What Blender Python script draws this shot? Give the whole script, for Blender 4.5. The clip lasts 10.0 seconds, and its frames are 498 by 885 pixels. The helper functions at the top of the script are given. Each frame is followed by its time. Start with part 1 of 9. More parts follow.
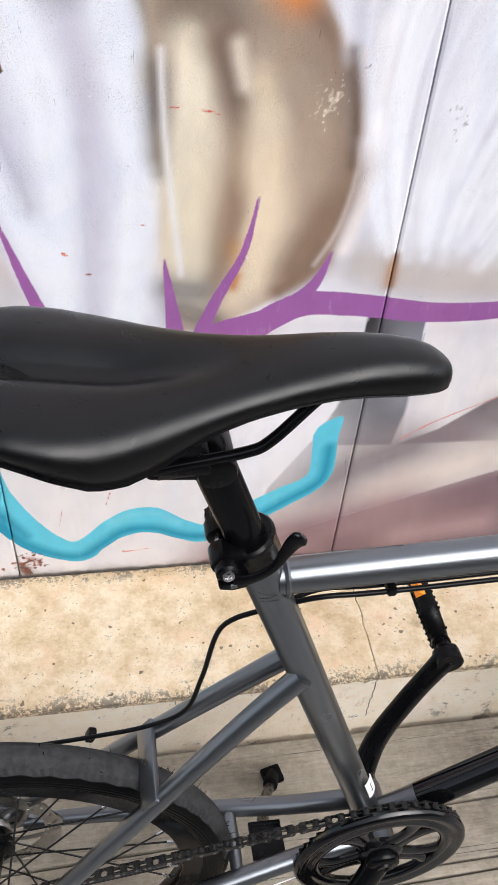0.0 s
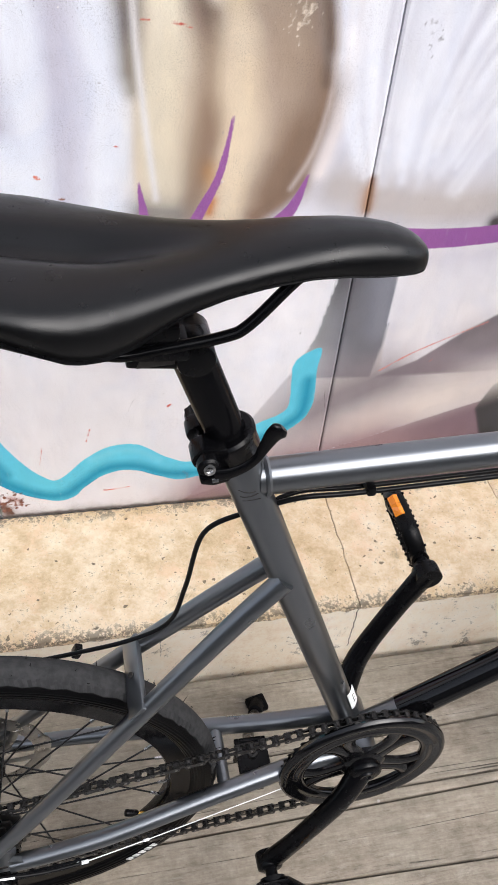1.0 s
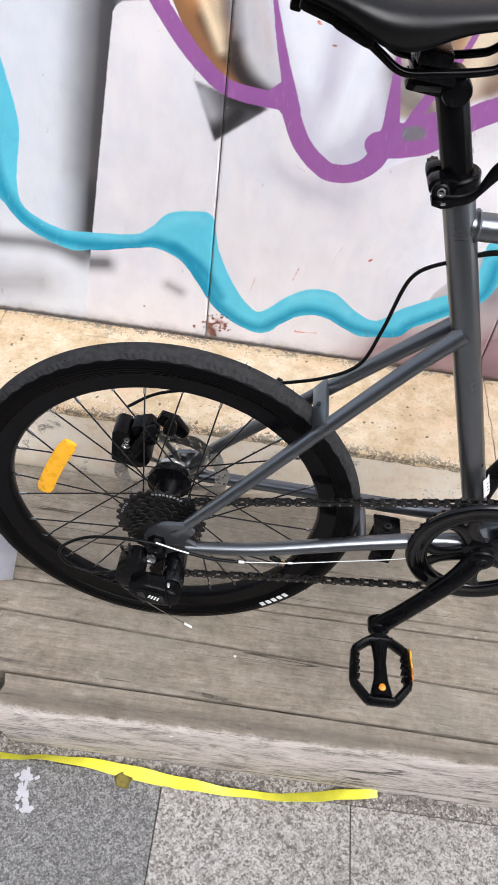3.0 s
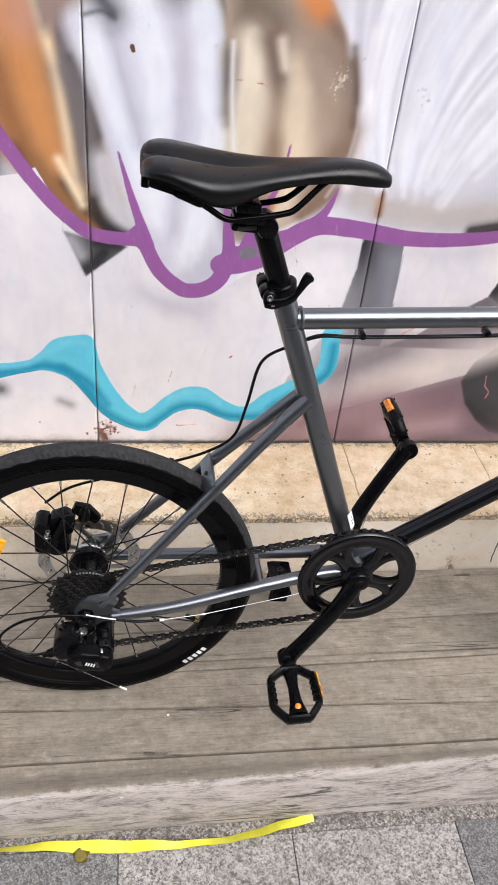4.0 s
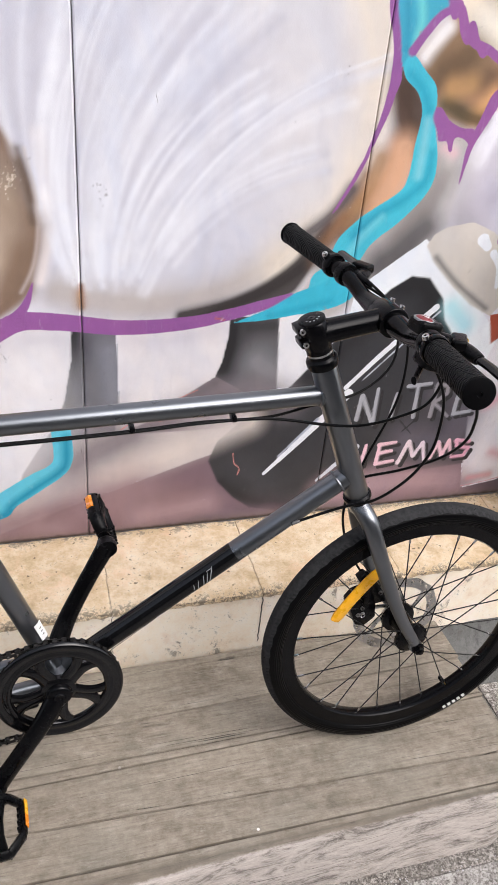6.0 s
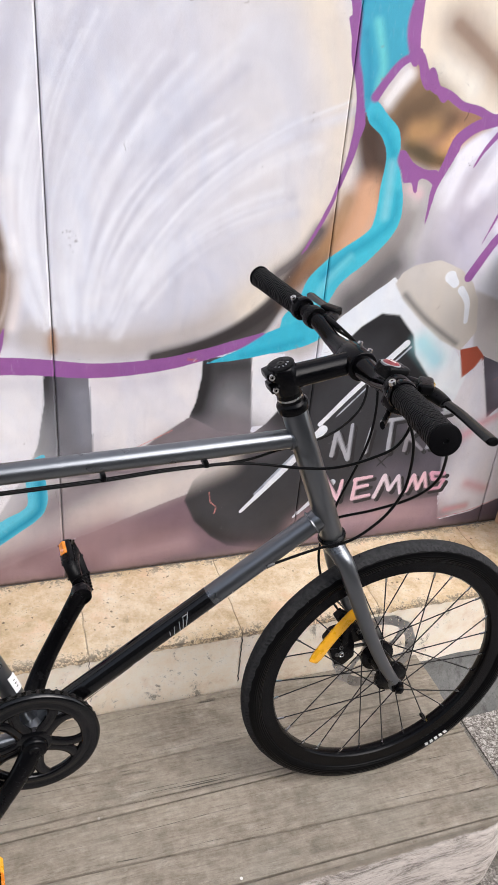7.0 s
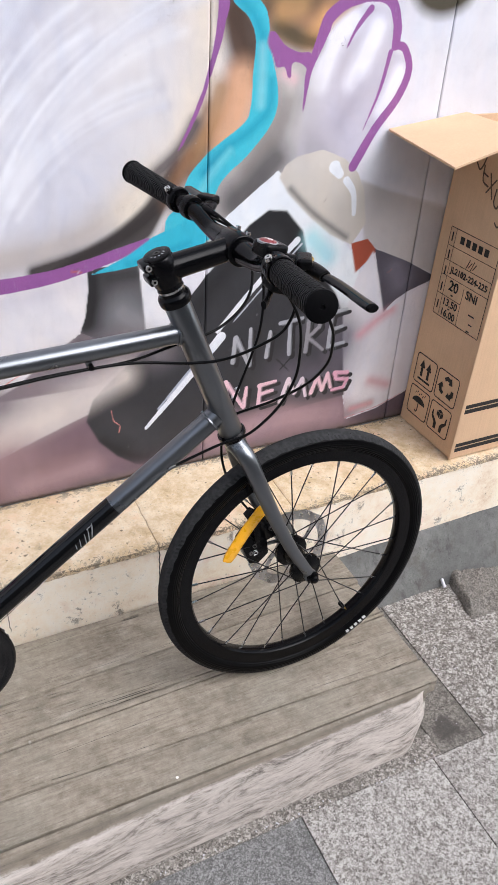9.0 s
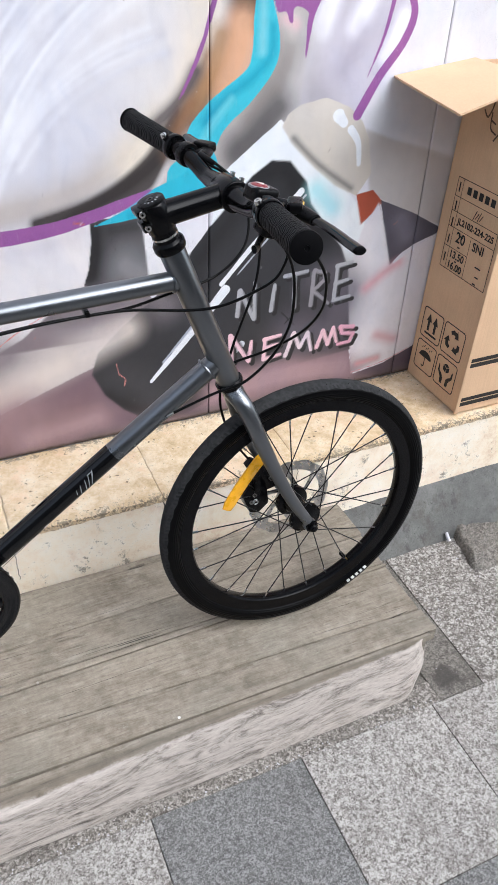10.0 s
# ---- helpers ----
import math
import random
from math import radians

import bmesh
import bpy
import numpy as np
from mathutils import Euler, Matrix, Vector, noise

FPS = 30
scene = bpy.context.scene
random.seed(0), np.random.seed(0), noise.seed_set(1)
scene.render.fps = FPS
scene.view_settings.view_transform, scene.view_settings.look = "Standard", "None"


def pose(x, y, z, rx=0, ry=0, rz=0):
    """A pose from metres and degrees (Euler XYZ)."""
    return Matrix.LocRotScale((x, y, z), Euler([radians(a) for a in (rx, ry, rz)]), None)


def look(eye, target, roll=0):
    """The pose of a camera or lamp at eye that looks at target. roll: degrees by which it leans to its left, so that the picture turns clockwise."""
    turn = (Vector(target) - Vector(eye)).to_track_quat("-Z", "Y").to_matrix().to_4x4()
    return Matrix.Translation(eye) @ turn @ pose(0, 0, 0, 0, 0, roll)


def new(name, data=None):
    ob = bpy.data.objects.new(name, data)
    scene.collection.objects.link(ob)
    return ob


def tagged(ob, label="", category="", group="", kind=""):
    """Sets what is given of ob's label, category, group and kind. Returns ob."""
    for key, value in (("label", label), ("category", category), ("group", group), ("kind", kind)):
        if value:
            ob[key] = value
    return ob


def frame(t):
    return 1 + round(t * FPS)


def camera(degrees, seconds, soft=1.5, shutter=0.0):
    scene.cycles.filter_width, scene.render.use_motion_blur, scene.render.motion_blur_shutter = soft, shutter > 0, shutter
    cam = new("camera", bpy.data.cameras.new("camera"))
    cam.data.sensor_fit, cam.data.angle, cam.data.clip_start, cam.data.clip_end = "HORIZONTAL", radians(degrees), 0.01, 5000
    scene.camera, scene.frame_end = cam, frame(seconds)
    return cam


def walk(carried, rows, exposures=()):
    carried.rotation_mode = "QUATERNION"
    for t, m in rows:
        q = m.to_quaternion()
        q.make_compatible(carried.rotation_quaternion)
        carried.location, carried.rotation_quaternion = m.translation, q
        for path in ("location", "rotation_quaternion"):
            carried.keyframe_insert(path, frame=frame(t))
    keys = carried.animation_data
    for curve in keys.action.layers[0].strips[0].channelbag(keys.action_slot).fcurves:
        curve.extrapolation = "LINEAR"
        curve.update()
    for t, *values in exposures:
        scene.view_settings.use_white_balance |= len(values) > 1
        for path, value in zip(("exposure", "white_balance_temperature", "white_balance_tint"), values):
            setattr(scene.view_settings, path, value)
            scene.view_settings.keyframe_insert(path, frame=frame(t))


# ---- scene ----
# ---- camera ----
cam = camera(36.1, 10.0, 1.0)
PATH = [
    (0, (-0.242, -0.792, 1.131), (0.077, 0.668, -0.198), 5.3),
    (0.5, (-0.238, -0.812, 1.112), (0.116, 0.611, -0.249), 5.7),
    (1, (-0.245, -0.825, 1.099), (0.12, 0.565, -0.292), 5.9),
    (1.5, (-0.279, -0.834, 1.055), (0.049, 0.53, -0.37), 6.3),
    (2, (-0.349, -0.896, 1.033), (-0.118, 0.458, -0.421), 7.9),
    (2.2, (-0.373, -0.92, 1.04), (-0.198, 0.43, -0.425), 8.9),
    (3.3, (-0.298, -1.192, 1.069), (-0.302, 0.226, -0.342), 8.4),
    (3.5, (-0.294, -1.235, 1.099), (-0.221, 0.244, -0.245), 7.8),
    (4, (-0.333, -1.286, 1.149), (-0.047, 0.275, -0.067), 6.4),
    (4.5, (-0.382, -1.329, 1.164), (0.092, 0.241, 0.019), 6.6),
    (5, (-0.324, -1.323, 1.167), (0.25, 0.239, 0.058), 6.7),
    (5.5, (-0.139, -1.311, 1.169), (0.421, 0.275, 0.088), 5.7),
    (6, (-0.009, -1.288, 1.196), (0.533, 0.321, 0.138), 5.7),
    (6.2, (0.012, -1.285, 1.207), (0.552, 0.335, 0.167), 5.5),
    (7.3, (-0.008, -1.274, 1.222), (0.63, 0.346, 0.238), 5.0),
    (7.5, (-0.023, -1.262, 1.228), (0.648, 0.346, 0.247), 4.9),
    (8, (-0.026, -1.252, 1.232), (0.705, 0.316, 0.229), 4.4),
    (8.5, (-0.001, -1.268, 1.211), (0.761, 0.249, 0.154), 3.9),
    (9, (0.042, -1.305, 1.164), (0.798, 0.166, 0.041), 3.4),
    (9.5, (0.082, -1.339, 1.125), (0.804, 0.097, -0.065), 3.0),
    (10, (0.062, -1.342, 1.155), (0.751, 0.1, -0.047), 2.5),
]
EXPOSURE, SKY, SUN = 0.91, 0.15, 1.15
walk(cam, [(t, look(eye, target, roll)) for t, eye, target, roll in PATH], [(0.0, EXPOSURE + 0.06, 6450, 9), (1.0, EXPOSURE + 0.06, 6450, 10), (2.2, EXPOSURE + 0.15, 6220, 8), (3.5, EXPOSURE + 0.06, 6420, 12), (6.0, EXPOSURE - 0.02, 6550, 12), (8.0, EXPOSURE - 0.05, 6400, 11), (9.0, EXPOSURE, 6280, 11), (10.0, EXPOSURE + 0.08, 6120, 8)])

# ---- light ----
world = bpy.data.worlds.new("overcast_sky")
scene.world = world
world.use_nodes = True
_n = world.node_tree.nodes
_sky = _n.new("ShaderNodeTexSky")
_sky.sky_type, _sky.sun_disc = "NISHITA", False
_sky.sun_elevation, _sky.sun_rotation = radians(46), radians(145)
_sky.air_density, _sky.dust_density, _sky.ozone_density = 1.0, 3.0, 1.0
_veil = _n.new("ShaderNodeHueSaturation")
_veil.inputs["Saturation"].default_value = 0.45
world.node_tree.links.new(_sky.outputs[0], _veil.inputs["Color"])
world.node_tree.links.new(_veil.outputs[0], _n["Background"].inputs[0])
_n["Background"].inputs[1].default_value = SKY
_sun = new("sun", bpy.data.lights.new("sun", "SUN"))
_sun.data.energy, _sun.data.angle, _sun.data.color = SUN, radians(50), (0.975, 0.972, 1.0)
_sun.matrix_basis = look((1.85, -2.65, 3.35), (0, 0, 0))

# ---- materials ----
def lin(r, g, b):
    """Linear colour from 0-255 paint values."""
    return tuple(((c / 255) / 12.92 if c / 255 <= 0.04045 else ((c / 255 + 0.055) / 1.055) ** 2.4) for c in (r, g, b))


class Mat:
    """A small builder for node materials."""

    def __init__(self, name, rough=0.5, metal=0.0):
        self.m = bpy.data.materials.new(name)
        self.m.use_nodes = True
        self.t = self.m.node_tree
        self.b = self.t.nodes["Principled BSDF"]
        self.b.inputs["Roughness"].default_value = rough
        self.b.inputs["Metallic"].default_value = metal
        self.co = self.node("ShaderNodeTexCoord").outputs["Object"]

    def node(self, kind, **kw):
        n = self.t.nodes.new(kind)
        for k, v in kw.items():
            n.inputs[k].default_value = v
        return n

    def link(self, a, b):
        self.t.links.new(a, b)

    def mapped(self, scale):
        n = self.node("ShaderNodeMapping", Scale=scale)
        self.link(self.co, n.inputs["Vector"])
        return n.outputs[0]

    def noise(self, scale, detail=6.0, vec=None, rough=0.6, dist=0.0):
        n = self.node("ShaderNodeTexNoise", Scale=scale, Detail=detail, Roughness=rough, Distortion=dist)
        self.link(vec or self.co, n.inputs["Vector"])
        return n.outputs["Fac"]

    def voronoi(self, scale, vec=None, out="Distance"):
        n = self.node("ShaderNodeTexVoronoi", Scale=scale)
        self.link(vec or self.co, n.inputs["Vector"])
        return n.outputs[out]

    def ramp(self, fac, stops):
        n = self.node("ShaderNodeValToRGB")
        e = n.color_ramp.elements
        while len(e) < len(stops):
            e.new(0.5)
        for el, (p, c) in zip(e, stops):
            el.position, el.color = p, (*c, 1) if len(c) == 3 else c
        self.link(fac, n.inputs[0])
        return n.outputs[0]

    def span(self, fac, a, b, lo=0.0, hi=1.0):
        n = self.node("ShaderNodeMapRange")
        n.inputs[1].default_value, n.inputs[2].default_value, n.inputs[3].default_value, n.inputs[4].default_value = a, b, lo, hi
        n.interpolation_type = "SMOOTHSTEP"
        self.link(fac, n.inputs[0])
        return n.outputs[0]

    def math(self, op, a, b):
        n = self.node("ShaderNodeMath")
        n.operation = op
        for i, v in enumerate((a, b)):
            if isinstance(v, (int, float)):
                n.inputs[i].default_value = v
            else:
                self.link(v, n.inputs[i])
        return n.outputs[0]

    def mix(self, fac, a, b, mode="MIX"):
        n = self.node("ShaderNodeMix")
        n.data_type, n.blend_type = "RGBA", mode
        for i, v in ((0, fac), (6, a), (7, b)):
            if isinstance(v, (int, float)):
                n.inputs[i].default_value = v
            elif isinstance(v, tuple):
                n.inputs[i].default_value = (*v, 1) if len(v) == 3 else v
            else:
                self.link(v, n.inputs[i])
        return n.outputs[2]

    def color(self, c):
        if isinstance(c, tuple):
            self.b.inputs["Base Color"].default_value = (*c, 1)
        else:
            self.link(c, self.b.inputs["Base Color"])

    def rough(self, f):
        self.link(f, self.b.inputs["Roughness"])

    def bump(self, h, dist=0.001, strength=1.0, prev=None):
        n = self.node("ShaderNodeBump", Strength=strength, Distance=dist)
        self.link(h, n.inputs["Height"])
        if prev:
            self.link(prev, n.inputs["Normal"])
        self.link(n.outputs[0], self.b.inputs["Normal"])
        return n.outputs[0]

    def random(self):
        return self.node("ShaderNodeObjectInfo").outputs["Random"]

    def attr(self, name, out="Fac"):
        n = self.node("ShaderNodeAttribute")
        n.attribute_name = name
        return n.outputs[out]


def plain(name, col, rough=0.5, metal=0.0, var=0.12, scale=30.0, bump=0.0, bscale=400.0, coat=0.0, spec=None):
    """A worn even colour: blotches, fine grain, uneven gloss."""
    m = Mat(name, rough, metal)
    n1, n2 = m.noise(scale, 4), m.noise(scale * 9, 5)
    k = m.math("ADD", m.math("MULTIPLY", n1, 0.6), m.math("MULTIPLY", n2, 0.4))
    lo, hi = tuple(c * (1 - var * 1.6) for c in col), tuple(min(1, c * (1 + var * 1.6)) for c in col)
    m.color(m.ramp(k, [(0.3, lo), (0.7, hi)]))
    m.rough(m.span(n1, 0.3, 0.7, max(0.03, rough - 0.07), min(1, rough + 0.07)))
    if bump:
        m.bump(m.noise(bscale, 3), bump)
    if coat:
        m.b.inputs["Coat Weight"].default_value, m.b.inputs["Coat Roughness"].default_value = coat, 0.12
    if spec is not None:
        m.b.inputs["Specular IOR Level"].default_value = spec
    return m.m




def metallic_paint():
    m = Mat("gunmetal_paint", 0.3, 0.9)
    m.color(m.ramp(m.noise(9, 3), [(0.3, (0.150, 0.160, 0.172)), (0.7, (0.166, 0.176, 0.189))]))
    m.rough(m.span(m.noise(14, 3), 0.3, 0.7, 0.27, 0.32))
    m.b.inputs["Coat Weight"].default_value, m.b.inputs["Coat Roughness"].default_value = 0.35, 0.10
    return m.m


STEEL_GREY = metallic_paint()
DARK_PAINT = plain("black_gloss_paint", (0.003, 0.003, 0.0035), 0.12, 0.0, 0.1, 40, 0, 400, 0.0, 0.38)
BLACK_ALLOY = plain("black_anodised_alloy", (0.0025, 0.0025, 0.003), 0.24, 0.0, 0.2, 50, 0.0001, 900, spec=0.14)
SATIN_BLACK = plain("satin_black_alloy", (0.0025, 0.0025, 0.003), 0.19, 0.0, 0.2, 40, spec=0.14)
BLACK_PLASTIC = plain("black_plastic", (0.0028, 0.0028, 0.0032), 0.30, 0.0, 0.2, 60, 0.0002, 900, spec=0.12)
RUBBER = plain("black_rubber", (0.0025, 0.0025, 0.003), 0.62, 0.0, 0.2, 80, 0.0003, 700, spec=0.06)
CABLE = plain("cable_housing", (0.0035, 0.0035, 0.004), 0.35, 0.0, 0.1, 80, spec=0.14)
CHROME = plain("bright_steel", (0.62, 0.62, 0.62), 0.22, 1.0, 0.1, 60)
ROTOR_STEEL = plain("brushed_rotor_steel", (0.58, 0.565, 0.55), 0.32, 1.0, 0.15, 60)
PIN_STEEL = plain("bright_pin_steel", (0.30, 0.29, 0.28), 0.3, 1.0, 0.2, 90)
CHAIN_STEEL = plain("oiled_chain_steel", (0.030, 0.029, 0.028), 0.30, 0.7, 0.3, 90)
SPROCKET_STEEL = plain("dark_sprocket_steel", (0.05, 0.048, 0.046), 0.38, 0.85, 0.3, 90)
SPOKE_BLACK = plain("black_spoke", (0.016, 0.016, 0.017), 0.35, 0.5, 0.1, 60)
WHITE_PRINT = plain("white_print", (0.78, 0.78, 0.77), 0.5, 0.0, 0.08, 90)
GREY_PRINT = plain("grey_print", (0.25, 0.26, 0.27), 0.4, 0.0, 0.08, 90)
ORANGE = plain("amber_reflector", (0.85, 0.26, 0.01), 0.25, 0.0, 0.1, 90, 0.0004, 900, 0.5)
YELLOW_AMBER = plain("yellow_amber_reflector", (0.9, 0.43, 0.01), 0.3, 0.0, 0.08, 90, 0.0003, 700, 0.4)
BRASS = plain("brass", (0.6, 0.42, 0.12), 0.3, 1.0, 0.1, 90)
RED_PLASTIC = plain("dull_red_plastic", (0.20, 0.03, 0.035), 0.3)
# black of print and cracks, also the shade put into holes and slots
INK_AND_HOLES = plain("black_ink_and_hole_shade", (0.02, 0.017, 0.015), 0.7, 0.0, 0.2, 90)


def saddle_material():
    m = Mat("black_saddle_vinyl", 0.42)
    m.color(m.ramp(m.noise(40, 4), [(0.3, (0.0020, 0.0020, 0.0024)), (0.7, (0.0034, 0.0034, 0.0038))]))
    v = m.voronoi(1500)
    m.rough(m.span(m.noise(90, 4), 0.3, 0.7, 0.27, 0.36))
    m.bump(v, 0.00010, 0.4)
    m.b.inputs["Specular IOR Level"].default_value = 0.3
    return m.m


def tyre_material():
    """Rubber; the tread is paler and dusty with a zigzag shoulder, the wall darker and smoother with moulded rings."""
    m = Mat("tyre_rubber", 0.7)
    arc, side = m.attr("arc"), m.attr("side")
    n = m.noise(120, 5)
    tooth = m.math("PINGPONG", m.math("MULTIPLY", arc, 0.75), 1.0)
    edge = m.math("ADD", 55.0, m.math("MULTIPLY", tooth, 5.5))
    tread = m.span(m.math("SUBTRACT", edge, side), -1.5, 2.5)
    inner = m.span(m.math("SUBTRACT", m.math("SUBTRACT", edge, 20.0), side), -1.5, 3.0)
    slant = m.math("ADD", m.math("MULTIPLY", arc, 7.854), m.math("MULTIPLY", side, 0.105))
    ridge = m.span(m.math("SINE", slant, 0.0), -0.6, 0.4)
    groove = m.math("MULTIPLY", m.math("MULTIPLY", m.math("SUBTRACT", 1.0, ridge), m.math("SUBTRACT", 1.0, inner)), tread)
    worn = m.span(m.noise(30, 4), 0.38, 0.68, 0.0, 0.45)
    dust = m.math("MULTIPLY", m.math("MULTIPLY", tread, m.span(n, 0.3, 0.7, 0.62, 1.0)), m.math("SUBTRACT", 1.0, m.math("MULTIPLY", groove, worn)))
    m.color(m.mix(dust, (0.0018, 0.0018, 0.0021), (0.040, 0.040, 0.041)))
    m.rough(m.mix(tread, (0.36, 0.36, 0.36), (0.85, 0.85, 0.85)))
    b = m.bump(m.noise(500, 4), 0.0003, 0.6)
    b = m.bump(m.math("ADD", tread, m.math("SUBTRACT", inner, groove)), 0.0004, 0.5, b)
    ring = m.math("MULTIPLY", m.math("SINE", m.math("MULTIPLY", side, 0.55), 0.0), m.span(side, 74.0, 80.0))
    m.bump(ring, 0.0004, 0.5, b)
    m.b.inputs["Specular IOR Level"].default_value = 0.08
    return m.m


def grip_material():
    """Rubber with fine chevron ribs round the grip."""
    m = Mat("knurled_rubber_grip", 0.6)
    m.color(m.ramp(m.noise(60, 4), [(0.3, (0.0030, 0.0030, 0.0034)), (0.7, (0.0050, 0.0050, 0.0055))]))
    m.b.inputs["Specular IOR Level"].default_value = 0.16
    sep = m.node("ShaderNodeSeparateXYZ")
    m.link(m.co, sep.inputs[0])
    zig = m.math("PINGPONG", sep.outputs[0], 0.0035)
    run = m.math("MULTIPLY", m.math("ADD", sep.outputs[1], m.math("MULTIPLY", zig, 0.8)), 1500.0)
    m.bump(m.math("SINE", run, 0.0), 0.0009, 1.0)
    return m.m


def wood_material():
    """Grey-brown weathered boards: mottled dirt, weak grain, thin long cracks, pale worn fibres on edges."""
    m = Mat("weathered_wood", 0.85)
    rnd = m.random()
    off = m.node("ShaderNodeMapping")
    comb = m.node("ShaderNodeCombineXYZ")
    m.link(m.math("MULTIPLY", rnd, 7.0), comb.inputs[0])
    m.link(m.math("MULTIPLY", rnd, 3.0), comb.inputs[1])
    m.link(m.co, off.inputs["Vector"])
    m.link(comb.outputs[0], off.inputs["Location"])

    def stretched(s):
        n = m.node("ShaderNodeMapping", Scale=s)
        m.link(off.outputs[0], n.inputs["Vector"])
        return n.outputs[0]

    grain = m.noise(1.0, 6, stretched((22, 260, 260)), 0.7, 0.4)
    broad = m.noise(1.0, 6, stretched((6, 26, 26)), 0.65, 0.8)
    blot = m.noise(8.0, 8, off.outputs[0], 0.72)
    mott = m.noise(48.0, 8, off.outputs[0], 0.78)
    k = m.math("ADD", m.math("ADD", m.math("MULTIPLY", grain, 0.22), m.math("MULTIPLY", broad, 0.22)), m.math("ADD", m.math("MULTIPLY", mott, 0.32), m.math("MULTIPLY", blot, 0.24)))
    col = m.ramp(k, [(0.38, (0.120, 0.096, 0.070)), (0.47, (0.222, 0.187, 0.144)), (0.54, (0.304, 0.260, 0.206)), (0.64, (0.440, 0.386, 0.318))])
    col = m.mix(m.span(m.noise(3.2, 5, off.outputs[0], 0.7), 0.42, 0.66, 0.0, 0.35), col, (0.215, 0.202, 0.165))
    # dark long stains, like healed knots and damp
    damp = m.span(m.noise(1.0, 7, stretched((5, 30, 30)), 0.74, 0.9), 0.56, 0.70, 0.0, 0.55)
    col = m.mix(damp, col, (0.62, 0.58, 0.52), "MULTIPLY")
    # boards a little darker towards -x, with a noisy limit
    where = m.node("ShaderNodeSeparateXYZ")
    m.link(m.co, where.inputs[0])
    left_tone = m.span(m.math("ADD", where.outputs[0], m.math("MULTIPLY", m.noise(3.5, 6, None, 0.7), 0.5)), 0.0, 0.40, 0.22, 0.0)
    col = m.mix(left_tone, col, (0.76, 0.72, 0.67), "MULTIPLY")
    dusty = m.span(m.noise(1.0, 8, stretched((14, 44, 44)), 0.8, 0.4), 0.54, 0.68, 0.0, 0.40)
    col = m.mix(dusty, col, (0.46, 0.415, 0.355))
    fibre = m.span(grain, 0.30, 0.40, 0.45, 0.0)
    col = m.mix(fibre, col, (0.085, 0.066, 0.052))
    # worn fibres on the edges: pale and warm with dark weathered patches
    edge = m.attr("edge")
    worn = m.noise(1.0, 9, stretched((9, 30, 30)), 0.80, 0.9)
    hair = m.noise(1.0, 6, stretched((60, 330, 330)), 0.75, 0.3)
    pale = m.ramp(m.math("ADD", m.math("MULTIPLY", worn, 0.72), m.math("MULTIPLY", hair, 0.28)), [(0.38, (0.11, 0.094, 0.08)), (0.450, (0.30, 0.262, 0.231)), (0.500, (0.49, 0.436, 0.392)), (0.61, (0.66, 0.60, 0.548))])
    keep = m.span(m.math("ADD", edge, m.math("MULTIPLY", m.math("SUBTRACT", m.math("ADD", mott, broad), 1.0), 1.3)), 0.30, 0.85)
    col = m.mix(keep, col, pale)
    # a dark rotten line behind the worn edge
    rot = m.math("MULTIPLY", m.attr("rot"), m.span(m.math("ADD", m.math("MULTIPLY", broad, 0.5), m.math("MULTIPLY", mott, 0.5)), 0.33, 0.50))
    col = m.mix(m.math("MULTIPLY", rot, 0.55), col, (0.060, 0.048, 0.037))
    # thin long cracks along the grain
    n1 = m.noise(1.0, 3, stretched((0.4, 13, 13)), 0.4, 0.0)
    line = m.span(m.math("ABSOLUTE", m.math("SUBTRACT", n1, 0.5), 0.0), 0.001, 0.004, 1.0, 0.0)
    n2 = m.noise(1.0, 3, stretched((0.9, 36, 36)), 0.4, 0.0)
    line2 = m.span(m.math("ABSOLUTE", m.math("SUBTRACT", n2, 0.46), 0.0), 0.003, 0.009, 1.0, 0.0)
    some = m.span(m.noise(1.0, 4, stretched((3.0, 11, 11)), 0.6), 0.56, 0.64)
    cracks = m.math("MAXIMUM", m.math("MULTIPLY", line, m.span(blot, 0.46, 0.58)), m.math("MULTIPLY", line2, some))
    col = m.mix(m.math("MULTIPLY", cracks, 0.82), col, (0.024, 0.019, 0.015))
    speck = m.span(m.noise(330, 4, None, 0.8), 0.64, 0.72)
    col = m.mix(m.math("MULTIPLY", speck, 0.6), col, (0.08, 0.066, 0.052))
    # few white paint dots
    dot = m.node("ShaderNodeTexVoronoi", Scale=24.0)
    m.link(off.outputs[0], dot.inputs["Vector"])
    chosen = m.node("ShaderNodeSeparateColor")
    m.link(dot.outputs["Color"], chosen.inputs[0])
    col = m.mix(m.math("MULTIPLY", m.span(dot.outputs["Distance"], 0.055, 0.075, 1.0, 0.0), m.span(chosen.outputs[0], 0.88, 0.9)), col, (0.72, 0.70, 0.67))
    m.color(col)
    b = m.bump(m.math("ADD", grain, mott), 0.0012, 0.6)
    m.bump(m.math("SUBTRACT", 1.0, cracks), 0.002, 0.6, b)
    return m.m


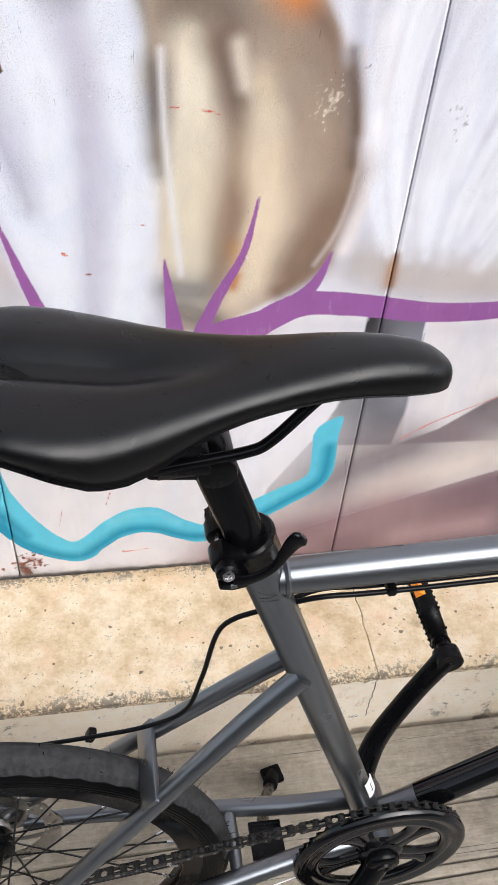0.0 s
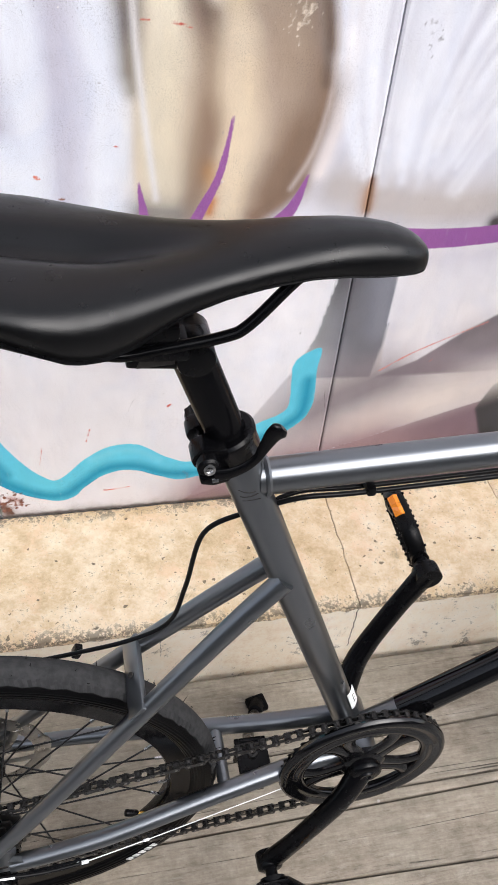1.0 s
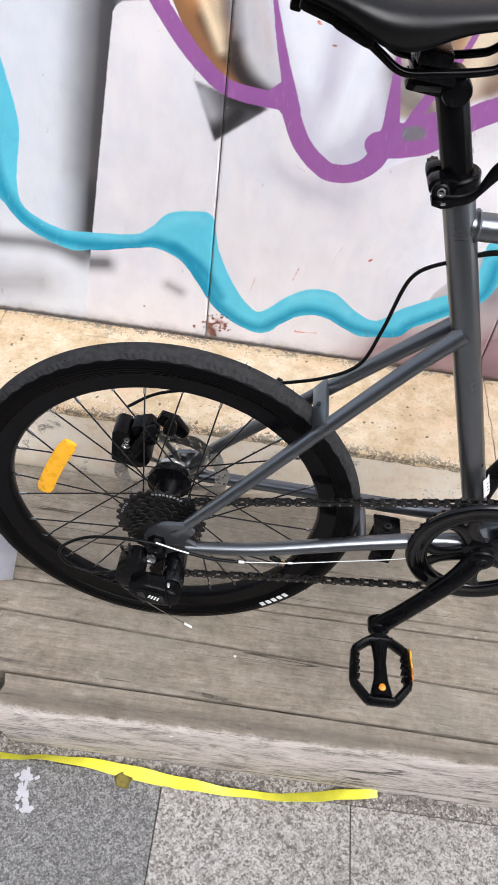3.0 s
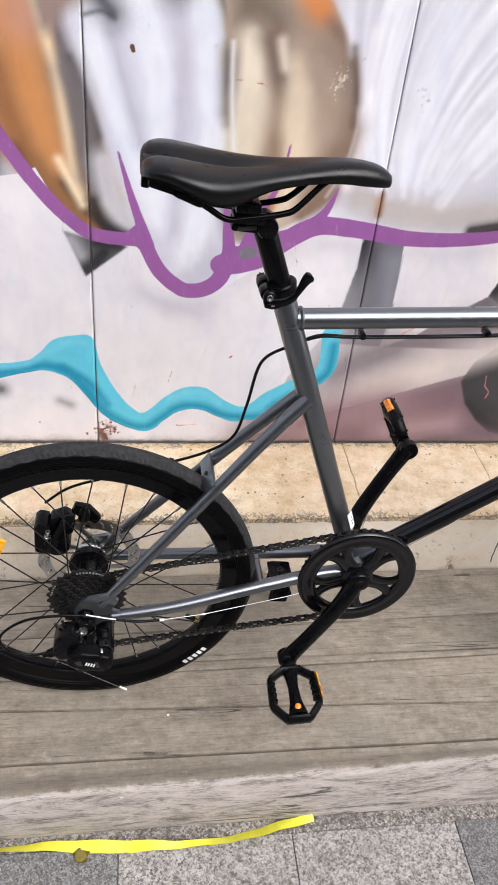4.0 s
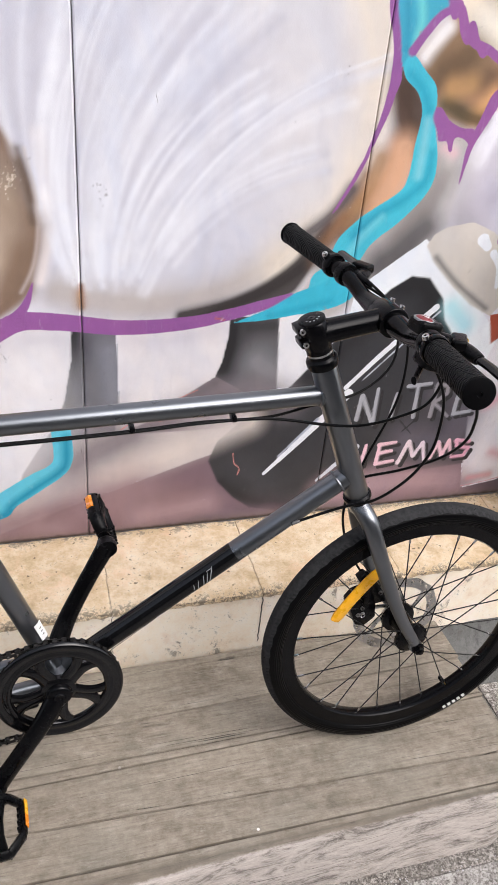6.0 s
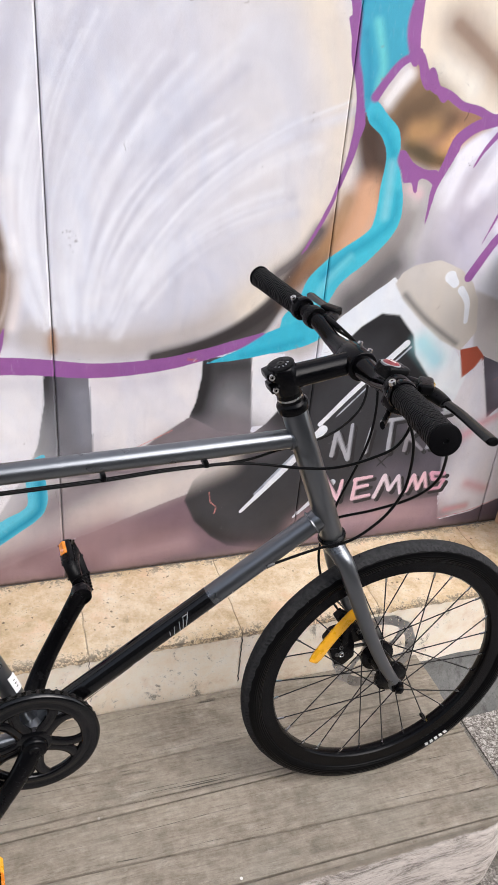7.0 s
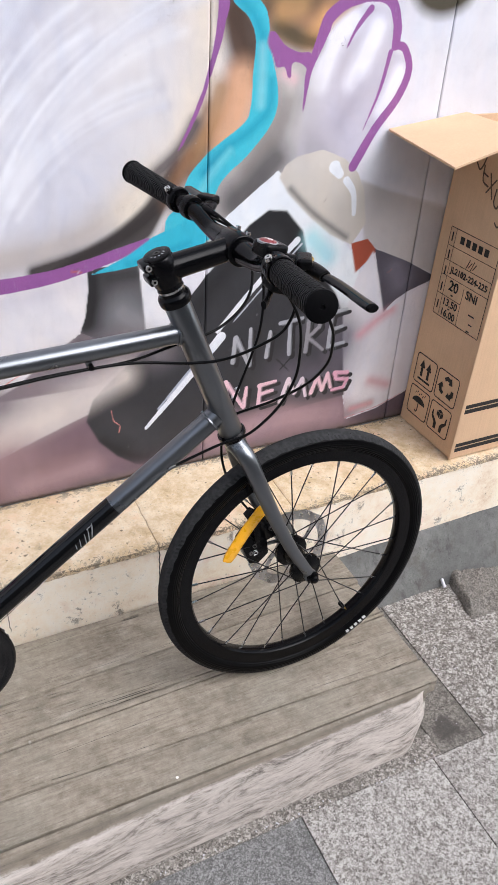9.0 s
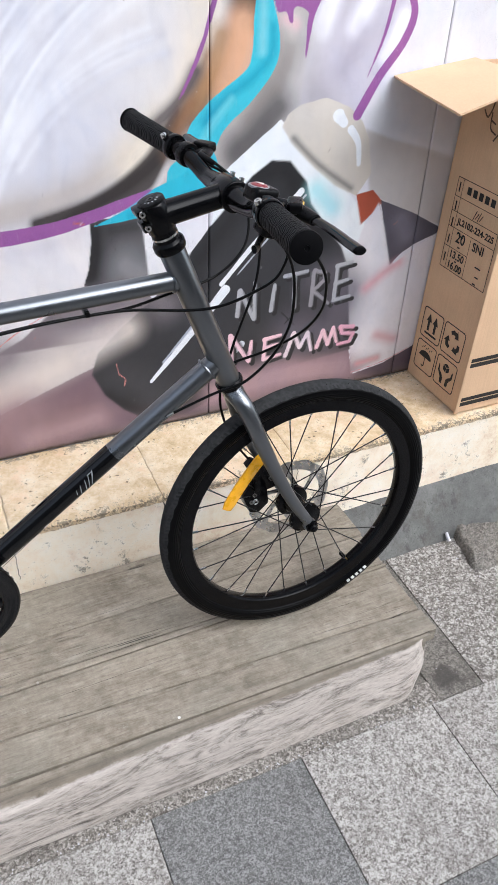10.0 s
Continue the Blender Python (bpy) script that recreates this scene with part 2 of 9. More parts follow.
def stone_material():
    """Cream limestone with peach and ochre stains, small dark pits and pale crust."""
    m = Mat("cream_limestone", 0.85)
    big, mid, fine = m.noise(5.5, 7, None, 0.65), m.noise(30, 8, None, 0.74), m.noise(190, 6, None, 0.78)
    k = m.math("ADD", m.math("MULTIPLY", mid, 0.5), m.math("ADD", m.math("MULTIPLY", big, 0.32), m.math("MULTIPLY", fine, 0.18)))
    col = m.ramp(k, [(0.36, (0.40, 0.27, 0.14)), (0.46, (0.62, 0.46, 0.28)), (0.54, (0.76, 0.62, 0.44)), (0.66, (0.86, 0.78, 0.65))])
    col = m.mix(m.span(m.noise(12, 6, None, 0.7, 0.4), 0.52, 0.66, 0.0, 0.55), col, (0.78, 0.54, 0.36))
    pits = m.span(fine, 0.585, 0.64)
    col = m.mix(m.math("MULTIPLY", pits, m.span(mid, 0.40, 0.60, 0.2, 0.8)), col, (0.13, 0.09, 0.055))
    cell = m.node("ShaderNodeTexVoronoi", Scale=74.0)
    warp = m.node("ShaderNodeVectorMath")
    wn = m.node("ShaderNodeTexNoise", Scale=90.0, Detail=4.0)
    m.link(m.co, wn.inputs["Vector"])
    ws = m.node("ShaderNodeVectorMath")
    ws.operation = "SCALE"
    ws.inputs[3].default_value = 0.014
    m.link(wn.outputs["Color"], ws.inputs[0])
    m.link(m.co, warp.inputs[0])
    m.link(ws.outputs[0], warp.inputs[1])
    m.link(warp.outputs[0], cell.inputs["Vector"])
    pick = m.node("ShaderNodeSeparateColor")
    m.link(cell.outputs["Color"], pick.inputs[0])
    size = m.span(pick.outputs[1], 0.0, 1.0, 0.05, 0.21)
    hole = m.math("MULTIPLY", m.math("LESS_THAN", cell.outputs["Distance"], size), m.span(pick.outputs[0], 0.66, 0.70))
    col = m.mix(m.math("MULTIPLY", hole, 0.8), col, (0.065, 0.046, 0.03))
    # speckled dirt along the worn edges, in patches
    dirt = m.attr("dirt")
    spot = m.span(m.math("ADD", m.math("ADD", m.math("MULTIPLY", fine, 0.55), m.math("MULTIPLY", mid, 0.45)), m.math("MULTIPLY", dirt, 0.10)), 0.565, 0.605)
    col = m.mix(m.math("MULTIPLY", spot, m.math("ADD", m.math("MULTIPLY", dirt, 0.75), 0.12)), col, (0.10, 0.08, 0.06))
    grime = m.span(m.noise(9, 8, None, 0.75, 0.5), 0.60, 0.68)
    col = m.mix(m.math("MULTIPLY", grime, m.span(fine, 0.4, 0.55, 0.1, 0.6)), col, (0.17, 0.145, 0.11))
    m.color(m.mix(m.math("MULTIPLY", m.random(), 0.12), col, (0.5, 0.38, 0.22)))
    b = m.bump(m.math("SUBTRACT", mid, m.math("MULTIPLY", m.math("MAXIMUM", pits, hole), 0.6)), 0.003, 0.8)
    m.bump(fine, 0.001, 0.7, b)
    return m.m


def plaster_material():
    """Cream lime wash on the ledge's face, chipped and stained."""
    m = Mat("cream_limewash", 0.88)
    big, mid, fine = m.noise(6, 8, None, 0.7), m.noise(42, 8, None, 0.76), m.noise(210, 5, None, 0.78)
    col = m.ramp(m.math("ADD", m.math("MULTIPLY", big, 0.5), m.math("ADD", m.math("MULTIPLY", mid, 0.32), m.math("MULTIPLY", fine, 0.18))), [(0.36, (0.74, 0.55, 0.38)), (0.46, (0.91, 0.78, 0.61)), (0.54, (0.94, 0.85, 0.71)), (0.66, (0.95, 0.89, 0.79))])
    col = m.mix(m.span(m.noise(10, 6, None, 0.7), 0.54, 0.66, 0.0, 0.5), col, (0.80, 0.62, 0.47))
    chips = m.span(m.noise(17, 10, None, 0.82, 0.5), 0.585, 0.625)
    col = m.mix(m.math("MULTIPLY", chips, 0.75), col, (0.27, 0.225, 0.17))
    rim = m.span(m.noise(24, 10, None, 0.85), 0.60, 0.63)
    col = m.mix(m.math("MULTIPLY", rim, 0.6), col, (0.14, 0.115, 0.09))
    spots = m.span(fine, 0.62, 0.67)
    m.color(m.mix(m.math("MULTIPLY", spots, m.span(big, 0.4, 0.6, 0.15, 0.75)), col, (0.1, 0.075, 0.05)))
    m.bump(m.math("SUBTRACT", m.math("ADD", mid, m.math("MULTIPLY", fine, 0.4)), chips), 0.002, 0.7)
    return m.m


def concrete_material(name="grey_concrete", tone=0.16):
    m = Mat(name, 0.85)
    big, mid, fine = m.noise(5, 7), m.noise(30, 8, None, 0.75), m.noise(280, 5, None, 0.8)
    k = m.math("ADD", m.math("MULTIPLY", big, 0.4), m.math("ADD", m.math("MULTIPLY", mid, 0.32), m.math("MULTIPLY", fine, 0.28)))
    run = m.noise(1.0, 6, m.mapped((30, 30, 2.5)), 0.72)
    col = m.ramp(k, [(0.36, (tone * 0.45, tone * 0.45, tone * 0.42)), (0.5, (tone * 0.95, tone * 0.95, tone * 0.90)), (0.66, (tone * 1.6, tone * 1.58, tone * 1.5))])
    col = m.mix(m.span(run, 0.52, 0.66, 0.0, 0.65), col, (tone * 0.40, tone * 0.39, tone * 0.36))
    soil = m.span(m.noise(13, 8, None, 0.75), 0.52, 0.66, 0.0, 0.55)
    col = m.mix(soil, col, (tone * 0.62, tone * 0.55, tone * 0.44))
    pit = m.span(m.noise(200, 3), 0.64, 0.70)
    m.color(m.mix(m.math("MULTIPLY", pit, 0.65), col, (tone * 0.22, tone * 0.22, tone * 0.2)))
    m.bump(m.math("ADD", fine, m.math("MULTIPLY", mid, 0.8)), 0.0018, 0.8)
    return m.m


def granite_material(name, grains, scale=300.0, blotch=0.4, stain=None):
    """Flamed granite: grains of four tones, clumped, with soot and damp patches."""
    m = Mat(name, 0.8)
    off = m.node("ShaderNodeMapping")
    comb = m.node("ShaderNodeCombineXYZ")
    rnd = m.random()
    m.link(m.math("MULTIPLY", rnd, 5.0), comb.inputs[0])
    m.link(m.math("MULTIPLY", rnd, 9.0), comb.inputs[1])
    m.link(m.co, off.inputs["Vector"])
    m.link(comb.outputs[0], off.inputs["Location"])
    o = off.outputs[0]
    wn = m.node("ShaderNodeTexNoise", Scale=scale * 0.8, Detail=3.0)
    m.link(o, wn.inputs["Vector"])
    ws = m.node("ShaderNodeVectorMath")
    ws.operation = "SCALE"
    ws.inputs[3].default_value = 1.6 / scale
    m.link(wn.outputs["Color"], ws.inputs[0])
    warp = m.node("ShaderNodeVectorMath")
    m.link(o, warp.inputs[0])
    m.link(ws.outputs[0], warp.inputs[1])

    def tone(sc):
        sep = m.node("ShaderNodeSeparateColor")
        m.link(m.voronoi(sc, warp.outputs[0], "Color"), sep.inputs[0])
        return sep.outputs[0]

    clump = m.noise(scale * 0.16, 5, o, 0.7)
    big = m.noise(8, 8, o, 0.72)
    k = m.math("ADD", m.math("ADD", m.math("MULTIPLY", tone(scale), 0.42), m.math("MULTIPLY", tone(scale * 0.55), 0.28)), m.math("MULTIPLY", clump, 0.62))
    d, t, l, w = grains
    col = m.ramp(k, [(0.40, d), (0.53, t), (0.68, l), (0.88, w)])
    col = m.mix(m.span(big, 0.48, 0.68, 0.0, blotch), col, d)
    pit = m.span(m.noise(scale * 0.9, 3, o), 0.66, 0.71)
    col = m.mix(m.math("MULTIPLY", pit, 0.6), col, tuple(c * 0.35 for c in d))
    col = m.mix(m.math("MULTIPLY", rnd, 0.15), col, d)
    if stain:
        gap = m.node("ShaderNodeVectorMath")
        gap.operation = "DISTANCE"
        m.link(m.co, gap.inputs[0])
        gap.inputs[1].default_value = stain[:3]
        near = m.math("ADD", gap.outputs["Value"], m.math("MULTIPLY", m.math("SUBTRACT", m.noise(40, 6), 0.5), 0.06))
        col = m.mix(m.span(near, stain[3] * 0.5, stain[3], 0.8, 0.0), col, (0.045, 0.04, 0.035))
    m.color(col)
    m.rough(m.span(k, 0.3, 0.9, 0.7, 0.9))
    m.bump(k, 0.0012, 0.7)
    return m.m


def cardboard_material(name, col):
    m = Mat(name, 0.82)
    flute = m.noise(1.0, 3, m.mapped((300, 300, 3)))
    big, fine = m.noise(7, 6), m.noise(320, 4)
    c = m.ramp(m.math("ADD", m.math("MULTIPLY", big, 0.5), m.math("ADD", m.math("MULTIPLY", flute, 0.25), m.math("MULTIPLY", fine, 0.25))), [(0.3, tuple(v * 0.82 for v in col)), (0.7, tuple(min(1, v * 1.12) for v in col))])
    m.color(c)
    m.bump(flute, 0.0004, 0.4)
    return m.m


SADDLE_VINYL, TYRE, GRIP, WOOD = saddle_material(), tyre_material(), grip_material(), wood_material()
STONE, LIMEWASH, CONCRETE = stone_material(), plaster_material(), concrete_material("grey_concrete", 0.135)
SOIL_CEMENT = granite_material("dirty_cement", ((0.070, 0.060, 0.050), (0.115, 0.103, 0.088), (0.165, 0.150, 0.132), (0.26, 0.24, 0.21)), 420, 0.5, (0.872, -0.642, -0.165, 0.036))
PALE_CEMENT = granite_material("crumbled_cement", ((0.075, 0.064, 0.053), (0.14, 0.124, 0.107), (0.22, 0.20, 0.176), (0.42, 0.385, 0.35)), 380, 0.5)
GRANITE_PALE = granite_material("pale_granite", ((0.115, 0.100, 0.088), (0.225, 0.206, 0.187), (0.345, 0.322, 0.297), (0.52, 0.495, 0.462)), 370, 0.35)
GRANITE_SOILED = granite_material("soiled_granite", ((0.085, 0.071, 0.060), (0.145, 0.129, 0.113), (0.24, 0.220, 0.198), (0.50, 0.475, 0.44)), 330, 0.55)
GRANITE_DARK = granite_material("dark_granite", ((0.074, 0.071, 0.067), (0.125, 0.121, 0.116), (0.185, 0.180, 0.173), (0.33, 0.325, 0.315)), 560, 0.35)
CARDBOARD = cardboard_material("brown_cardboard", (0.68, 0.455, 0.285))
RAW_WALL = plain("pale_wall_paint", (0.62, 0.60, 0.64), 0.7, 0.0, 0.1, 6)
TAPE = plain("yellow_tape", (0.78, 0.74, 0.06), 0.45, 0.0, 0.1, 40)
MARKER = plain("brown_marker", (0.11, 0.07, 0.045), 0.7, 0.0, 0.3, 120)
PAPER = plain("white_paper", (0.52, 0.51, 0.54), 0.8, 0.0, 0.1, 30)

# ---- mesh helpers ----
def thing(name, at, label, category, group="", kind=""):
    ob = new(name)
    ob.location = at
    ob.empty_display_size = 0.05
    return tagged(ob, label, category, group, kind)


def finish(bm, name, material, angle=38):
    me = bpy.data.meshes.new(name)
    bmesh.ops.recalc_face_normals(bm, faces=bm.faces[:])
    bm.to_mesh(me)
    bm.free()
    me.polygons.foreach_set("use_smooth", [True] * len(me.polygons))
    me.set_sharp_from_angle(angle=radians(angle))
    me.materials.append(material)
    return me


def part(name, bm, material, parent=None, label="", angle=38):
    """One mesh object, built in world places, under a thing or a part."""
    me = bm if isinstance(bm, bpy.types.Mesh) else finish(bm, name, material, angle)
    ob = new(name, me)
    if parent:
        ob.parent = parent
        ob.matrix_parent_inverse = Matrix.Translation(-Vector(parent.location)) if parent.type == "EMPTY" else Matrix()
    if label:
        tagged(ob, label)
    return ob


def piece(name, me, m, parent):
    """One of many alike pieces that share a mesh, at pose m."""
    ob = part(name, me, None, parent)
    ob.matrix_basis = m
    return ob


def smooth_path(pts, n=8, closed=False):
    """Catmull-Rom through the points."""
    p = [Vector(q) for q in pts]
    out = []
    m = len(p)
    for i in range(m if closed else m - 1):
        if closed:
            a, b, c, d = p[(i - 1) % m], p[i], p[(i + 1) % m], p[(i + 2) % m]
        else:
            a, b, c, d = p[max(i - 1, 0)], p[i], p[i + 1], p[min(i + 2, m - 1)]
        for k in range(n):
            t = k / n
            out.append(0.5 * (2 * b + (c - a) * t + (2 * a - 5 * b + 4 * c - d) * t * t + (3 * b - a - 3 * c + d) * t ** 3))
    if not closed:
        out.append(p[-1])
    return out


def sweep(bm, pts, rad, n=14, caps=True, closed=False, up=(0, 1, 0), wide=1.0):
    """A tube along the points. rad: one radius, or one a point; wide: stretch along the up side."""
    p = [Vector(q) for q in pts]
    m = len(p)
    rads = rad if isinstance(rad, (list, tuple)) else [rad] * m
    rings = []
    u = Vector(up)
    for i in range(m):
        if closed:
            d = p[(i + 1) % m] - p[i - 1]
        else:
            d = p[min(i + 1, m - 1)] - p[max(i - 1, 0)]
        d.normalize()
        s = u - d * u.dot(d)
        if s.length < 1e-4:
            s = d.orthogonal()
        s.normalize()
        u = s
        w = d.cross(s)
        r = rads[i]
        rings.append([bm.verts.new(p[i] + (s * math.cos(a) * wide + w * math.sin(a)) * r) for a in (2 * math.pi * k / n for k in range(n))])
    for i in range(m if closed else m - 1):
        a, b = rings[i], rings[(i + 1) % m]
        for k in range(n):
            bm.faces.new((a[k], a[(k + 1) % n], b[(k + 1) % n], b[k]))
    if caps and not closed:
        bm.faces.new(rings[0])
        bm.faces.new(rings[-1][::-1])
    return bm


def rod(bm, a, b, r, n=14, bevel=0.0, r2=None):
    """A straight round bar with softened ends."""
    a, b = Vector(a), Vector(b)
    d = (b - a).normalized()
    r2 = r if r2 is None else r2
    if not bevel:
        return sweep(bm, [a, b], [r, r2], n)
    pts = [a, a + d * bevel * 0.3, a + d * bevel, b - d * bevel, b - d * bevel * 0.3, b]
    return sweep(bm, pts, [r - bevel, r - bevel * 0.3, r, r2, r2 - bevel * 0.3, r2 - bevel], n)


def lathe(bm, origin, axis, profile, n=32, closed=False):
    """Turns a profile of (radius, height along the axis)."""
    o, ax = Vector(origin), Vector(axis).normalized()
    s = ax.orthogonal().normalized()
    w = ax.cross(s)
    rings = []
    for r, h in profile:
        if r < 1e-6:
            rings.append([bm.verts.new(o + ax * h)])
        else:
            rings.append([bm.verts.new(o + ax * h + (s * math.cos(a) + w * math.sin(a)) * r) for a in (2 * math.pi * k / n for k in range(n))])
    pairs = list(zip(rings, rings[1:])) + ([(rings[-1], rings[0])] if closed else [])
    for a, b in pairs:
        for k in range(n):
            q = [a[k % len(a)], a[(k + 1) % len(a)], b[(k + 1) % len(b)], b[k % len(b)]]
            q = list(dict.fromkeys(q))
            if len(q) > 2:
                bm.faces.new(q)
    return bm


def block(bm, centre, size, rot=(0, 0, 0), bevel=0.0, seg=2):
    """A box with rounded edges."""
    m = pose(*centre, *rot) @ Matrix.Diagonal((*size, 1))
    r = bmesh.ops.create_cube(bm, size=1, matrix=m)
    if bevel:
        es = list({e for v in r["verts"] for e in v.link_edges})
        bmesh.ops.bevel(bm, geom=es, offset=bevel, segments=seg, affect="EDGES", profile=0.6)
    return bm


def plate(bm, outline, y0, y1):
    """A flat plate of the outline (x, z), from y0 to y1."""
    a = [bm.verts.new((x, y0, z)) for x, z in outline]
    b = [bm.verts.new((x, y1, z)) for x, z in outline]
    bm.faces.new(a)
    bm.faces.new(b[::-1])
    k = len(a)
    for i in range(k):
        bm.faces.new((a[i], b[i], b[(i + 1) % k], a[(i + 1) % k]))
    return bm


def slab(bm, outline, y0, y1, bevel=0.002):
    """A plate of the outline (x, z) with rounded edges."""
    q = plate(bmesh.new(), outline, y0, y1)
    bmesh.ops.bevel(q, geom=q.edges[:], offset=bevel, segments=2, affect="EDGES", profile=0.6)
    me = bpy.data.meshes.new("slab")
    q.to_mesh(me)
    q.free()
    bm.from_mesh(me)
    bpy.data.meshes.remove(me)
    return bm


def oval(cx, cz, rx, rz, n=20, turn=0.0):
    return [(cx + rx * math.cos(t) * math.cos(turn) - rz * math.sin(t) * math.sin(turn), cz + rx * math.cos(t) * math.sin(turn) + rz * math.sin(t) * math.cos(turn)) for t in (2 * math.pi * i / n for i in range(n))]


def B():
    return bmesh.new()

# ---- the painted wall ----
# Airbrushed layers: (points, half width, softness, colour, strength).
def paint_rows():
    rows = []

    def spray(pts, w, soft, col, k=1.0):
        rows.append(("line", np.array(pts, float), w, soft, np.array(lin(*col)), k))

    def area(pts, soft, col, k=1.0):
        rows.append(("area", np.array(pts, float), 0.0, soft, np.array(lin(*col)), k))

    # far side: cold white with a black sprayed upright
    area([(-1.2, 0.1), (-0.64, 0.1), (-0.57, 0.8), (-0.56, 1.6), (-1.2, 1.6)], 0.02, (222, 226, 232))
    spray([(-0.566, 0.758), (-0.582, 0.702), (-0.592, 0.607), (-0.606, 0.484), (-0.624, 0.307)], 0.01, 0.05, (24, 23, 25), 0.97)
    spray([(-0.607, 0.688), (-0.620, 0.571), (-0.630, 0.451)], 0.006, 0.045, (110, 107, 110), 0.5)
    spray([(-0.575, 0.80), (-0.63, 1.3)], 0.01, 0.04, (120, 114, 118), 0.35)
    spray([(-0.80, 0.295), (-0.70, 0.30), (-0.64, 0.285)], 0.004, 0.022, (95, 93, 96), 0.8)
    spray([(-0.82, 0.2), (-0.72, 0.22)], 0.01, 0.05, (120, 116, 118), 0.5)
    # dark petal with a flame
    area([(-0.57, 0.76), (-0.50, 0.675), (-0.45, 0.625), (-0.40, 0.60), (-0.33, 0.595), (-0.385, 0.75), (-0.43, 0.87), (-0.47, 1.0), (-0.5, 1.4), (-0.62, 1.4)], 0.012, (186, 132, 84))
    spray([(-0.545, 0.86), (-0.532, 0.79), (-0.505, 0.72), (-0.47, 0.665)], 0.010, 0.030, (146, 96, 56), 0.75)
    spray([(-0.515, 0.96), (-0.505, 0.87), (-0.490, 0.80), (-0.462, 0.70)], 0.010, 0.024, (208, 142, 84), 0.8)
    spray([(-0.52, 1.02), (-0.50, 0.93)], 0.015, 0.04, (204, 150, 128), 0.7)
    spray([(-0.443, 0.95), (-0.442, 0.856), (-0.429, 0.80), (-0.414, 0.739), (-0.388, 0.676), (-0.345, 0.61)], 0.014, 0.022, (112, 104, 104), 0.97)
    spray([(-0.425, 0.86), (-0.408, 0.79), (-0.392, 0.73)], 0.006, 0.014, (70, 66, 68), 0.7)
    spray([(-0.40, 0.68), (-0.37, 0.635), (-0.345, 0.605)], 0.008, 0.018, (78, 74, 76), 0.8)
    spray([(-0.49, 0.99), (-0.466, 0.893), (-0.457, 0.855), (-0.447, 0.781), (-0.439, 0.713), (-0.423, 0.654)], 0.003, 0.012, (244, 218, 180), 0.9)
    spray([(-0.385, 0.66), (-0.36, 0.625)], 0.004, 0.014, (205, 200, 196), 0.7)
    # pale violet fingers with dark shading behind them
    area([(-0.445, 0.93), (-0.385, 0.76), (-0.335, 0.60), (-0.29, 0.52), (-0.24, 0.50), (-0.19, 0.53), (-0.175, 0.60), (-0.19, 0.83), (-0.195, 1.4), (-0.46, 1.4)], 0.010, (206, 204, 216))
    area([(-0.50, 1.10), (-0.372, 1.10), (-0.374, 1.024), (-0.386, 0.971), (-0.40, 0.955), (-0.438, 0.945), (-0.48, 0.92)], 0.012, (152, 130, 120))
    spray([(-0.397, 0.935), (-0.392, 0.892), (-0.367, 0.816), (-0.334, 0.743), (-0.304, 0.655)], 0.018, 0.026, (231, 233, 240), 0.95)
    spray([(-0.345, 1.06), (-0.332, 0.966), (-0.306, 0.879), (-0.295, 0.80), (-0.290, 0.64)], 0.018, 0.030, (231, 233, 240), 0.95)
    spray([(-0.244, 0.985), (-0.234, 0.94), (-0.220, 0.856), (-0.213, 0.784), (-0.222, 0.68), (-0.245, 0.56)], 0.018, 0.026, (231, 233, 240), 0.95)
    spray([(-0.373, 0.917), (-0.352, 0.843), (-0.329, 0.762)], 0.002, 0.020, (182, 180, 195), 0.75)
    spray([(-0.277, 0.962), (-0.265, 0.889), (-0.267, 0.783), (-0.272, 0.62)], 0.006, 0.020, (194, 191, 205), 0.8)
    spray([(-0.386, 0.962), (-0.372, 0.947)], 0.004, 0.034, (62, 62, 66), 0.9)
    spray([(-0.305, 1.04), (-0.287, 0.990), (-0.275, 0.985)], 0.003, 0.036, (84, 84, 84), 0.88)
    spray([(-0.268, 1.005), (-0.234, 1.003)], 0.003, 0.016, (120, 118, 112), 0.7)
    spray([(-0.368, 0.940), (-0.388, 0.948), (-0.414, 0.941)], 0.0008, 0.006, (72, 70, 72), 0.75)
    spray([(-0.437, 0.882), (-0.411, 0.815), (-0.397, 0.770)], 0.002, 0.010, (58, 56, 58), 0.85)
    spray([(-0.440, 0.865), (-0.418, 0.797), (-0.414, 0.704)], 0.010, 0.030, (112, 106, 106), 0.8)
    spray([(-0.263, 1.03), (-0.216, 1.003), (-0.187, 0.951), (-0.190, 0.896)], 0.010, 0.018, (218, 206, 172), 0.9)
    spray([(-0.214, 0.985), (-0.196, 0.942), (-0.194, 0.917)], 0.002, 0.012, (96, 92, 82), 0.85)
    spray([(-0.24, 0.535), (-0.2, 0.56)], 0.01, 0.03, (190, 188, 198), 0.6)
    # brown bulb
    area([(-0.205, 0.95), (-0.20, 1.4), (-0.10, 1.4), (-0.066, 1.03), (-0.04, 0.985), (0.003, 0.911), (0.026, 0.801), (0.01, 0.70), (-0.06, 0.64), (-0.165, 0.60), (-0.19, 0.70), (-0.190, 0.83)], 0.005, (188, 168, 150))
    spray([(-0.168, 1.04), (-0.162, 0.96)], 0.014, 0.050, (108, 96, 84), 0.9)
    spray([(-0.135, 0.970), (-0.089, 0.956), (-0.050, 0.941)], 0.012, 0.040, (138, 124, 110), 0.75)
    spray([(-0.157, 0.930), (-0.159, 0.859), (-0.166, 0.766), (-0.155, 0.64)], 0.014, 0.024, (238, 225, 200), 0.95)
    spray([(-0.192, 0.895), (-0.190, 0.857), (-0.191, 0.80)], 0.002, 0.014, (112, 106, 100), 0.8)
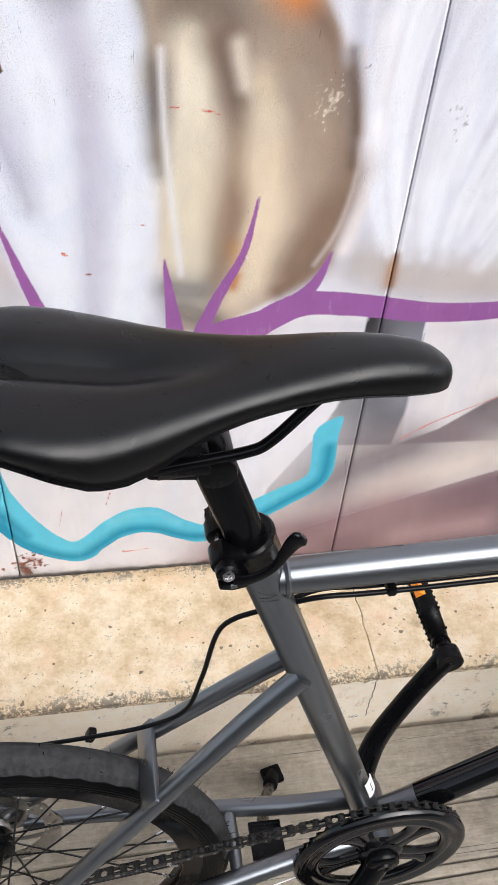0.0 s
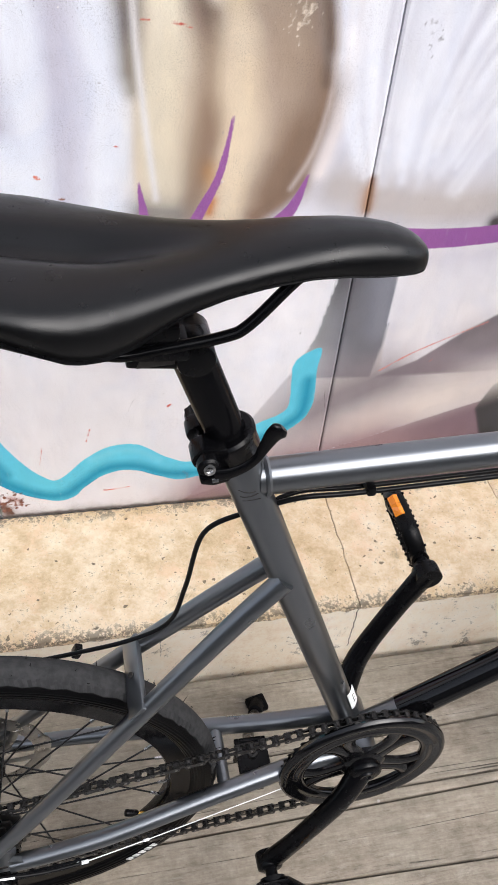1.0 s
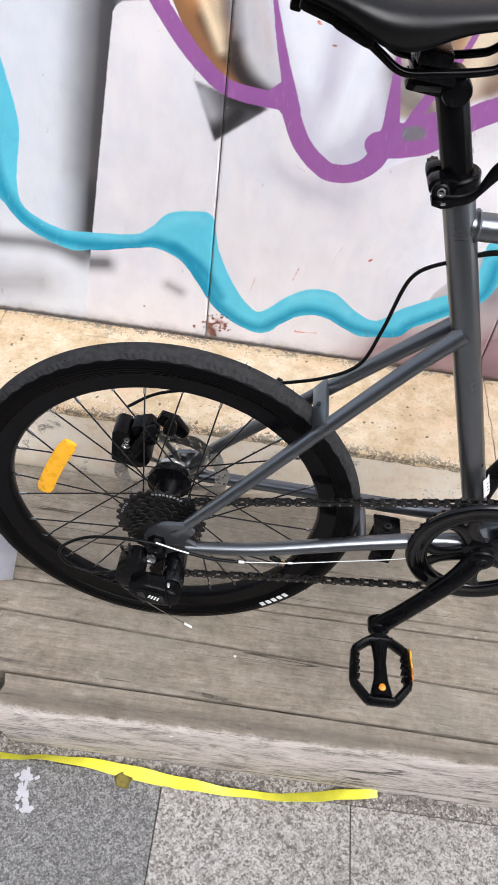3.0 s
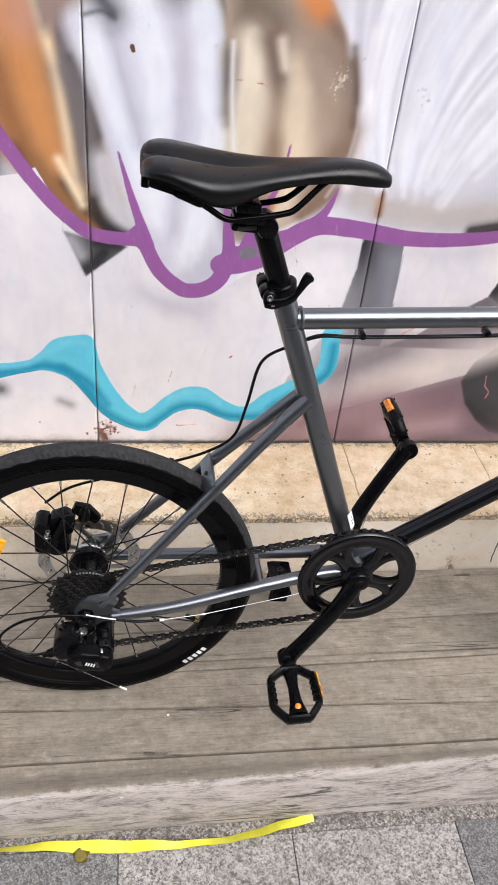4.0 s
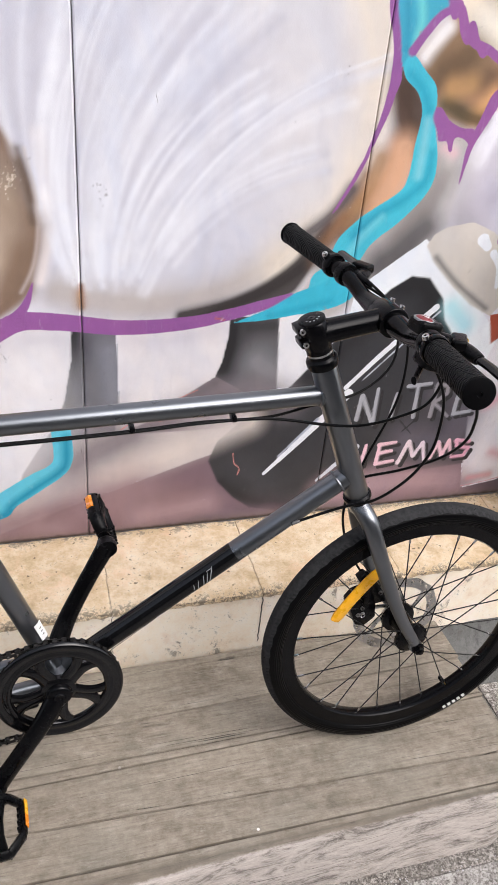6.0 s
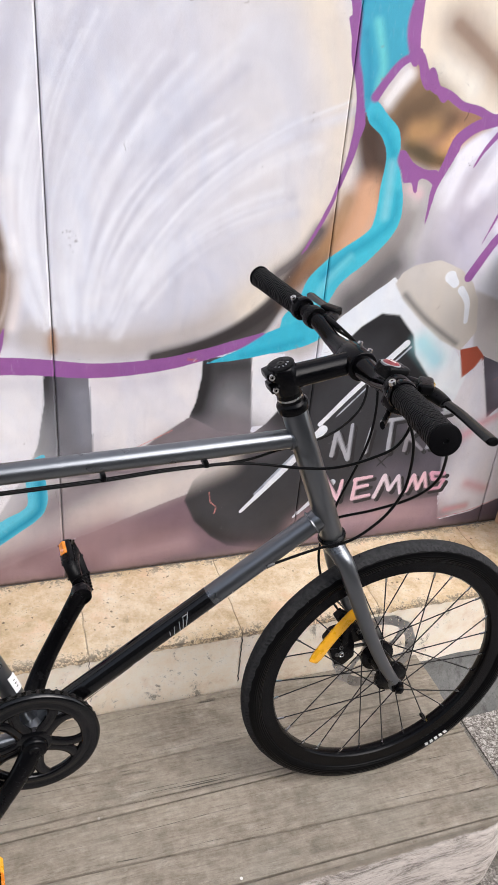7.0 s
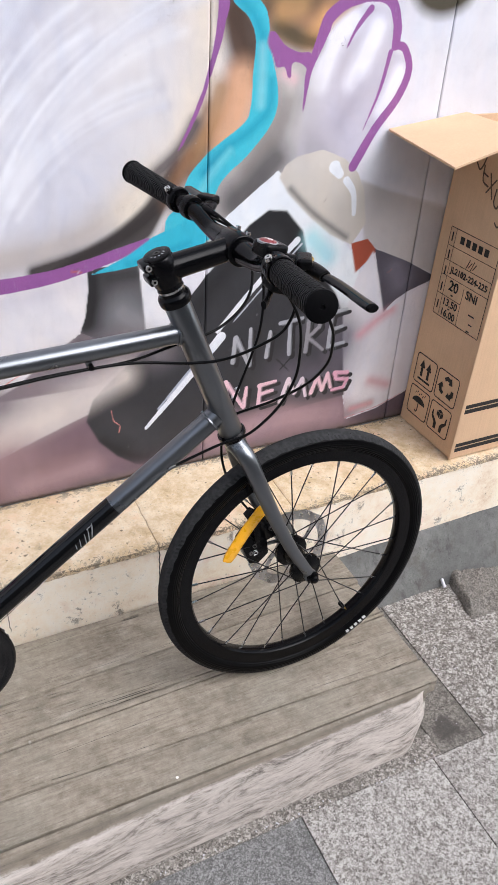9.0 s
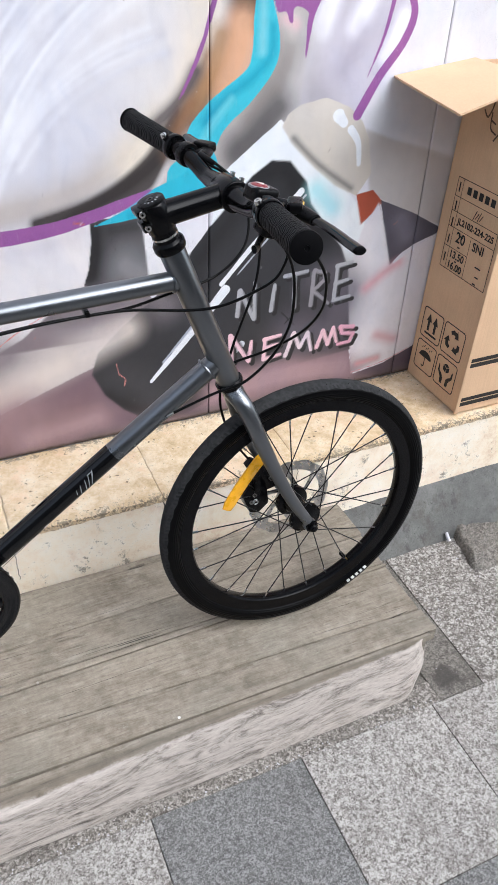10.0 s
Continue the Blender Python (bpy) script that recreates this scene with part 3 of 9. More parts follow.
    spray([(-0.161, 0.97), (-0.131, 0.944)], 0.012, 0.034, (118, 100, 86), 0.75)
    spray([(-0.075, 0.962), (-0.05, 0.94), (-0.03, 0.91)], 0.010, 0.036, (164, 140, 120), 0.7)
    spray([(-0.129, 0.929), (-0.112, 0.878), (-0.101, 0.824), (-0.105, 0.777), (-0.118, 0.68)], 0.008, 0.022, (140, 114, 98), 0.92)
    spray([(-0.089, 0.888), (-0.080, 0.825), (-0.076, 0.768), (-0.088, 0.67)], 0.010, 0.022, (234, 214, 182), 0.92)
    spray([(-0.116, 0.913), (-0.097, 0.870), (-0.090, 0.806)], 0.0008, 0.008, (232, 212, 190), 0.75)
    spray([(-0.047, 0.907), (-0.014, 0.836), (0.004, 0.789), (-0.006, 0.71)], 0.014, 0.034, (146, 122, 102), 0.9)
    spray([(-0.062, 0.974), (-0.020, 0.932), (0.006, 0.865), (0.020, 0.799), (0.006, 0.715), (-0.05, 0.655)], 0.004, 0.018, (128, 102, 86), 0.9)
    spray([(-0.110, 0.712), (-0.102, 0.690)], 0.003, 0.018, (186, 126, 52), 0.8)
    spray([(-0.165, 0.63), (-0.13, 0.615)], 0.01, 0.025, (106, 100, 96), 0.8)
    spray([(-0.105, 1.10), (-0.083, 1.004), (-0.062, 0.978)], 0.010, 0.028, (216, 136, 72), 0.92)
    # great pale globe
    area([(-0.062, 1.02), (-0.03, 0.97), (0.008, 0.905), (0.031, 0.80), (0.015, 0.70), (0.05, 0.657), (0.156, 0.638), (0.296, 0.643), (0.42, 0.683), (0.48, 0.733), (0.55, 0.815), (0.597, 0.91), (0.612, 1.0), (0.608, 1.10), (0.575, 1.19), (0.52, 1.27), (0.4, 1.5), (-0.09, 1.5), (-0.075, 1.12)], 0.006, (211, 210, 219))
    spray([(0.05, 0.69), (0.16, 0.665), (0.30, 0.672), (0.42, 0.72), (0.5, 0.79)], 0.012, 0.045, (190, 180, 174), 0.85)
    spray([(0.46, 0.73), (0.545, 0.84), (0.585, 0.95), (0.592, 1.06), (0.55, 1.18), (0.48, 1.28)], 0.020, 0.075, (236, 222, 203), 0.9)
    spray([(0.35, 1.3), (0.45, 1.1), (0.47, 0.9)], 0.03, 0.12, (226, 221, 220), 0.7)
    spray([(0.034, 0.95), (0.04, 0.80), (0.022, 0.71)], 0.004, 0.014, (244, 234, 230), 0.9)
    rng = random.Random(5)
    for i in range(58):
        f = i / 57
        ang = radians(96 - 62 * f)
        x0, z0 = 0.050 + 0.16 * f + 0.02 * rng.random(), 0.695 - 0.02 * f + 0.05 * rng.random()
        ln = 0.28 + 0.28 * rng.random()
        bend = 0.10 + 0.10 * f
        pts = []
        for k in range(7):
            s = k / 6
            a2 = ang + bend * 1.4 - s * bend * 1.2 + 0.25 * (1 - s)
            pts.append((x0 + ln * s * math.cos(a2), z0 + ln * s * math.sin(a2)))
        spray(pts[rng.choice((0, 0, 1)):], 0.0004 + 0.0012 * rng.random(), 0.004 + 0.012 * rng.random(), (246, 247, 252), 0.14 + 0.28 * rng.random())
        if i % 3 == 0:
            spray([(x + 0.018, z - 0.012) for x, z in pts[2:]], 0.002, 0.014, (186, 184, 197), 0.32)
    # dark crescent under it
    spray([(0.27, 0.638), (0.37, 0.662), (0.455, 0.70), (0.525, 0.757), (0.555, 0.81)], 0.008, 0.013, (58, 52, 50), 0.97)
    area([(0.30, 0.637), (0.346, 0.660), (0.416, 0.695), (0.476, 0.740), (0.50, 0.775), (0.532, 0.815), (0.544, 0.806), (0.531, 0.760), (0.50, 0.70), (0.474, 0.672), (0.411, 0.657), (0.335, 0.636)], 0.006, (52, 46, 45), 0.95)
    spray([(0.53, 0.74), (0.575, 0.83), (0.60, 0.89)], 0.012, 0.026, (122, 92, 72), 0.85)
    # behind the blue stream
    area([(0.49, 0.66), (0.57, 0.83), (0.618, 0.93), (0.632, 1.0), (0.632, 1.12), (0.66, 1.06), (0.72, 1.0), (0.79, 0.97), (0.785, 0.84), (0.74, 0.77), (0.64, 0.68), (0.56, 0.62)], 0.012, (190, 182, 178))
    spray([(0.657, 0.948), (0.641, 0.888), (0.610, 0.848)], 0.016, 0.026, (226, 168, 130), 0.95)
    spray([(0.636, 1.060), (0.650, 0.995), (0.679, 0.957)], 0.012, 0.028, (84, 58, 43), 0.95)
    spray([(0.568, 0.790), (0.590, 0.849)], 0.010, 0.024, (104, 84, 70), 0.85)
    spray([(0.743, 0.830), (0.755, 0.880), (0.768, 0.920)], 0.012, 0.045, (112, 110, 108), 0.85)
    spray([(0.725, 0.82), (0.69, 0.755), (0.655, 0.735)], 0.010, 0.045, (88, 84, 84), 0.85)
    spray([(0.752, 0.945), (0.758, 0.90)], 0.005, 0.020, (226, 220, 212), 0.8)
    # brown arm
    area([(0.655, 1.09), (0.68, 1.130), (0.716, 1.160), (0.76, 1.125), (0.88, 1.07), (0.84, 1.02), (0.79, 0.985), (0.72, 1.00), (0.69, 1.04)], 0.008, (170, 128, 98))
    spray([(0.689, 1.050), (0.731, 1.080), (0.793, 1.063)], 0.014, 0.030, (96, 72, 56), 0.9)
    spray([(0.720, 1.020), (0.770, 1.000)], 0.006, 0.020, (120, 112, 92), 0.8)
    spray([(0.815, 1.035), (0.792, 1.003)], 0.008, 0.026, (230, 174, 118), 0.9)
    spray([(0.701, 1.133), (0.682, 1.115), (0.669, 1.086)], 0.005, 0.014, (240, 238, 238), 0.95)
    # cream face
    area([(0.70, 1.5), (0.703, 1.21), (0.712, 1.17), (0.752, 1.126), (0.815, 1.096), (0.92, 1.075), (1.02, 1.09), (1.15, 1.2), (1.15, 1.5)], 0.004, (240, 226, 206))
    spray([(0.778, 1.213), (0.843, 1.173), (0.901, 1.130)], 0.008, 0.040, (142, 112, 92), 0.85)
    spray([(0.93, 1.15), (0.90, 1.21)], 0.006, 0.04, (150, 134, 122), 0.6)
    spray([(0.76, 1.14), (0.82, 1.12)], 0.01, 0.03, (250, 244, 230), 0.8)
    # hand
    area([(1.0, 1.02), (1.02, 0.90), (0.93, 0.75), (1.2, 0.65), (1.3, 0.7), (1.3, 1.1), (1.1, 1.12)], 0.01, (226, 227, 234))
    area([(0.775, 0.79), (0.795, 0.965), (0.852, 1.035), (0.93, 1.055), (0.965, 1.02), (0.965, 0.985), (0.998, 0.965), (1.0, 0.92), (0.957, 0.847), (0.905, 0.772), (0.85, 0.75)], 0.006, (204, 199, 211))
    spray([(0.812, 0.93), (0.838, 1.0), (0.872, 1.03)], 0.014, 0.018, (243, 242, 250), 0.95)
    spray([(0.885, 0.93), (0.925, 1.02)], 0.014, 0.02, (243, 242, 250), 0.95)
    spray([(0.955, 0.88), (0.985, 0.945)], 0.010, 0.018, (243, 242, 250), 0.95)
    spray([(0.865, 0.86), (0.90, 0.92)], 0.006, 0.03, (176, 170, 186), 0.7)
    spray([(0.79, 0.84), (0.83, 0.80)], 0.012, 0.05, (164, 158, 166), 0.7)
    # below the hand
    area([(0.93, 0.75), (1.0, 0.725), (1.25, 0.64), (1.25, 0.50), (0.99, 0.60), (0.95, 0.65)], 0.004, (198, 192, 190))
    spray([(0.99, 0.74), (1.18, 0.675)], 0.004, 0.012, (232, 231, 236), 0.7)
    # olive shade beside the face
    area([(0.985, 1.075), (1.02, 1.045), (1.075, 1.04), (1.13, 1.075), (1.15, 1.2), (1.03, 1.2)], 0.012, (74, 66, 50))
    spray([(0.99, 1.11), (1.03, 1.14)], 0.010, 0.03, (170, 140, 104), 0.8)
    # dark foot of the petal
    spray([(-0.455, 0.690), (-0.425, 0.650), (-0.385, 0.622), (-0.340, 0.607)], 0.006, 0.022, (46, 42, 42), 0.9)
    spray([(-0.53, 0.745), (-0.50, 0.702), (-0.465, 0.655)], 0.003, 0.016, (96, 66, 48), 0.7)
    # bulb: finer shading
    spray([(-0.197, 0.905), (-0.196, 0.864), (-0.193, 0.819)], 0.004, 0.02, (104, 92, 84), 0.8)
    spray([(-0.129, 0.922), (-0.115, 0.885), (-0.101, 0.850)], 0.006, 0.026, (112, 94, 82), 0.75)
    spray([(-0.100, 0.833), (-0.107, 0.785), (-0.123, 0.733), (-0.124, 0.660)], 0.006, 0.028, (146, 122, 102), 0.8)
    spray([(-0.157, 0.832), (-0.163, 0.767), (-0.168, 0.698)], 0.014, 0.034, (224, 210, 184), 0.8)
    spray([(-0.115, 0.926), (-0.106, 0.891)], 0.003, 0.012, (226, 212, 192), 0.8)
    spray([(-0.083, 0.854), (-0.085, 0.803), (-0.067, 0.742), (-0.103, 0.648)], 0.008, 0.026, (226, 208, 182), 0.8)
    spray([(-0.036, 0.902), (-0.011, 0.864)], 0.01, 0.03, (134, 116, 102), 0.7)
    spray([(-0.001, 0.903), (0.016, 0.847)], 0.003, 0.014, (112, 92, 78), 0.8)
    spray([(0.011, 0.804), (-0.005, 0.742), (-0.032, 0.685)], 0.012, 0.032, (136, 110, 90), 0.85)
    spray([(-0.183, 0.661), (-0.146, 0.657)], 0.008, 0.026, (118, 114, 114), 0.8)
    spray([(-0.103, 0.676), (-0.106, 0.662)], 0.002, 0.01, (190, 112, 40), 0.8)
    spray([(0.010, 0.925), (0.020, 0.87), (0.024, 0.80), (0.012, 0.735), (-0.010, 0.690)], 0.0010, 0.005, (220, 206, 198), 0.5)
    spray([(0.000, 0.925), (0.012, 0.87), (0.016, 0.81)], 0.002, 0.010, (96, 76, 62), 0.7)
    spray([(-0.190, 0.92), (-0.187, 0.85), (-0.178, 0.76), (-0.168, 0.68)], 0.0012, 0.006, (232, 228, 226), 0.8)
    spray([(-0.055, 0.90), (-0.030, 0.86), (-0.020, 0.80)], 0.010, 0.034, (176, 156, 138), 0.6)
    # petal: streaks
    spray([(-0.499, 0.724), (-0.470, 0.678), (-0.428, 0.627)], 0.006, 0.022, (148, 104, 66), 0.8)
    spray([(-0.462, 0.729), (-0.444, 0.693), (-0.426, 0.657)], 0.003, 0.011, (250, 226, 188), 0.9)
    spray([(-0.390, 0.728), (-0.377, 0.667), (-0.348, 0.626)], 0.012, 0.024, (208, 205, 207), 0.85)
    spray([(-0.410, 0.663), (-0.391, 0.620), (-0.344, 0.601)], 0.005, 0.014, (38, 34, 34), 0.9)
    # arm and skin about the stream
    spray([(0.681, 1.082), (0.725, 1.113), (0.773, 1.091)], 0.014, 0.04, (140, 112, 84), 0.85)
    spray([(0.666, 1.091), (0.679, 1.110), (0.698, 1.136)], 0.005, 0.018, (244, 240, 238), 0.9)
    spray([(0.708, 1.075), (0.750, 1.098)], 0.01, 0.03, (104, 82, 58), 0.7)
    spray([(0.727, 1.022), (0.764, 1.003), (0.799, 0.995)], 0.006, 0.022, (84, 70, 46), 0.85)
    spray([(0.731, 1.046), (0.762, 1.052)], 0.01, 0.022, (206, 160, 104), 0.6)
    spray([(0.644, 1.037), (0.671, 0.999), (0.672, 0.959)], 0.014, 0.03, (74, 54, 42), 0.92)
    spray([(0.659, 0.944), (0.652, 0.897), (0.627, 0.858)], 0.014, 0.032, (222, 172, 138), 0.9)
    spray([(0.617, 0.925), (0.603, 0.872), (0.569, 0.818)], 0.008, 0.024, (176, 134, 92), 0.8)
    spray([(0.571, 0.872), (0.541, 0.827), (0.498, 0.792)], 0.006, 0.018, (86, 78, 82), 0.9)
    spray([(0.564, 0.818), (0.537, 0.777)], 0.006, 0.022, (140, 100, 70), 0.8)
    spray([(0.780, 0.919), (0.767, 0.860), (0.754, 0.819)], 0.012, 0.05, (206, 202, 202), 0.8)
    spray([(0.752, 0.899), (0.726, 0.839), (0.680, 0.787)], 0.008, 0.035, (150, 142, 138), 0.75)
    spray([(0.734, 0.803), (0.696, 0.766), (0.653, 0.723)], 0.012, 0.04, (96, 92, 92), 0.85)
    spray([(0.740, 0.947), (0.759, 0.938)], 0.004, 0.014, (230, 190, 196), 0.7)
    # rust along the panel edges
    spray([(0.0905, 0.70), (0.0905, 0.66)], 0.0015, 0.007, (136, 82, 44), 0.85)
    spray([(0.088, 0.685), (0.088, 0.665)], 0.003, 0.014, (176, 134, 100), 0.7)
    spray([(-0.405, 0.185), (-0.395, 0.165)], 0.008, 0.012, (120, 72, 52), 0.75)
    return rows


# Hard-edged areas: (outline, colour, airbrushed shades within it), later ones on top.
def paint_areas():
    a = [
        ([(-0.604, 0.469), (-0.587, 0.607), (-0.577, 0.683), (-0.572, 0.692), (-0.563, 0.698), (-0.529, 0.703), (-0.500, 0.715), (-0.450, 0.620), (-0.340, 0.590), (-0.290, 0.520), (-0.240, 0.487), (-0.180, 0.510), (-0.120, 0.550), (-0.030, 0.627), (0.071, 0.627), (0.071, 0.610), (0.068, 0.555), (0.052, 0.468), (0.020, 0.398), (0.011, 0.340), (-0.052, 0.252), (-0.124, 0.158), (-0.159, 0.130), (-0.645, 0.130)], (232, 228, 230), [([(-0.27, 0.47), (-0.22, 0.455)], 0.004, 0.03, (190, 188, 194), 0.6), ([(0.0, 0.60), (0.06, 0.60)], 0.004, 0.03, (206, 202, 208), 0.6)]),
        ([(-0.159, 0.130), (-0.124, 0.158), (-0.052, 0.252), (0.011, 0.340), (0.05, 0.40), (0.09, 0.47), (0.35, 0.50), (0.48, 0.46), (0.56, 0.50), (0.55, 0.385), (0.33, 0.322), (0.09, 0.239), (-0.02, 0.19)], (204, 194, 192)),
        ([(0.020, 0.402), (0.059, 0.399), (0.056, 0.334), (0.002, 0.307), (-0.039, 0.294), (-0.034, 0.315)], (150, 142, 146)),
        ([(-0.164, 0.12), (-0.124, 0.158), (0.09, 0.239), (0.33, 0.322), (0.55, 0.385), (0.95, 0.26), (0.99, 0.12)], (124, 101, 110)),
        ([(0.071, 0.627), (0.151, 0.624), (0.150, 0.600), (0.155, 0.461), (0.145, 0.391), (0.020, 0.398), (0.052, 0.468), (0.068, 0.555)], (116, 114, 120), [([(0.074, 0.610), (0.069, 0.540), (0.055, 0.468)], 0.006, 0.03, (28, 27, 29), 0.95), ([(0.097, 0.595), (0.091, 0.481)], 0.004, 0.03, (84, 82, 88), 0.6), ([(0.137, 0.572), (0.143, 0.477)], 0.006, 0.03, (146, 146, 154), 0.7), ([(0.059, 0.407), (0.145, 0.399)], 0.01, 0.04, (150, 142, 146), 0.7)]),
        ([(0.151, 0.627), (0.364, 0.634), (0.364, 0.598), (0.354, 0.540), (0.342, 0.509), (0.302, 0.482), (0.275, 0.465), (0.214, 0.418), (0.159, 0.397), (0.155, 0.461)], (236, 230, 231), [([(0.166, 0.592), (0.257, 0.592), (0.349, 0.613)], 0.004, 0.03, (214, 208, 214), 0.6), ([(0.161, 0.476), (0.166, 0.406)], 0.004, 0.02, (212, 206, 210), 0.6)]),
        ([(0.364, 0.634), (0.461, 0.631), (0.474, 0.479), (0.469, 0.456), (0.402, 0.470), (0.342, 0.509), (0.354, 0.540), (0.364, 0.598)], (96, 94, 97), [([(0.369, 0.612), (0.366, 0.569), (0.355, 0.525)], 0.01, 0.035, (30, 28, 30), 0.95), ([(0.404, 0.611), (0.452, 0.613)], 0.006, 0.03, (46, 44, 46), 0.8), ([(0.425, 0.536), (0.456, 0.512)], 0.012, 0.04, (142, 140, 142), 0.8), ([(0.401, 0.484), (0.467, 0.472)], 0.006, 0.03, (128, 118, 122), 0.7)]),
        ([(0.461, 0.634), (0.528, 0.632), (0.567, 0.514), (0.534, 0.476), (0.472, 0.475)], (232, 230, 232)),
        ([(0.156, 0.391), (0.214, 0.418), (0.275, 0.465), (0.302, 0.482), (0.343, 0.509), (0.402, 0.470), (0.469, 0.456), (0.436, 0.409), (0.379, 0.388)], (140, 126, 131), [([(0.275, 0.457), (0.343, 0.495)], 0.004, 0.03, (104, 96, 100), 0.7), ([(0.305, 0.411), (0.407, 0.403)], 0.01, 0.04, (196, 182, 182), 0.7)]),
        ([(0.61, 0.683), (0.678, 0.735), (0.741, 0.782), (0.797, 0.714), (0.909, 0.623), (0.955, 0.56), (0.94, 0.44), (0.60, 0.55)], (238, 241, 244)),
        ([(0.339, 0.311), (0.355, 0.357), (0.397, 0.397), (0.503, 0.479), (0.595, 0.588), (0.685, 0.682), (0.726, 0.708), (0.766, 0.703), (0.806, 0.659), (0.82, 0.613), (0.903, 0.51), (0.957, 0.387), (0.958, 0.341), (0.963, 0.245), (0.82, 0.235), (0.658, 0.205), (0.521, 0.156), (0.44, 0.178), (0.40, 0.209), (0.362, 0.255)], (50, 50, 54), [([(0.70, 0.69), (0.76, 0.69), (0.80, 0.63), (0.86, 0.55)], 0.014, 0.05, (22, 22, 25), 0.9), ([(0.42, 0.40), (0.53, 0.48), (0.66, 0.62)], 0.006, 0.035, (28, 28, 31), 0.8), ([(0.40, 0.30), (0.47, 0.24)], 0.012, 0.05, (66, 66, 70), 0.6), ([(0.37, 0.25), (0.45, 0.19), (0.52, 0.17)], 0.004, 0.02, (30, 30, 33), 0.7)]),
        ([(0.866, 0.575), (0.909, 0.623), (0.945, 0.585), (0.952, 0.50), (0.957, 0.42), (0.925, 0.48)], (236, 240, 244)),
        ([(0.744, 0.768), (0.756, 0.79), (0.78, 0.805), (0.834, 0.814), (0.885, 0.795), (0.92, 0.765), (0.94, 0.73), (0.955, 0.66), (0.925, 0.618), (0.87, 0.645), (0.82, 0.685), (0.767, 0.735)], (207, 199, 189)),
        ([(0.925, 0.62), (0.965, 0.626), (0.993, 0.597), (0.975, 0.58), (0.945, 0.553)], (168, 78, 54)),
        ([(0.984, 0.597), (0.95, 0.54), (0.928, 0.45), (0.945, 0.33), (0.97, 0.175), (1.06, 0.19), (1.14, 0.222), (1.25, 0.32), (1.25, 0.52), (1.16, 0.514), (1.045, 0.45)], (231, 227, 232)),
        ([(0.987, 0.602), (1.075, 0.565), (1.17, 0.514), (1.10, 0.492), (1.063, 0.474), (1.036, 0.448), (1.01, 0.53)], (84, 80, 90)),
        ([(0.96, 0.12), (0.97, 0.172), (1.06, 0.186), (1.14, 0.218), (1.25, 0.315), (1.25, 0.12)], (98, 84, 94)),
        ([(-0.462, 0.609), (-0.427, 0.524), (-0.392, 0.552), (-0.352, 0.584), (-0.370, 0.594), (-0.416, 0.597)], (92, 90, 92), [([(-0.450, 0.592), (-0.434, 0.565)], 0.004, 0.02, (176, 174, 176), 0.85), ([(-0.428, 0.535), (-0.412, 0.548), (-0.394, 0.571)], 0.006, 0.016, (34, 33, 35), 0.9), ([(-0.406, 0.589), (-0.369, 0.584)], 0.004, 0.014, (30, 29, 31), 0.9)]),
    ]
    shades = lambda e: [("line", np.array(p, float), w, soft, np.array(lin(*c)), k) for p, w, soft, c, k in (e[2] if len(e) > 2 else ())]
    return [(np.array(e[0], float), np.array(lin(*e[1])), shades(e)) for e in a]


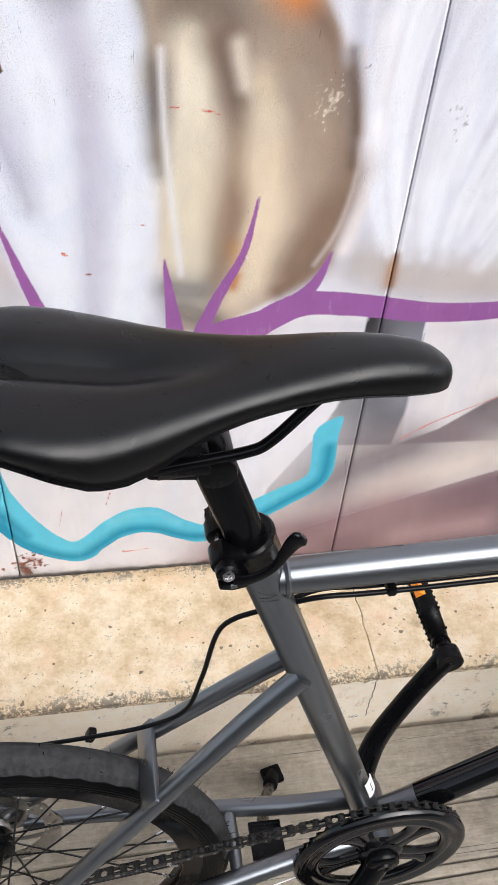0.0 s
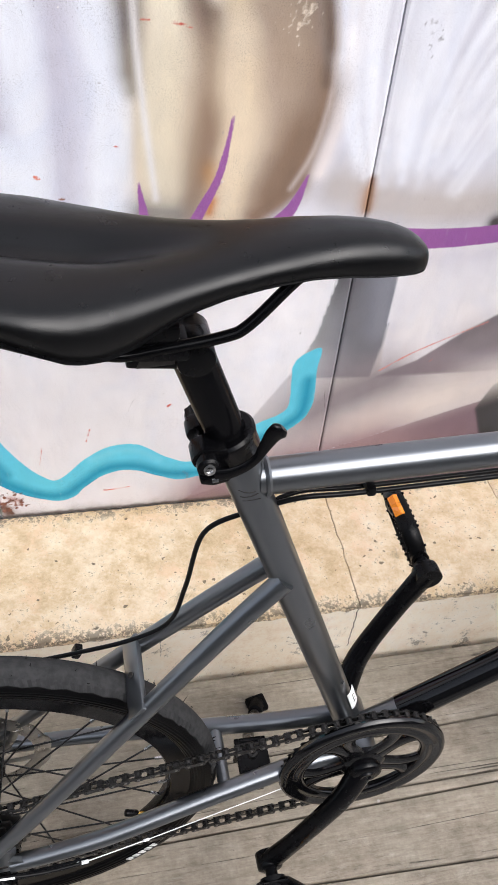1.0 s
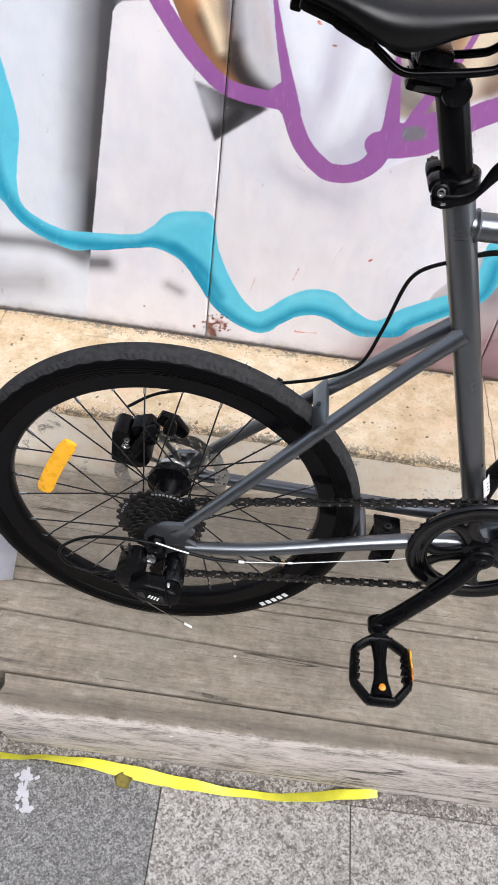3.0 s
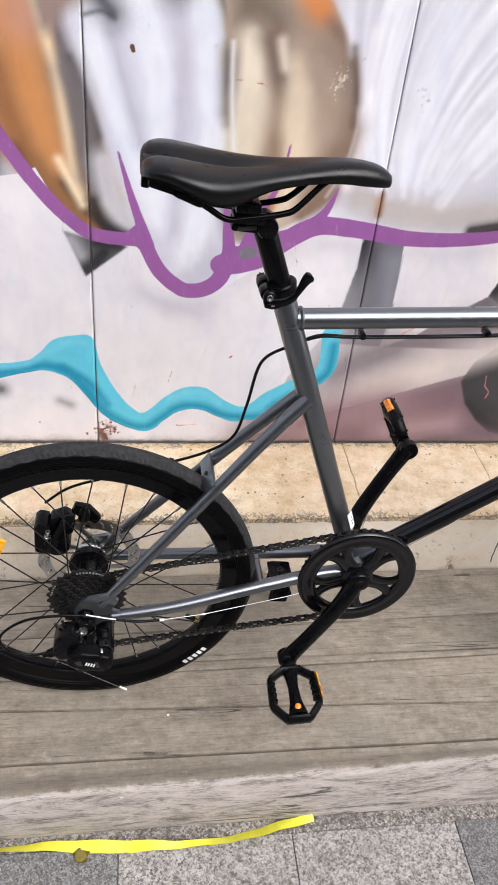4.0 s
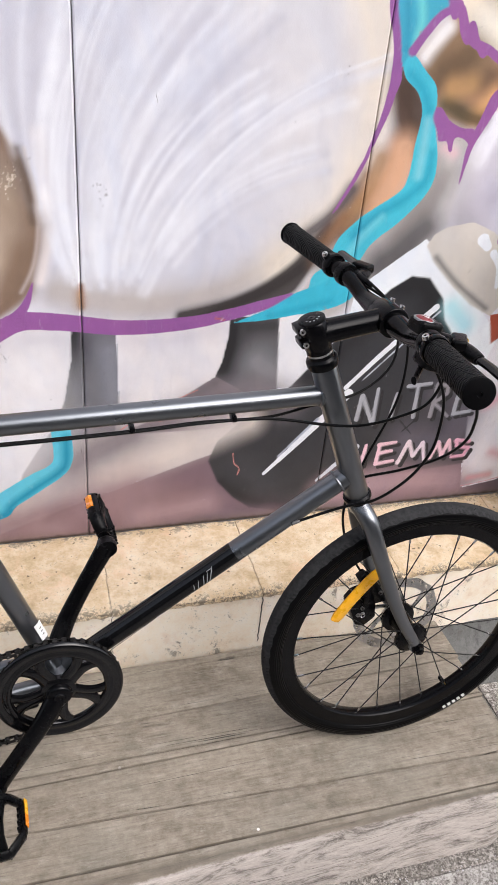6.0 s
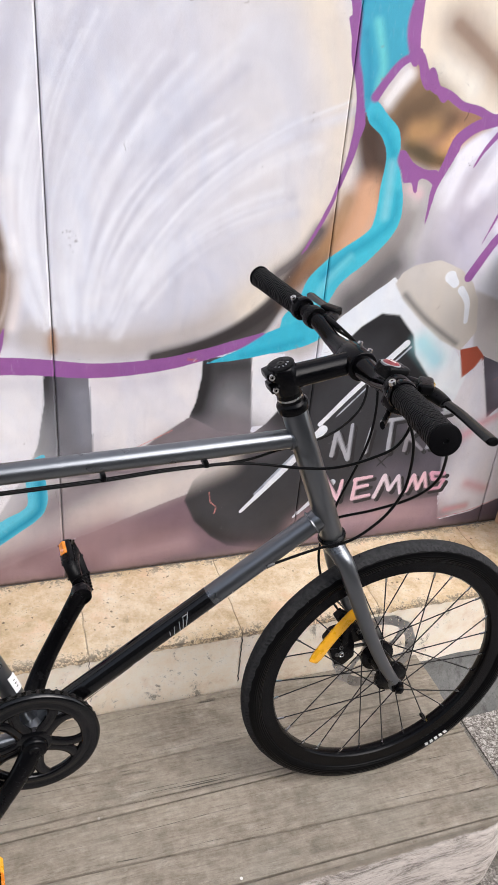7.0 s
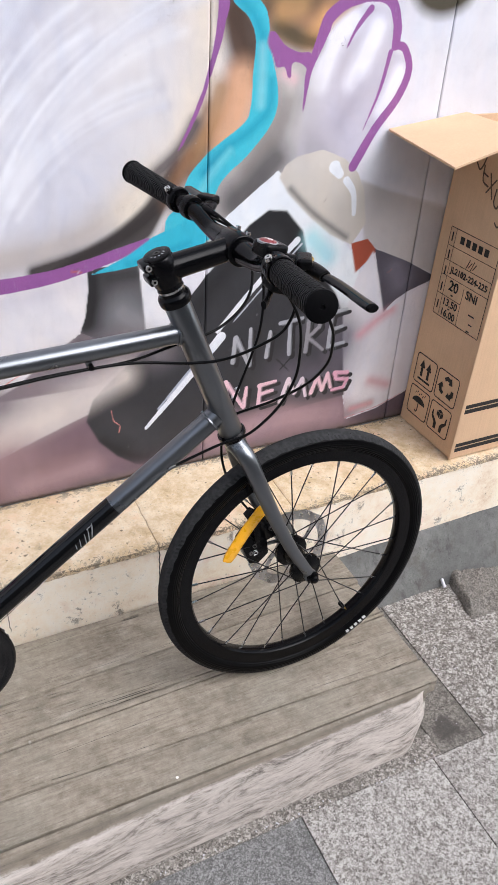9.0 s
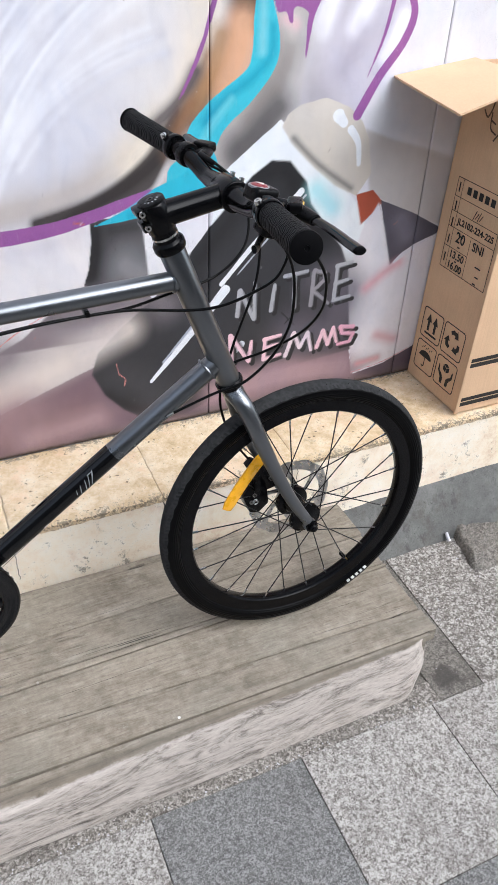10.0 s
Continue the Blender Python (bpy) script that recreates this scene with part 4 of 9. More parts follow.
# Airbrush over the hard-edged areas.
def paint_over():
    rows = []

    def spray(pts, w, soft, col, k=1.0):
        rows.append(("line", np.array(pts, float), w, soft, np.array(lin(*col)), k))

    spray([(0.06, 0.33), (0.10, 0.35), (0.18, 0.39)], 0.012, 0.06, (128, 118, 124), 0.8)
    spray([(0.30, 0.44), (0.44, 0.47), (0.50, 0.44)], 0.012, 0.05, (126, 118, 122), 0.8)
    spray([(0.14, 0.29), (0.32, 0.36), (0.42, 0.40)], 0.012, 0.04, (226, 214, 206), 0.8)
    spray([(-0.05, 0.36), (-0.01, 0.42), (0.0, 0.50)], 0.02, 0.09, (246, 243, 246), 0.7)
    spray([(-0.15, 0.52), (-0.05, 0.60)], 0.006, 0.04, (206, 200, 206), 0.6)
    spray([(-0.488, 0.253), (-0.468, 0.243)], 0.0, 0.018, (120, 116, 120), 0.7)
    spray([(-0.640, 0.274), (-0.600, 0.279)], 0.006, 0.022, (70, 68, 72), 0.85)
    spray([(-0.33, 0.500), (-0.27, 0.468), (-0.20, 0.478)], 0.004, 0.030, (196, 192, 200), 0.6)
    spray([(-0.24, 0.47), (-0.2, 0.44)], 0.01, 0.05, (214, 208, 214), 0.6)
    spray([(0.0, 0.17), (0.2, 0.20), (0.3, 0.24)], 0.012, 0.05, (132, 104, 108), 0.6)
    spray([(-0.08, 0.15), (0.05, 0.19), (0.18, 0.23)], 0.05, 0.07, (156, 127, 131), 0.85)
    rng = random.Random(21)
    for i in range(46):
        x, z = rng.uniform(0.30, 0.99), rng.uniform(0.145, 0.255)
        dx, dz = rng.uniform(0.02, 0.07), rng.uniform(-0.015, 0.02)
        if 0.26 < x < 0.62:
            dz, z = 0.0, 0.135 + 0.03 * rng.random()
        spray([(x, z), (x + dx, z + dz)], rng.uniform(0.001, 0.012), rng.uniform(0.015, 0.05), rng.choice(((98, 80, 90), (84, 72, 84), (116, 96, 106), (150, 124, 132), (92, 84, 92))), rng.uniform(0.3, 0.6))
    for i in range(16):
        x, z = rng.uniform(-0.10, 0.30), rng.uniform(0.14, 0.22)
        spray([(x, z), (x + rng.uniform(0.01, 0.05), z + rng.uniform(-0.01, 0.02))], rng.uniform(0.001, 0.008), rng.uniform(0.012, 0.04), rng.choice(((120, 94, 100), (132, 108, 112), (172, 144, 146))), rng.uniform(0.25, 0.5))
    spray([(0.2, 0.18), (0.34, 0.20)], 0.008, 0.04, (182, 152, 154), 0.6)
    spray([(0.62, 0.20), (0.80, 0.215), (0.94, 0.20)], 0.016, 0.05, (178, 148, 154), 0.75)
    spray([(0.80, 0.32), (0.90, 0.31), (0.935, 0.40)], 0.020, 0.07, (100, 94, 104), 0.8)
    spray([(0.84, 0.44), (0.90, 0.46)], 0.014, 0.05, (92, 88, 96), 0.7)
    spray([(1.05, 0.55), (1.07, 0.515)], 0.012, 0.035, (128, 124, 138), 0.7)
    spray([(0.98, 0.40), (1.03, 0.435), (1.06, 0.45)], 0.003, 0.02, (222, 158, 172), 0.7)
    spray([(1.03, 0.27), (1.08, 0.25)], 0.004, 0.02, (214, 150, 160), 0.6)
    spray([(0.985, 0.20), (1.04, 0.205)], 0.003, 0.012, (222, 150, 154), 0.6)
    spray([(0.83, 0.64), (0.87, 0.60)], 0.008, 0.03, (168, 226, 234), 0.8)
    spray([(0.79, 0.79), (0.85, 0.795)], 0.01, 0.04, (218, 211, 202), 0.7)
    spray([(0.77, 0.745), (0.83, 0.69), (0.91, 0.635)], 0.0015, 0.010, (112, 108, 106), 0.8)
    spray([(-0.409, 0.172), (-0.404, 0.158)], 0.004, 0.010, (98, 54, 38), 0.95)
    spray([(-0.398, 0.192), (-0.385, 0.186)], 0.0, 0.008, (170, 96, 80), 0.8)
    return rows


PURPLE, WHITE, PINK, BLACK, RED = (154, 92, 156), (238, 240, 244), (240, 200, 210), (34, 33, 36), (206, 92, 74)


# Brush lines with crisp edges: (points, half width at the start, at the end, colour), later ones on top;
# with None for a width the points are the outline of a filled shape.
def paint_lines():
    P = PURPLE
    rows = [
        ([(-0.60, 0.84), (-0.56, 0.775), (-0.537, 0.739), (-0.499, 0.684), (-0.454, 0.634), (-0.409, 0.604), (-0.337, 0.597)], 0.012, 0.012, P),
        ([(-0.366, 0.746), (-0.343, 0.666), (-0.316, 0.586)], 0.002, 0.011, P),
        ([(-0.322, 0.59), (-0.297, 0.541), (-0.262, 0.509), (-0.24, 0.502), (-0.21, 0.508), (-0.186, 0.53), (-0.171, 0.574)], 0.013, 0.016, P),
        ([(-0.188, 0.70), (-0.181, 0.65), (-0.172, 0.58)], 0.0015, 0.013, P),
        ([(-0.185, 0.556), (-0.15, 0.560), (-0.115, 0.572), (-0.08, 0.600), (-0.023, 0.634), (0.044, 0.634), (0.16, 0.619), (0.277, 0.623), (0.36, 0.638), (0.43, 0.656), (0.478, 0.668)], 0.020, 0.010, P),
        ([(-0.083, 0.773), (-0.096, 0.706), (-0.124, 0.647), (-0.15, 0.58)], 0.0015, 0.010, P),
        ([(0.010, 0.707), (-0.005, 0.666), (-0.029, 0.636)], 0.0015, 0.012, P),
        ([(0.59, 1.255), (0.66, 1.27), (0.72, 1.28)], 0.012, 0.012, P),
        ([(0.702, 1.30), (0.699, 1.241), (0.704, 1.175), (0.718, 1.160), (0.732, 1.134), (0.751, 1.117), (0.785, 1.106), (0.814, 1.091), (0.849, 1.084), (0.882, 1.073), (0.907, 1.076)], 0.008, 0.007, P),
        ([(0.863, 0.988), (0.880, 1.02), (0.905, 1.05)], 0.0015, 0.006, P),
        ([(0.918, 0.844), (0.945, 0.915), (0.958, 0.98)], 0.001, 0.005, P),
        # the blue wave: a pale body, a deep lower rim and light brush marks
        ([(-0.77, 0.80), (-0.755, 0.671), (-0.733, 0.56), (-0.726, 0.497), (-0.739, 0.417), (-0.732, 0.365), (-0.676, 0.335), (-0.625, 0.336), (-0.553, 0.344), (-0.523, 0.36), (-0.494, 0.392), (-0.455, 0.403), (-0.42, 0.399), (-0.406, 0.34), (-0.375, 0.274), (-0.339, 0.23), (-0.317, 0.228), (-0.279, 0.266), (-0.24, 0.288), (-0.198, 0.287), (-0.156, 0.256), (-0.116, 0.242), (-0.080, 0.274), (-0.059, 0.288), (-0.018, 0.313), (0.016, 0.330), (0.027, 0.349), (0.025, 0.402), (0.025, 0.421), (0.035, 0.438), (0.063, 0.451), (0.062, 0.418), (0.062, 0.405), (0.065, 0.358), (0.059, 0.326), (0.041, 0.302), (-0.000, 0.273), (-0.043, 0.244), (-0.085, 0.218), (-0.098, 0.211), (-0.14, 0.203), (-0.193, 0.228), (-0.232, 0.234), (-0.272, 0.216), (-0.301, 0.184), (-0.333, 0.178), (-0.379, 0.203), (-0.415, 0.242), (-0.444, 0.287), (-0.481, 0.314), (-0.523, 0.324), (-0.595, 0.312), (-0.657, 0.296), (-0.723, 0.322), (-0.755, 0.356), (-0.789, 0.409), (-0.81, 0.55), (-0.81, 0.80)], None, 0.0, (98, 206, 228)),
        ([(-0.775, 0.52), (-0.772, 0.42), (-0.742, 0.352), (-0.690, 0.318), (-0.62, 0.312), (-0.555, 0.327), (-0.505, 0.334), (-0.462, 0.314), (-0.430, 0.272), (-0.398, 0.226), (-0.350, 0.194), (-0.315, 0.191), (-0.285, 0.214), (-0.250, 0.241), (-0.205, 0.242), (-0.160, 0.221), (-0.115, 0.216), (-0.075, 0.222), (-0.056, 0.245), (-0.007, 0.282), (0.035, 0.312), (0.050, 0.335), (0.052, 0.391)], 0.011, 0.008, (0, 150, 184)),
        ([(-0.48, 0.330), (-0.44, 0.305), (-0.42, 0.285), (-0.395, 0.245)], 0.010, 0.006, (0, 146, 182)),
        ([(-0.60, 0.331), (-0.55, 0.337), (-0.505, 0.368), (-0.46, 0.390), (-0.435, 0.388)], 0.003, 0.007, (118, 214, 232)),
        ([(-0.27, 0.262), (-0.235, 0.276), (-0.20, 0.274), (-0.168, 0.252)], 0.003, 0.003, (126, 214, 232)),
        # the blue stream
        ([(0.515, 1.45), (0.585, 1.30), (0.585, 1.211), (0.594, 1.168), (0.614, 1.118), (0.627, 1.074), (0.637, 1.081), (0.643, 1.094), (0.645, 1.106), (0.667, 1.138), (0.696, 1.161), (0.683, 1.219), (0.70, 1.30), (0.70, 1.45)], None, 0.0, (62, 172, 198)),
        ([(0.629, 1.208), (0.649, 1.148), (0.646, 1.120), (0.644, 1.096)], 0.005, 0.004, (122, 224, 220)),
        ([(0.611, 1.191), (0.623, 1.147), (0.631, 1.099)], 0.004, 0.003, (36, 148, 178)),
        ([(0.629, 1.075), (0.640, 1.054), (0.666, 1.034), (0.681, 1.000), (0.678, 0.954), (0.677, 0.898), (0.664, 0.868), (0.605, 0.828), (0.558, 0.782), (0.544, 0.735), (0.515, 0.706), (0.522, 0.648), (0.583, 0.663), (0.597, 0.713), (0.614, 0.750), (0.631, 0.777), (0.675, 0.813), (0.716, 0.859), (0.730, 0.894), (0.726, 0.937), (0.706, 0.996), (0.706, 1.018), (0.696, 1.048), (0.673, 1.069), (0.642, 1.094)], None, 0.0, (66, 194, 214)),
        ([(0.646, 1.063), (0.675, 1.039), (0.692, 1.009)], 0.006, 0.008, (20, 166, 192)),
        ([(0.715, 0.937), (0.714, 0.893), (0.682, 0.859), (0.628, 0.823), (0.591, 0.787)], 0.005, 0.010, (30, 164, 192)),
        ([(0.694, 0.991), (0.696, 0.946), (0.696, 0.898)], 0.005, 0.006, (136, 210, 222)),
        ([(0.639, 0.823), (0.598, 0.777), (0.577, 0.735)], 0.004, 0.006, (120, 212, 224)),
        ([(0.370, 0.621), (0.437, 0.648), (0.492, 0.680), (0.538, 0.696), (0.572, 0.722), (0.60, 0.74), (0.615, 0.70), (0.600, 0.661), (0.542, 0.640), (0.495, 0.634), (0.437, 0.625)], None, 0.0, (54, 186, 210)),
        ([(0.44, 0.633), (0.50, 0.645), (0.56, 0.660)], 0.003, 0.004, (20, 160, 190)),
        # purple blob with drips, and the ragged rim of the face
        ([(0.706, 1.014), (0.718, 1.012), (0.737, 0.993), (0.764, 0.982), (0.790, 0.979), (0.790, 0.951), (0.778, 0.960), (0.763, 0.966), (0.753, 0.962), (0.753, 0.941), (0.746, 0.943), (0.739, 0.958), (0.723, 0.958), (0.716, 0.974), (0.703, 0.996)], None, 0.0, P),
        ([(0.575, 1.211), (0.586, 1.212), (0.595, 1.168), (0.614, 1.118), (0.629, 1.062), (0.628, 1.041), (0.608, 0.988), (0.589, 0.919), (0.562, 0.860), (0.539, 0.828), (0.568, 0.888), (0.594, 0.952), (0.609, 1.032), (0.608, 1.090), (0.594, 1.152)], None, 0.0, P),
        ([(0.50, 1.40), (0.545, 1.30), (0.585, 1.235), (0.595, 1.160), (0.609, 1.118), (0.619, 1.066), (0.617, 1.019), (0.600, 0.961), (0.577, 0.896), (0.547, 0.838)], 0.012, 0.002, P),
        ([(0.642, 1.097), (0.660, 1.125), (0.680, 1.150), (0.697, 1.160), (0.714, 1.164)], 0.008, 0.006, P),
        ([(0.705, 1.45), (0.702, 1.30), (0.687, 1.212), (0.698, 1.167), (0.707, 1.152), (0.712, 1.170), (0.726, 1.133), (0.739, 1.117), (0.742, 1.143), (0.757, 1.119), (0.773, 1.099), (0.781, 1.109), (0.794, 1.100), (0.817, 1.087)], 0.006, 0.005, P),
        ([(0.783, 0.884), (0.785, 0.914), (0.789, 0.951), (0.802, 0.986), (0.815, 1.019)], 0.0015, 0.011, P),
        ([(0.813, 1.015), (0.823, 1.037), (0.858, 1.060), (0.906, 1.070), (0.946, 1.061), (0.965, 1.026), (0.967, 0.991)], 0.011, 0.009, P),
        ([(0.967, 0.991), (0.989, 0.985), (1.005, 0.948), (0.987, 0.899), (0.945, 0.845), (0.906, 0.778)], 0.007, 0.010, P),
        # webs where the purple strokes meet, with bare board between
        ([(-0.20, 0.515), (-0.185, 0.560), (-0.178, 0.60), (-0.155, 0.592), (-0.125, 0.612), (-0.09, 0.622), (-0.055, 0.630), (-0.095, 0.583), (-0.14, 0.548), (-0.175, 0.535)], None, 0.0, P),
        ([(-0.335, 0.628), (-0.315, 0.60), (-0.322, 0.575), (-0.345, 0.590), (-0.365, 0.597)], None, 0.0, P),
        ([(-0.156, 0.585), (-0.150, 0.569), (-0.128, 0.572), (-0.120, 0.583), (-0.135, 0.592)], None, 0.0, (120, 116, 122)),
        # long white strokes on the board
        ([(0.465, 0.266), (0.537, 0.343), (0.633, 0.452)], 0.004, 0.011, WHITE),
        ([(0.625, 0.467), (0.701, 0.549), (0.795, 0.641)], 0.005, 0.007, WHITE),
        ([(0.493, 0.308), (0.572, 0.396)], 0.002, 0.003, (170, 176, 190)),
        ([(0.591, 0.234), (0.674, 0.316)], 0.003, 0.008, (206, 210, 218)),
        ([(0.660, 0.482), (0.740, 0.566), (0.806, 0.632)], 0.0015, 0.002, (200, 204, 212)),
        ([(0.865, 0.779), (0.878, 0.765)], 0.013, 0.009, WHITE),
        ([(0.895, 0.752), (0.915, 0.725), (0.922, 0.683)], 0.008, 0.005, WHITE),
        ([(0.158, 0.402), (0.20, 0.430), (0.25, 0.455), (0.31, 0.482)], 0.0012, 0.0008, (224, 132, 122)),
        ([(0.392, 0.325), (0.396, 0.30), (0.408, 0.285), (0.405, 0.268)], 0.0012, 0.0012, (226, 150, 140)),
        ([(0.97, 0.178), (1.06, 0.191), (1.13, 0.216)], 0.0012, 0.0012, (214, 150, 158)),
        ([(-0.150, 0.866), (-0.140, 0.864), (-0.130, 0.861)], 0.0009, 0.0009, RED),
        ([(-0.182, 0.868), (-0.172, 0.868)], 0.0008, 0.0008, RED),
        ([(-0.300, 0.708), (-0.296, 0.706)], 0.0022, 0.0018, (214, 92, 48)),
        ([(-0.343, 0.904), (-0.341, 0.898)], 0.0036, 0.003, (92, 60, 44)),
        ([(-0.276, 0.682), (-0.271, 0.682)], 0.0014, 0.001, (140, 90, 70)),
        ([(-0.213, 0.742), (-0.206, 0.740)], 0.0010, 0.0008, RED),
        ([(-0.345, 0.262), (-0.338, 0.30)], 0.0008, 0.0006, RED),
        ([(-0.275, 0.30), (-0.268, 0.325)], 0.0008, 0.0006, RED),
        ([(-0.255, 0.192), (-0.215, 0.196)], 0.0014, 0.0008, (226, 120, 104)),
        ([(-0.30, 0.505), (-0.285, 0.498)], 0.0009, 0.0007, RED),
        ([(-0.155, 0.36), (-0.15, 0.364)], 0.0018, 0.0012, RED),
        ([(0.335, 0.632), (0.352, 0.628)], 0.0012, 0.001, (206, 104, 62)),
    ]
    for x, z, dx, dz, w in ((-0.414, 0.192, 0.001, -0.03, 0.0018), (-0.409, 0.180, 0.012, 0.006, 0.0030), (-0.404, 0.168, 0.006, -0.012, 0.0040), (-0.397, 0.186, 0.005, 0.002, 0.0022), (-0.390, 0.192, 0.003, -0.003, 0.0010), (-0.40, 0.205, 0.002, -0.004, 0.0008), (-0.382, 0.201, 0.003, 0.001, 0.0008), (-0.375, 0.176, 0.006, -0.002, 0.0012)):
        rows.append(([(x, z), (x + dx, z + dz)], w, w * 0.6, (104, 58, 42)))
    rng = random.Random(12)
    for i in range(46):
        x, z = -0.402 + rng.gauss(0, 0.014), 0.182 + rng.gauss(0, 0.011)
        w = rng.choice((0.0008, 0.0012, 0.002, 0.003))
        rows.append(([(x, z), (x + rng.uniform(-0.003, 0.003), z + rng.uniform(-0.003, 0.003))], w, w * 0.6, rng.choice(((110, 60, 44), (128, 76, 58), (150, 96, 80)))))
    rng = random.Random(31)
    for i in range(60):
        x, z = rng.gauss(-0.018, 0.012), rng.gauss(0.876, 0.012)
        rows.append(([(x, z), (x + rng.uniform(-0.002, 0.002), z + rng.uniform(0.0005, 0.003))], 0.0005, 0.0003, (232, 218, 200)))
    for i in range(40):
        x, z = rng.uniform(-0.40, 0.55), rng.uniform(0.60, 1.0)
        rows.append(([(x, z), (x + rng.uniform(-0.0015, 0.0015), z + rng.uniform(0.0005, 0.002))], 0.0007, 0.0005, rng.choice(((250, 250, 252), (248, 244, 240), (150, 144, 148)))))
    for i in range(14):
        x, z = 0.128 + rng.gauss(0, 0.006), 0.86 + rng.gauss(0, 0.010)
        rows.append(([(x, z), (x + rng.uniform(0.001, 0.004), z + rng.uniform(0.002, 0.006))], 0.0006, 0.0004, (128, 122, 130)))
    rng = random.Random(23)
    for i in range(64):
        x, z = rng.uniform(-0.75, 1.1), rng.uniform(0.18, 1.25)
        a, ln = rng.uniform(-1.2, 1.6), rng.choice((0.002, 0.004, 0.009, 0.016))
        tone = rng.choice(((92, 88, 92), (120, 112, 116), (150, 142, 146), (196, 120, 110), (88, 70, 60)))
        rows.append(([(x, z), (x + ln * 0.5 * math.cos(a) + 0.0006, z + ln * 0.5 * math.sin(a)), (x + ln * math.cos(a + 0.5), z + ln * math.sin(a + 0.5))], 0.0005, 0.0003, tone))
    # the two words on the board, silver and pink with black shadows
    silver, dirty = (176, 176, 182), (150, 146, 152)
    words = [
        (silver, [[(0.662, 0.387), (0.667, 0.445), (0.702, 0.372), (0.701, 0.459)]]),
        (silver, [[(0.742, 0.386), (0.748, 0.445)]]),
        (silver, [[(0.798, 0.383), (0.795, 0.457)], [(0.771, 0.461), (0.825, 0.465)]]),
        (dirty, [[(0.840, 0.382), (0.842, 0.463), (0.868, 0.456), (0.870, 0.439), (0.844, 0.416), (0.884, 0.379)]]),
        (silver, [[(0.898, 0.386), (0.900, 0.466)], [(0.898, 0.466), (0.936, 0.470)], [(0.898, 0.424), (0.930, 0.430)], [(0.898, 0.384), (0.938, 0.388)]]),
        (PINK, [[(0.651, 0.277), (0.647, 0.342), (0.693, 0.268), (0.698, 0.318)]]),
        (PINK, [[(0.730, 0.266), (0.732, 0.318)], [(0.730, 0.316), (0.770, 0.320)], [(0.731, 0.293), (0.764, 0.298)], [(0.730, 0.265), (0.772, 0.270)]]),
        ((232, 214, 222), [[(0.785, 0.263), (0.803, 0.319), (0.821, 0.278), (0.839, 0.314), (0.851, 0.265)]]),
        (PINK, [[(0.866, 0.269), (0.879, 0.311), (0.895, 0.271), (0.906, 0.314), (0.918, 0.274)]]),
        ((236, 176, 196), [[(0.960, 0.306), (0.925, 0.312), (0.932, 0.294), (0.962, 0.288), (0.953, 0.268), (0.922, 0.266)]]),
    ]
    shade = []
    for col, strokes in words:
        for st in strokes:
            dense = [tuple(np.array(u) + (np.array(v) - np.array(u)) * k / 3) for u, v in zip(st, st[1:]) for k in range(3)] + [st[-1]]
            shade.append(([(x + 0.009, z - 0.008) for x, z in dense], 0.0062, 0.0050, BLACK))
            rows.append((dense, 0.0052, 0.0040, col))
    at = len(rows) - sum(len(w[1]) for w in words)
    rows[at:at] = shade
    rows.append(([(0.768, 0.376), (0.804, 0.338)], 0.0020, 0.0012, BLACK))
    rows.append(([(0.803, 0.372), (0.778, 0.347)], 0.0020, 0.0012, BLACK))
    rows.append(([(0.712, 0.497), (0.713, 0.499)], 0.010, 0.010, (52, 52, 55)))
    return [(np.array(p, float), a, b, np.array(lin(*c))) for p, a, b, c in rows]


def polyline_distance(q, pts, w0=0.0, w1=0.0):
    """Distance from the places q to a line, less its half width, which runs from w0 to w1."""
    seg = np.linalg.norm(np.diff(pts, axis=0), axis=1)
    run = np.concatenate([[0], np.cumsum(seg)]) / max(seg.sum(), 1e-9)
    best = np.full(len(q), 1e9)
    for i in range(len(pts) - 1):
        a, d = pts[i], pts[i + 1] - pts[i]
        t = np.clip(((q - a) @ d) / max(d @ d, 1e-12), 0, 1)
        dist = np.linalg.norm(q - a - t[:, None] * d, axis=1)
        best = np.minimum(best, dist - (w0 + (w1 - w0) * (run[i] + t * (run[i + 1] - run[i]))))
    return best


def area_distance(q, pts):
    """Signed distance to an outline, negative inside."""
    d = polyline_distance(q, np.vstack([pts, pts[:1]]))
    inside = np.zeros(len(q), bool)
    for a, b in zip(pts, np.roll(pts, -1, 0)):
        hit = (a[1] > q[:, 1]) != (b[1] > q[:, 1])
        x = a[0] + (q[:, 1] - a[1]) * (b[0] - a[0]) / (b[1] - a[1] if abs(b[1] - a[1]) > 1e-12 else 1e-12)
        inside ^= hit & (q[:, 0] < x)
    return np.where(inside, -d, d)


def curved(pts, n=6):
    return np.array([v[:2] for v in smooth_path([(x, z, 0) for x, z in pts], n)]) if len(pts) > 2 else pts


def close_to(q, pts, far):
    """Indices of the places within a line's box, widened by far."""
    lo, hi = pts.min(0) - far, pts.max(0) + far
    return np.nonzero(np.all((q > lo) & (q < hi), axis=1))[0]


def airbrush(q, col, rows):
    for kind, pts, w, soft, c, k in rows:
        line = curved(pts, 4) if kind == "line" else curved(np.vstack([pts, pts[:1]]), 4)
        i = close_to(q, line, w + soft * 1.3)
        if not len(i):
            continue
        if kind == "line":
            a = k * np.clip(1 - (polyline_distance(q[i], line) - w * 0.8) / (soft * 1.25), 0, 1) ** 1.7
        else:
            a = k * np.clip(0.5 - area_distance(q[i], line) / (2 * soft), 0, 1)
        col[i] += a[:, None] * (c - col[i])
    return col


